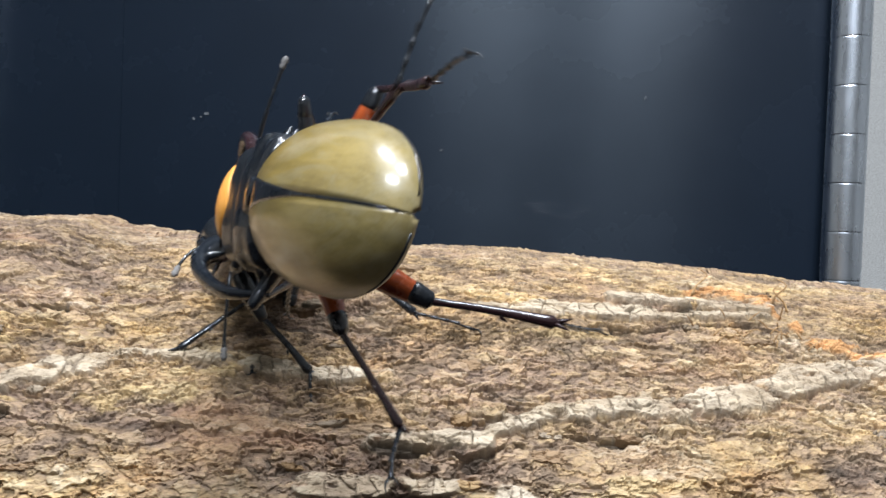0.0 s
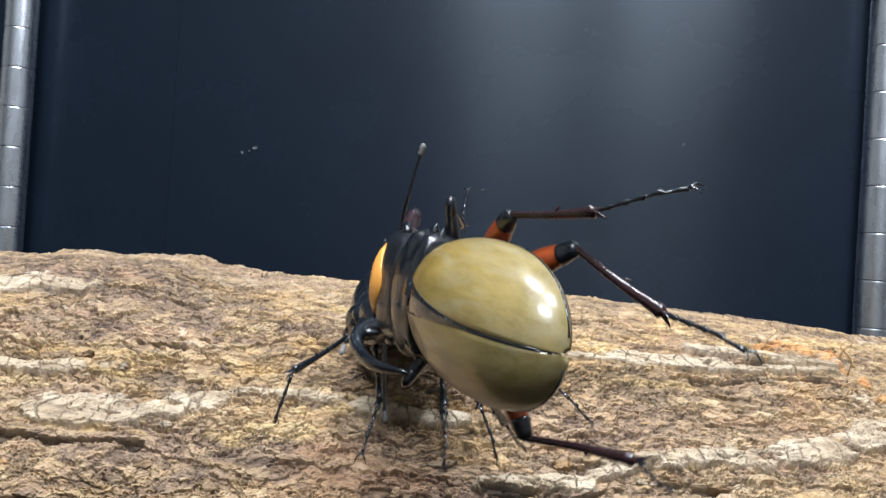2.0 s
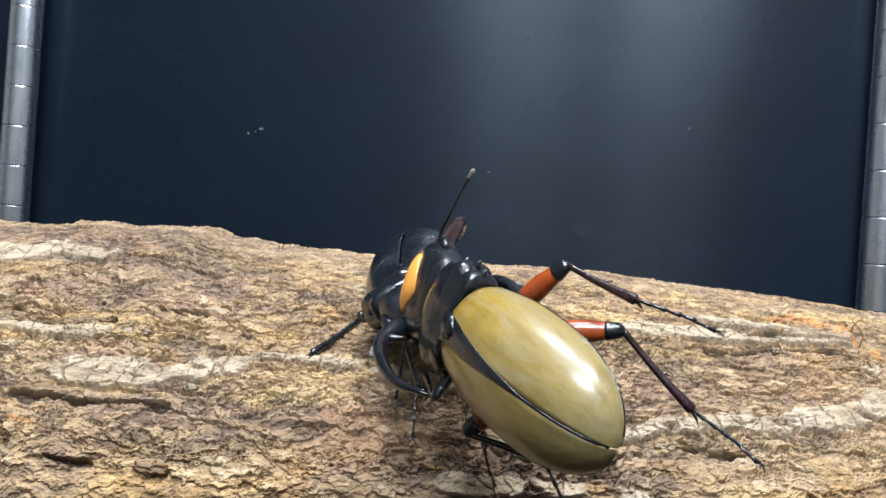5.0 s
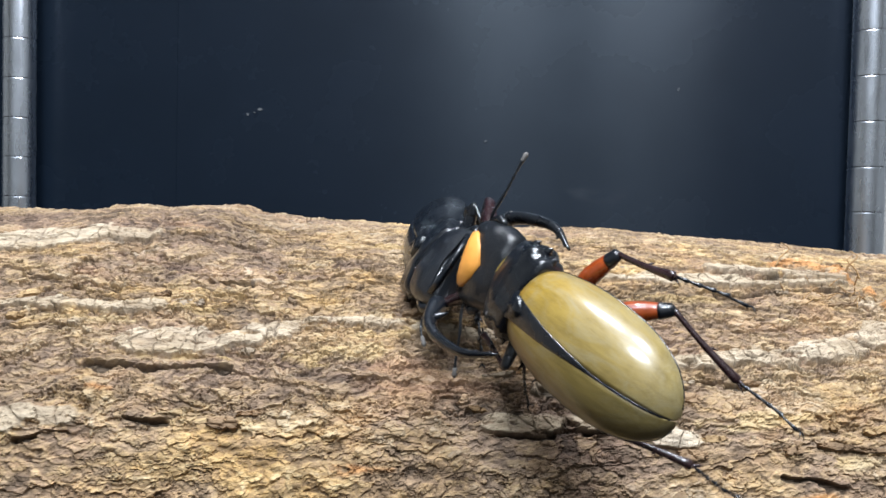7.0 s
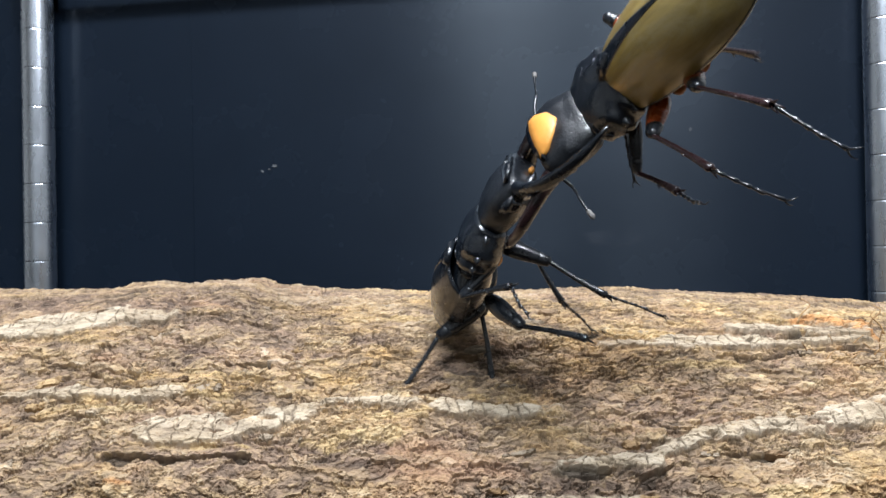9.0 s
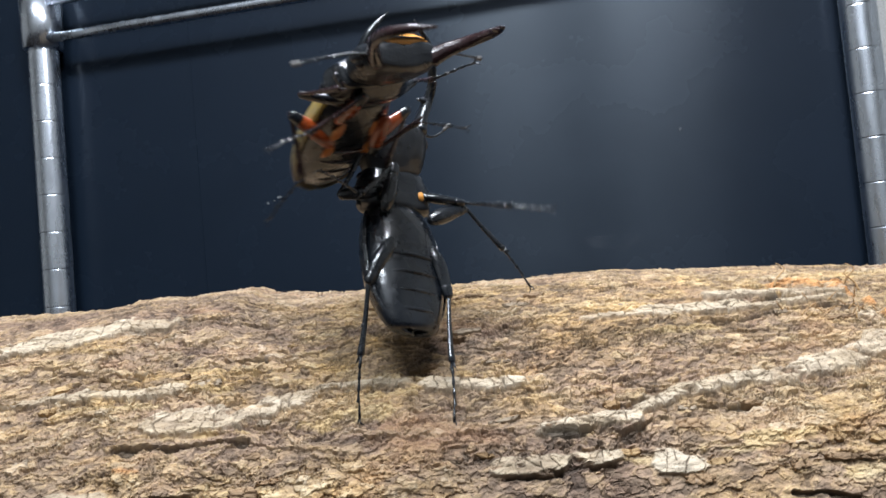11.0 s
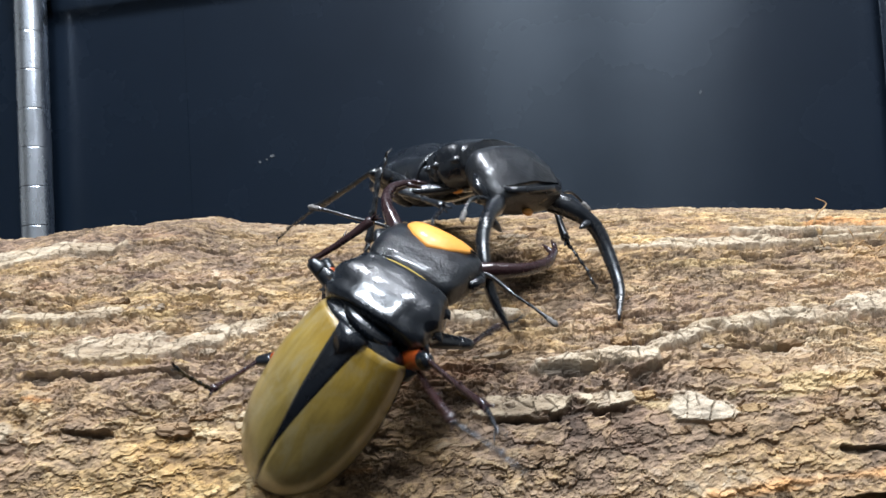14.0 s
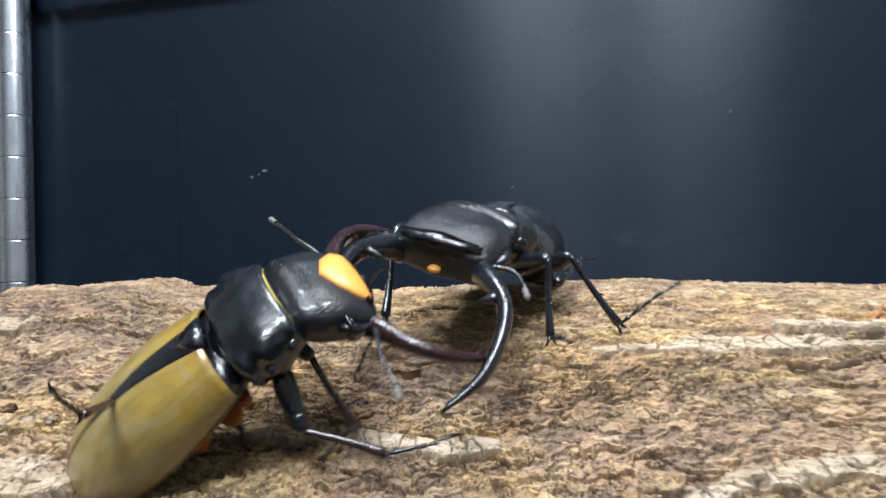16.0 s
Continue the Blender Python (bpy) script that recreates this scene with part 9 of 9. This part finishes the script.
    follow(BLACK_BEETLE["shin_middle_right"], [(0, 0.0000, 0.0129, 0.0000, -116.7, -0.0, 0.0), (0.5, 0.0000, 0.0129, 0.0000, -90.7, -0.0, 0.0), (1, 0.0000, 0.0129, 0.0000, -99.6, -0.0, 0.0), (1.5, 0.0000, 0.0129, 0.0000, -135.2, -0.0, 0.0), (2, 0.0000, 0.0129, 0.0000, -157.3, -0.0, 0.0), (2.5, 0.0000, 0.0129, 0.0000, -152.3, -0.0, 0.0), (3, 0.0000, 0.0129, 0.0000, -152.2, -0.0, 0.0), (3.5, 0.0000, 0.0129, 0.0000, -150.7, -0.0, 0.0), (4, 0.0000, 0.0129, 0.0000, -149.6, -0.0, 0.0), (4.5, 0.0000, 0.0129, 0.0000, -150.3, -0.0, 0.0), (7, 0.0000, 0.0129, 0.0000, -132.8, -0.0, 0.0), (7.5, 0.0000, 0.0129, 0.0000, -131.5, -0.0, 0.0), (8, 0.0000, 0.0129, 0.0000, -3.0, -0.0, 0.0), (8.5, 0.0000, 0.0129, 0.0000, -20.0, 0.0, 0.0), (9, 0.0000, 0.0129, 0.0000, -27.2, -0.0, 0.0), (9.2, -0.0000, 0.0129, -0.0000, 29.7, -0.0, -180.0), (9.9, -0.0000, 0.0129, 0.0000, -144.3, -0.0, -0.0), (10.6, -0.0000, 0.0129, -0.0000, -144.3, -0.0, -0.0), (11.3, 0.0000, 0.0129, 0.0000, -144.3, -0.0, -0.0), (11.5, 0.0000, 0.0129, 0.0000, -144.3, -0.0, -0.0), (11.7, 0.0000, 0.0129, -0.0000, -77.8, -0.0, -0.0), (11.85, 0.0000, 0.0129, -0.0000, -60.7, 0.0, 0.0), (12, 0.0000, 0.0129, 0.0000, -88.4, -0.0, 0.0), (12.5, 0.0000, 0.0129, 0.0000, -99.3, 0.0, 0.0), (12.7, 0.0000, 0.0129, 0.0000, -110.6, -0.0, -0.0), (13, -0.0000, 0.0129, -0.0000, -100.2, -0.0, -0.0), (13.5, 0.0000, 0.0129, -0.0000, -114.9, -0.0, -0.0), (14, 0.0000, 0.0129, 0.0000, -109.6, 0.0, 0.0), (14.5, 0.0000, 0.0129, 0.0000, -78.9, 0.0, 0.0), (15, 0.0000, 0.0129, -0.0000, -125.8, -0.0, -0.0), (15.5, -0.0000, 0.0129, 0.0000, -133.6, 0.0, 0.0), (16, 0.0000, 0.0129, -0.0000, -132.2, -0.0, -0.0)])
    follow(BLACK_BEETLE["foot_middle_right"], [(0, 0.0000, 0.0059, -0.0140, -134.7, -7.6, 7.4), (0.5, 0.0000, 0.0127, -0.0156, -107.1, -11.4, 3.5), (1, 0.0000, 0.0103, -0.0154, -113.1, -14.5, 6.1), (1.5, 0.0000, 0.0018, -0.0110, -145.0, -10.4, 14.5), (2, -0.0000, -0.0016, -0.0060, -155.4, -22.2, 39.4), (2.5, 0.0000, -0.0010, -0.0073, -138.6, -29.9, 29.4), (3, -0.0000, -0.0010, -0.0073, -142.3, -29.0, 32.1), (3.5, -0.0000, -0.0008, -0.0077, -138.9, -30.4, 30.1), (4, -0.0000, -0.0006, -0.0079, -138.4, -30.8, 30.0), (4.5, 0.0000, -0.0007, -0.0078, -140.5, -31.4, 32.3), (7, -0.0000, 0.0022, -0.0115, -146.3, 4.2, -6.3), (7.5, 0.0000, 0.0025, -0.0117, -145.5, 4.2, -6.1), (8, 0.0000, 0.0285, -0.0008, -61.6, 24.2, 12.5), (8.5, -0.0000, 0.0276, -0.0053, -19.3, 0.0, 0.0), (9, 0.0000, 0.0268, -0.0072, 0.3, -0.4, 54.0), (9.2, 0.0000, -0.0007, 0.0078, 85.2, 2.0, -156.9), (9.9, 0.0000, 0.0002, -0.0091, -89.0, 0.6, -33.8), (10.6, 0.0000, 0.0002, -0.0091, -89.0, 0.7, -34.0), (11.3, 0.0000, 0.0002, -0.0091, -89.0, 0.6, -30.6), (11.5, 0.0000, 0.0002, -0.0091, -89.0, 0.6, -30.2), (11.7, 0.0000, 0.0162, -0.0153, -55.0, -7.3, 5.3), (11.85, -0.0000, 0.0205, -0.0136, -41.7, -7.9, 4.2), (12, -0.0000, 0.0133, -0.0156, -72.1, -15.5, 11.3), (12.5, -0.0000, 0.0104, -0.0154, -80.1, -7.3, 6.3), (12.7, 0.0000, 0.0074, -0.0146, -93.0, -0.0, -0.0), (13, 0.0000, 0.0101, -0.0154, -86.4, -0.0, -0.0), (13.5, 0.0000, 0.0063, -0.0142, -110.6, -0.0, -0.0), (14, -0.0000, 0.0076, -0.0147, -96.9, 0.0, 0.0), (14.5, -0.0000, 0.0159, -0.0153, -54.0, 0.0, 0.0), (15, 0.0000, 0.0037, -0.0127, -92.5, -0.0, -0.0), (15.5, -0.0000, 0.0021, -0.0113, -119.5, 0.0, -0.0), (16, 0.0000, 0.0024, -0.0116, -132.9, 37.3, -65.4)])
    follow(BLACK_BEETLE["leg_hind_left"], [(0, -0.0060, -0.0129, -0.0060, -61.1, 17.2, -94.8), (0.5, -0.0060, -0.0129, -0.0060, -77.8, 10.9, -98.7), (1, -0.0060, -0.0129, -0.0060, -63.1, 13.5, -96.8), (1.5, -0.0060, -0.0129, -0.0060, -73.1, 13.4, -95.1), (2, -0.0060, -0.0129, -0.0060, -31.3, -57.5, 36.6), (2.5, -0.0060, -0.0129, -0.0060, -19.2, -56.5, 35.8), (3, -0.0060, -0.0129, -0.0060, -14.4, -58.8, 31.2), (3.5, -0.0060, -0.0129, -0.0060, -11.3, -58.9, 30.2), (4, -0.0060, -0.0129, -0.0060, -8.7, -59.4, 28.6), (4.5, -0.0060, -0.0129, -0.0060, -11.1, -59.5, 29.5), (7, -0.0060, -0.0129, -0.0060, -31.2, -68.6, 24.7), (7.5, -0.0060, -0.0129, -0.0060, -31.3, -69.1, 19.8), (8, -0.0060, -0.0129, -0.0060, -43.9, -70.6, 11.7), (8.5, -0.0060, -0.0129, -0.0060, -12.4, 19.2, -99.1), (9, -0.0060, -0.0129, -0.0060, -2.2, 15.9, -107.8), (9.2, -0.0060, -0.0129, -0.0060, -5.2, 20.0, -112.5), (9.9, -0.0060, -0.0129, -0.0060, -141.6, 39.7, 86.3), (10.6, -0.0060, -0.0129, -0.0060, -86.5, 72.9, 106.5), (11.3, -0.0060, -0.0129, -0.0060, 72.0, 84.7, -143.5), (11.5, -0.0060, -0.0129, -0.0060, 38.8, -21.3, 129.0), (11.7, -0.0060, -0.0129, -0.0060, 49.5, 85.3, -178.3), (11.85, -0.0060, -0.0129, -0.0060, -165.7, 72.2, -168.9), (12, -0.0060, -0.0129, -0.0060, 176.7, 56.3, -155.4), (12.5, -0.0060, -0.0129, -0.0060, 165.0, 54.9, -151.2), (12.7, -0.0060, -0.0129, -0.0060, 151.9, 58.7, -167.2), (13, -0.0060, -0.0129, -0.0060, 164.9, 56.7, -157.2), (13.5, -0.0060, -0.0129, -0.0060, 145.8, 67.7, 179.6), (14, -0.0060, -0.0129, -0.0060, 132.6, 69.5, 171.9), (14.5, -0.0060, -0.0129, -0.0060, 123.4, 69.9, 160.5), (15, -0.0060, -0.0129, -0.0060, -7.9, -60.4, 15.6), (15.5, -0.0060, -0.0129, -0.0060, 174.3, 60.9, -167.6), (16, -0.0060, -0.0129, -0.0060, 166.3, 67.0, -153.2)])
    follow(BLACK_BEETLE["shin_hind_left"], [(0, 0.0000, 0.0133, 0.0000, -23.1, -0.0, 0.0), (0.5, 0.0000, 0.0133, 0.0000, -27.0, -0.0, 0.0), (1, 0.0000, 0.0133, 0.0000, -27.4, -0.0, 0.0), (1.5, 0.0000, 0.0133, 0.0000, -38.9, -0.0, 0.0), (2, 0.0000, 0.0133, 0.0000, -20.1, -0.0, -0.0), (2.5, 0.0000, 0.0133, 0.0000, -20.1, 0.0, 0.0), (3, 0.0000, 0.0133, 0.0000, -20.1, 0.0, 0.0), (3.5, 0.0000, 0.0133, 0.0000, -20.1, -0.0, -0.0), (4, 0.0000, 0.0133, 0.0000, -20.1, 0.0, 0.0), (4.5, 0.0000, 0.0133, 0.0000, -20.1, -0.0, 0.0), (7, 0.0000, 0.0133, 0.0000, -20.1, 0.0, 0.0), (7.5, -0.0000, 0.0133, 0.0000, -20.1, -0.0, -0.0), (8, -0.0000, 0.0133, -0.0000, -20.1, -0.0, -0.0), (8.5, 0.0000, 0.0133, 0.0000, -23.9, -0.0, 0.0), (9, 0.0000, 0.0133, 0.0000, -20.4, -0.0, 0.0), (9.2, 0.0000, 0.0133, 0.0000, -15.4, -0.0, 0.0), (9.9, 0.0000, 0.0133, -0.0000, -20.1, 0.0, 0.0), (10.6, 0.0000, 0.0133, 0.0000, -20.1, -0.0, -0.0), (11.3, -0.0000, 0.0133, -0.0000, -20.1, -0.0, -0.0), (11.5, 0.0000, 0.0133, 0.0000, -16.1, -0.0, 0.0), (11.7, 0.0000, 0.0133, 0.0000, -32.8, -0.0, -0.0), (11.85, 0.0000, 0.0133, 0.0000, -137.4, 0.0, 0.0), (12, 0.0000, 0.0133, 0.0000, -130.2, -0.0, -0.0), (12.5, -0.0000, 0.0133, 0.0000, -123.8, 0.0, 0.0), (12.7, 0.0000, 0.0133, 0.0000, -125.7, -0.0, 0.0), (13, -0.0000, 0.0133, -0.0000, -119.6, -0.0, -0.0), (13.5, 0.0000, 0.0133, -0.0000, -120.0, 0.0, 0.0), (14, 0.0000, 0.0133, -0.0000, -128.8, -0.0, -0.0), (14.5, 0.0000, 0.0133, -0.0000, -136.8, 0.0, 0.0), (15, -0.0000, 0.0133, 0.0000, 34.7, -0.0, -180.0), (15.5, 0.0000, 0.0133, -0.0000, -138.5, -0.0, -0.0), (16, 0.0000, 0.0133, 0.0000, -134.8, -0.0, -0.0)])
    follow(BLACK_BEETLE["foot_hind_left"], [(0, -0.0000, 0.0294, -0.0069, -21.7, 1.4, 3.4), (0.5, -0.0000, 0.0289, -0.0079, -30.3, 2.4, 4.1), (1, -0.0000, 0.0289, -0.0080, -18.6, 1.8, 5.4), (1.5, 0.0000, 0.0269, -0.0110, -51.3, 2.7, 2.1), (2, 0.0000, 0.0298, -0.0060, -18.3, -0.0, 0.0), (2.5, -0.0000, 0.0298, -0.0060, -22.4, -0.0, -0.0), (3, -0.0000, 0.0298, -0.0060, -22.4, 0.0, 0.0), (3.5, 0.0000, 0.0298, -0.0060, -23.6, -0.0, 0.0), (4, -0.0000, 0.0298, -0.0060, -25.3, 0.0, -0.0), (4.5, 0.0000, 0.0298, -0.0060, -23.6, 0.0, 0.0), (7, -0.0000, 0.0298, -0.0060, -13.5, -0.0, -0.0), (7.5, 0.0000, 0.0298, -0.0060, -12.3, -0.0, -0.0), (8, 0.0000, 0.0298, -0.0060, -7.9, -0.0, -0.0), (8.5, -0.0000, 0.0293, -0.0071, -25.1, 1.3, 2.7), (9, -0.0000, 0.0297, -0.0061, -24.0, 1.3, 2.9), (9.2, -0.0000, 0.0302, -0.0046, -17.6, 1.0, 3.2), (9.9, -0.0000, 0.0298, -0.0060, -7.2, 0.0, -0.0), (10.6, 0.0000, 0.0298, -0.0060, -5.9, 0.0, -0.0), (11.3, 0.0000, 0.0298, -0.0060, -26.7, 0.0, -0.0), (11.5, 0.0000, 0.0301, -0.0048, -8.3, 0.9, 6.4), (11.7, 0.0000, 0.0280, -0.0095, -46.0, -0.0, 0.0), (11.85, -0.0000, 0.0005, -0.0118, -158.6, 15.2, -159.4), (12, 0.0000, 0.0021, -0.0134, -137.9, -0.0, -0.0), (12.5, -0.0000, 0.0036, -0.0145, -126.6, 0.0, 0.0), (12.7, 0.0000, 0.0031, -0.0142, -127.8, 0.0, -0.0), (13, 0.0000, 0.0047, -0.0152, -126.4, -0.0, -0.0), (13.5, -0.0000, 0.0046, -0.0151, -126.3, -8.6, 8.5), (14, 0.0000, 0.0024, -0.0136, -128.4, -6.9, 9.4), (14.5, -0.0000, 0.0006, -0.0120, -132.6, -5.4, 10.0), (15, 0.0000, -0.0010, 0.0100, 22.7, -0.0, -180.0), (15.5, 0.0000, 0.0002, -0.0116, -146.4, -0.0, 0.0), (16, 0.0000, 0.0010, -0.0124, -133.3, -6.0, 9.9)])
    follow(BLACK_BEETLE["leg_hind_right"], [(0, 0.0060, -0.0129, -0.0060, -79.1, -69.9, 78.8), (0.5, 0.0060, -0.0129, -0.0060, -103.3, -41.4, 97.7), (1, 0.0060, -0.0129, -0.0060, -111.6, -58.7, 88.2), (1.5, 0.0060, -0.0129, -0.0060, -105.6, -74.7, 86.2), (2, 0.0060, -0.0129, -0.0060, 18.2, -10.4, -35.8), (2.5, 0.0060, -0.0129, -0.0060, 9.1, -21.8, -32.6), (3, 0.0060, -0.0129, -0.0060, 10.7, -13.9, -33.4), (3.5, 0.0060, -0.0129, -0.0060, 8.5, -17.0, -33.0), (4, 0.0060, -0.0129, -0.0060, 10.9, 46.9, -23.0), (4.5, 0.0060, -0.0129, -0.0060, 9.7, 16.3, -30.1), (7, 0.0060, -0.0129, -0.0060, 101.7, 53.4, 27.5), (7.5, 0.0060, -0.0129, -0.0060, 107.0, 57.7, 30.4), (8, 0.0060, -0.0129, -0.0060, 33.8, -19.9, -66.6), (8.5, 0.0060, -0.0129, -0.0060, 44.6, 43.7, -49.7), (9, 0.0060, -0.0129, -0.0060, 43.4, 13.0, -97.4), (9.2, 0.0060, -0.0129, -0.0060, 158.6, -43.3, 125.6), (9.9, 0.0060, -0.0129, -0.0060, 115.3, -72.8, 159.9), (10.6, 0.0060, -0.0129, -0.0060, 111.0, -74.3, 129.9), (11.3, 0.0060, -0.0129, -0.0060, 122.5, -61.3, 68.7), (11.5, 0.0060, -0.0129, -0.0060, 92.1, 45.5, -109.4), (11.7, 0.0060, -0.0129, -0.0060, 131.9, -56.7, 69.6), (11.85, 0.0060, -0.0129, -0.0060, 48.7, -41.6, -139.3), (12, 0.0060, -0.0129, -0.0060, 28.5, -11.8, -103.9), (12.5, 0.0060, -0.0129, -0.0060, 90.6, -64.5, -154.0), (12.7, 0.0060, -0.0129, -0.0060, 106.7, -83.1, -143.2), (13, 0.0060, -0.0129, -0.0060, 96.9, -63.7, 164.8), (13.5, 0.0060, -0.0129, -0.0060, 124.6, -66.3, 125.2), (14, 0.0060, -0.0129, -0.0060, 55.0, -47.7, -118.9), (14.5, 0.0060, -0.0129, -0.0060, -0.1, -17.9, -93.2), (15, 0.0060, -0.0129, -0.0060, 56.7, -53.2, -113.7), (15.5, 0.0060, -0.0129, -0.0060, 90.7, -71.7, -129.0), (16, 0.0060, -0.0129, -0.0060, 77.9, -66.3, -121.9)])
    follow(BLACK_BEETLE["shin_hind_right"], [(0, 0.0000, 0.0133, 0.0000, -74.1, -0.0, 0.0), (0.5, 0.0000, 0.0133, 0.0000, -71.8, -0.0, 0.0), (1, 0.0000, 0.0133, 0.0000, -53.4, -0.0, 0.0), (1.5, 0.0000, 0.0133, 0.0000, -58.2, -0.0, 0.0), (2, 0.0000, 0.0133, 0.0000, -15.0, -0.0, 0.0), (2.5, 0.0000, 0.0133, 0.0000, -8.6, -0.0, 0.0), (3, 0.0000, 0.0133, 0.0000, -5.9, -0.0, 0.0), (3.5, 0.0000, 0.0133, 0.0000, -3.5, -0.0, 0.0), (4, 0.0000, 0.0133, 0.0000, -0.8, -0.0, 0.0), (4.5, 0.0000, 0.0133, 0.0000, -3.6, -0.0, 0.0), (7, 0.0000, 0.0133, 0.0000, -39.3, -0.0, 0.0), (7.5, 0.0000, 0.0133, 0.0000, -44.6, -0.0, 0.0), (8, -0.0000, 0.0133, 0.0000, -20.1, -0.0, -0.0), (8.5, 0.0000, 0.0133, -0.0000, -20.1, 0.0, 0.0), (9, 0.0000, 0.0133, 0.0000, -22.0, -0.0, 0.0), (9.2, -0.0000, 0.0133, 0.0000, -20.1, -0.0, -0.0), (9.9, 0.0000, 0.0133, -0.0000, -20.1, -0.0, -0.0), (10.6, 0.0000, 0.0133, 0.0000, -27.1, -0.0, -0.0), (11.3, 0.0000, 0.0133, 0.0000, -20.1, -0.0, -0.0), (11.5, 0.0000, 0.0133, 0.0000, -8.9, -0.0, 0.0), (11.7, 0.0000, 0.0133, -0.0000, -41.8, 0.0, 0.0), (11.85, 0.0000, 0.0133, -0.0000, -108.8, 0.0, 0.0), (12, -0.0000, 0.0133, -0.0000, -94.9, -0.0, -0.0), (12.5, 0.0000, 0.0133, 0.0000, -129.3, 0.0, 0.0), (12.7, 0.0000, 0.0133, -0.0000, -133.0, 0.0, 0.0), (13, 0.0000, 0.0133, 0.0000, -107.3, 0.0, 0.0), (13.5, 0.0000, 0.0133, 0.0000, -98.5, 0.0, 0.0), (14, 0.0000, 0.0133, -0.0000, -90.4, 0.0, 0.0), (14.5, 0.0000, 0.0133, -0.0000, -80.4, 0.0, 0.0), (15, 0.0000, 0.0133, 0.0000, -130.4, -0.0, -0.0), (15.5, -0.0000, 0.0133, 0.0000, -131.8, 0.0, 0.0), (16, 0.0000, 0.0133, -0.0000, -131.1, 0.0, 0.0)])
    follow(BLACK_BEETLE["foot_hind_right"], [(0, 0.0000, 0.0181, -0.0168, -58.5, 14.6, 8.8), (0.5, 0.0000, 0.0188, -0.0166, -38.1, 11.4, 14.2), (1, -0.0000, 0.0238, -0.0140, -31.6, 9.8, 15.5), (1.5, 0.0000, 0.0225, -0.0149, -27.9, 19.6, 32.4), (2, -0.0000, 0.0302, -0.0045, -63.6, -1.5, -0.7), (2.5, 0.0000, 0.0306, -0.0026, -54.8, 11.4, 7.9), (3, 0.0000, 0.0307, -0.0018, -53.8, 5.7, 4.2), (3.5, -0.0000, 0.0308, -0.0011, -50.6, 8.6, 7.0), (4, 0.0000, 0.0308, -0.0002, -32.3, -20.2, -28.6), (4.5, 0.0000, 0.0308, -0.0011, -48.7, -11.0, -9.5), (7, 0.0000, 0.0269, -0.0111, -9.5, -16.1, -58.9), (7.5, -0.0000, 0.0258, -0.0123, -9.3, -13.8, -55.5), (8, 0.0000, 0.0298, -0.0060, -16.9, 53.4, 15.4), (8.5, -0.0000, 0.0298, -0.0060, -37.6, 7.6, 2.6), (9, 0.0000, 0.0295, -0.0065, -24.9, 1.6, 3.3), (9.2, 0.0000, 0.0298, -0.0060, -33.5, 0.0, 0.0), (9.9, 0.0000, 0.0298, -0.0060, -52.4, 0.0, -0.0), (10.6, 0.0000, 0.0289, -0.0080, -47.3, -0.0, -0.0), (11.3, 0.0000, 0.0298, -0.0060, -20.2, 9.0, -0.9), (11.5, -0.0000, 0.0306, -0.0027, -21.7, 1.2, 3.0), (11.7, -0.0000, 0.0264, -0.0116, -37.0, 8.8, -2.4), (11.85, -0.0000, 0.0077, -0.0166, -89.3, -12.3, 15.0), (12, 0.0000, 0.0118, -0.0174, -89.5, -8.4, 6.0), (12.5, -0.0000, 0.0023, -0.0135, -114.0, 0.0, 0.0), (12.7, -0.0000, 0.0014, -0.0128, -129.9, 11.9, -19.6), (13, -0.0000, 0.0081, -0.0167, -86.9, 0.0, 0.0), (13.5, -0.0000, 0.0108, -0.0173, -79.4, 6.8, -6.7), (14, -0.0000, 0.0132, -0.0175, -94.6, 0.0, 0.0), (14.5, -0.0000, 0.0162, -0.0172, -70.8, 0.0, 0.0), (15, 0.0000, 0.0020, -0.0133, -113.0, -0.0, -0.0), (15.5, -0.0000, 0.0017, -0.0130, -126.3, 5.9, -9.5), (16, -0.0000, 0.0018, -0.0132, -123.2, 5.7, -9.3)])


motions()
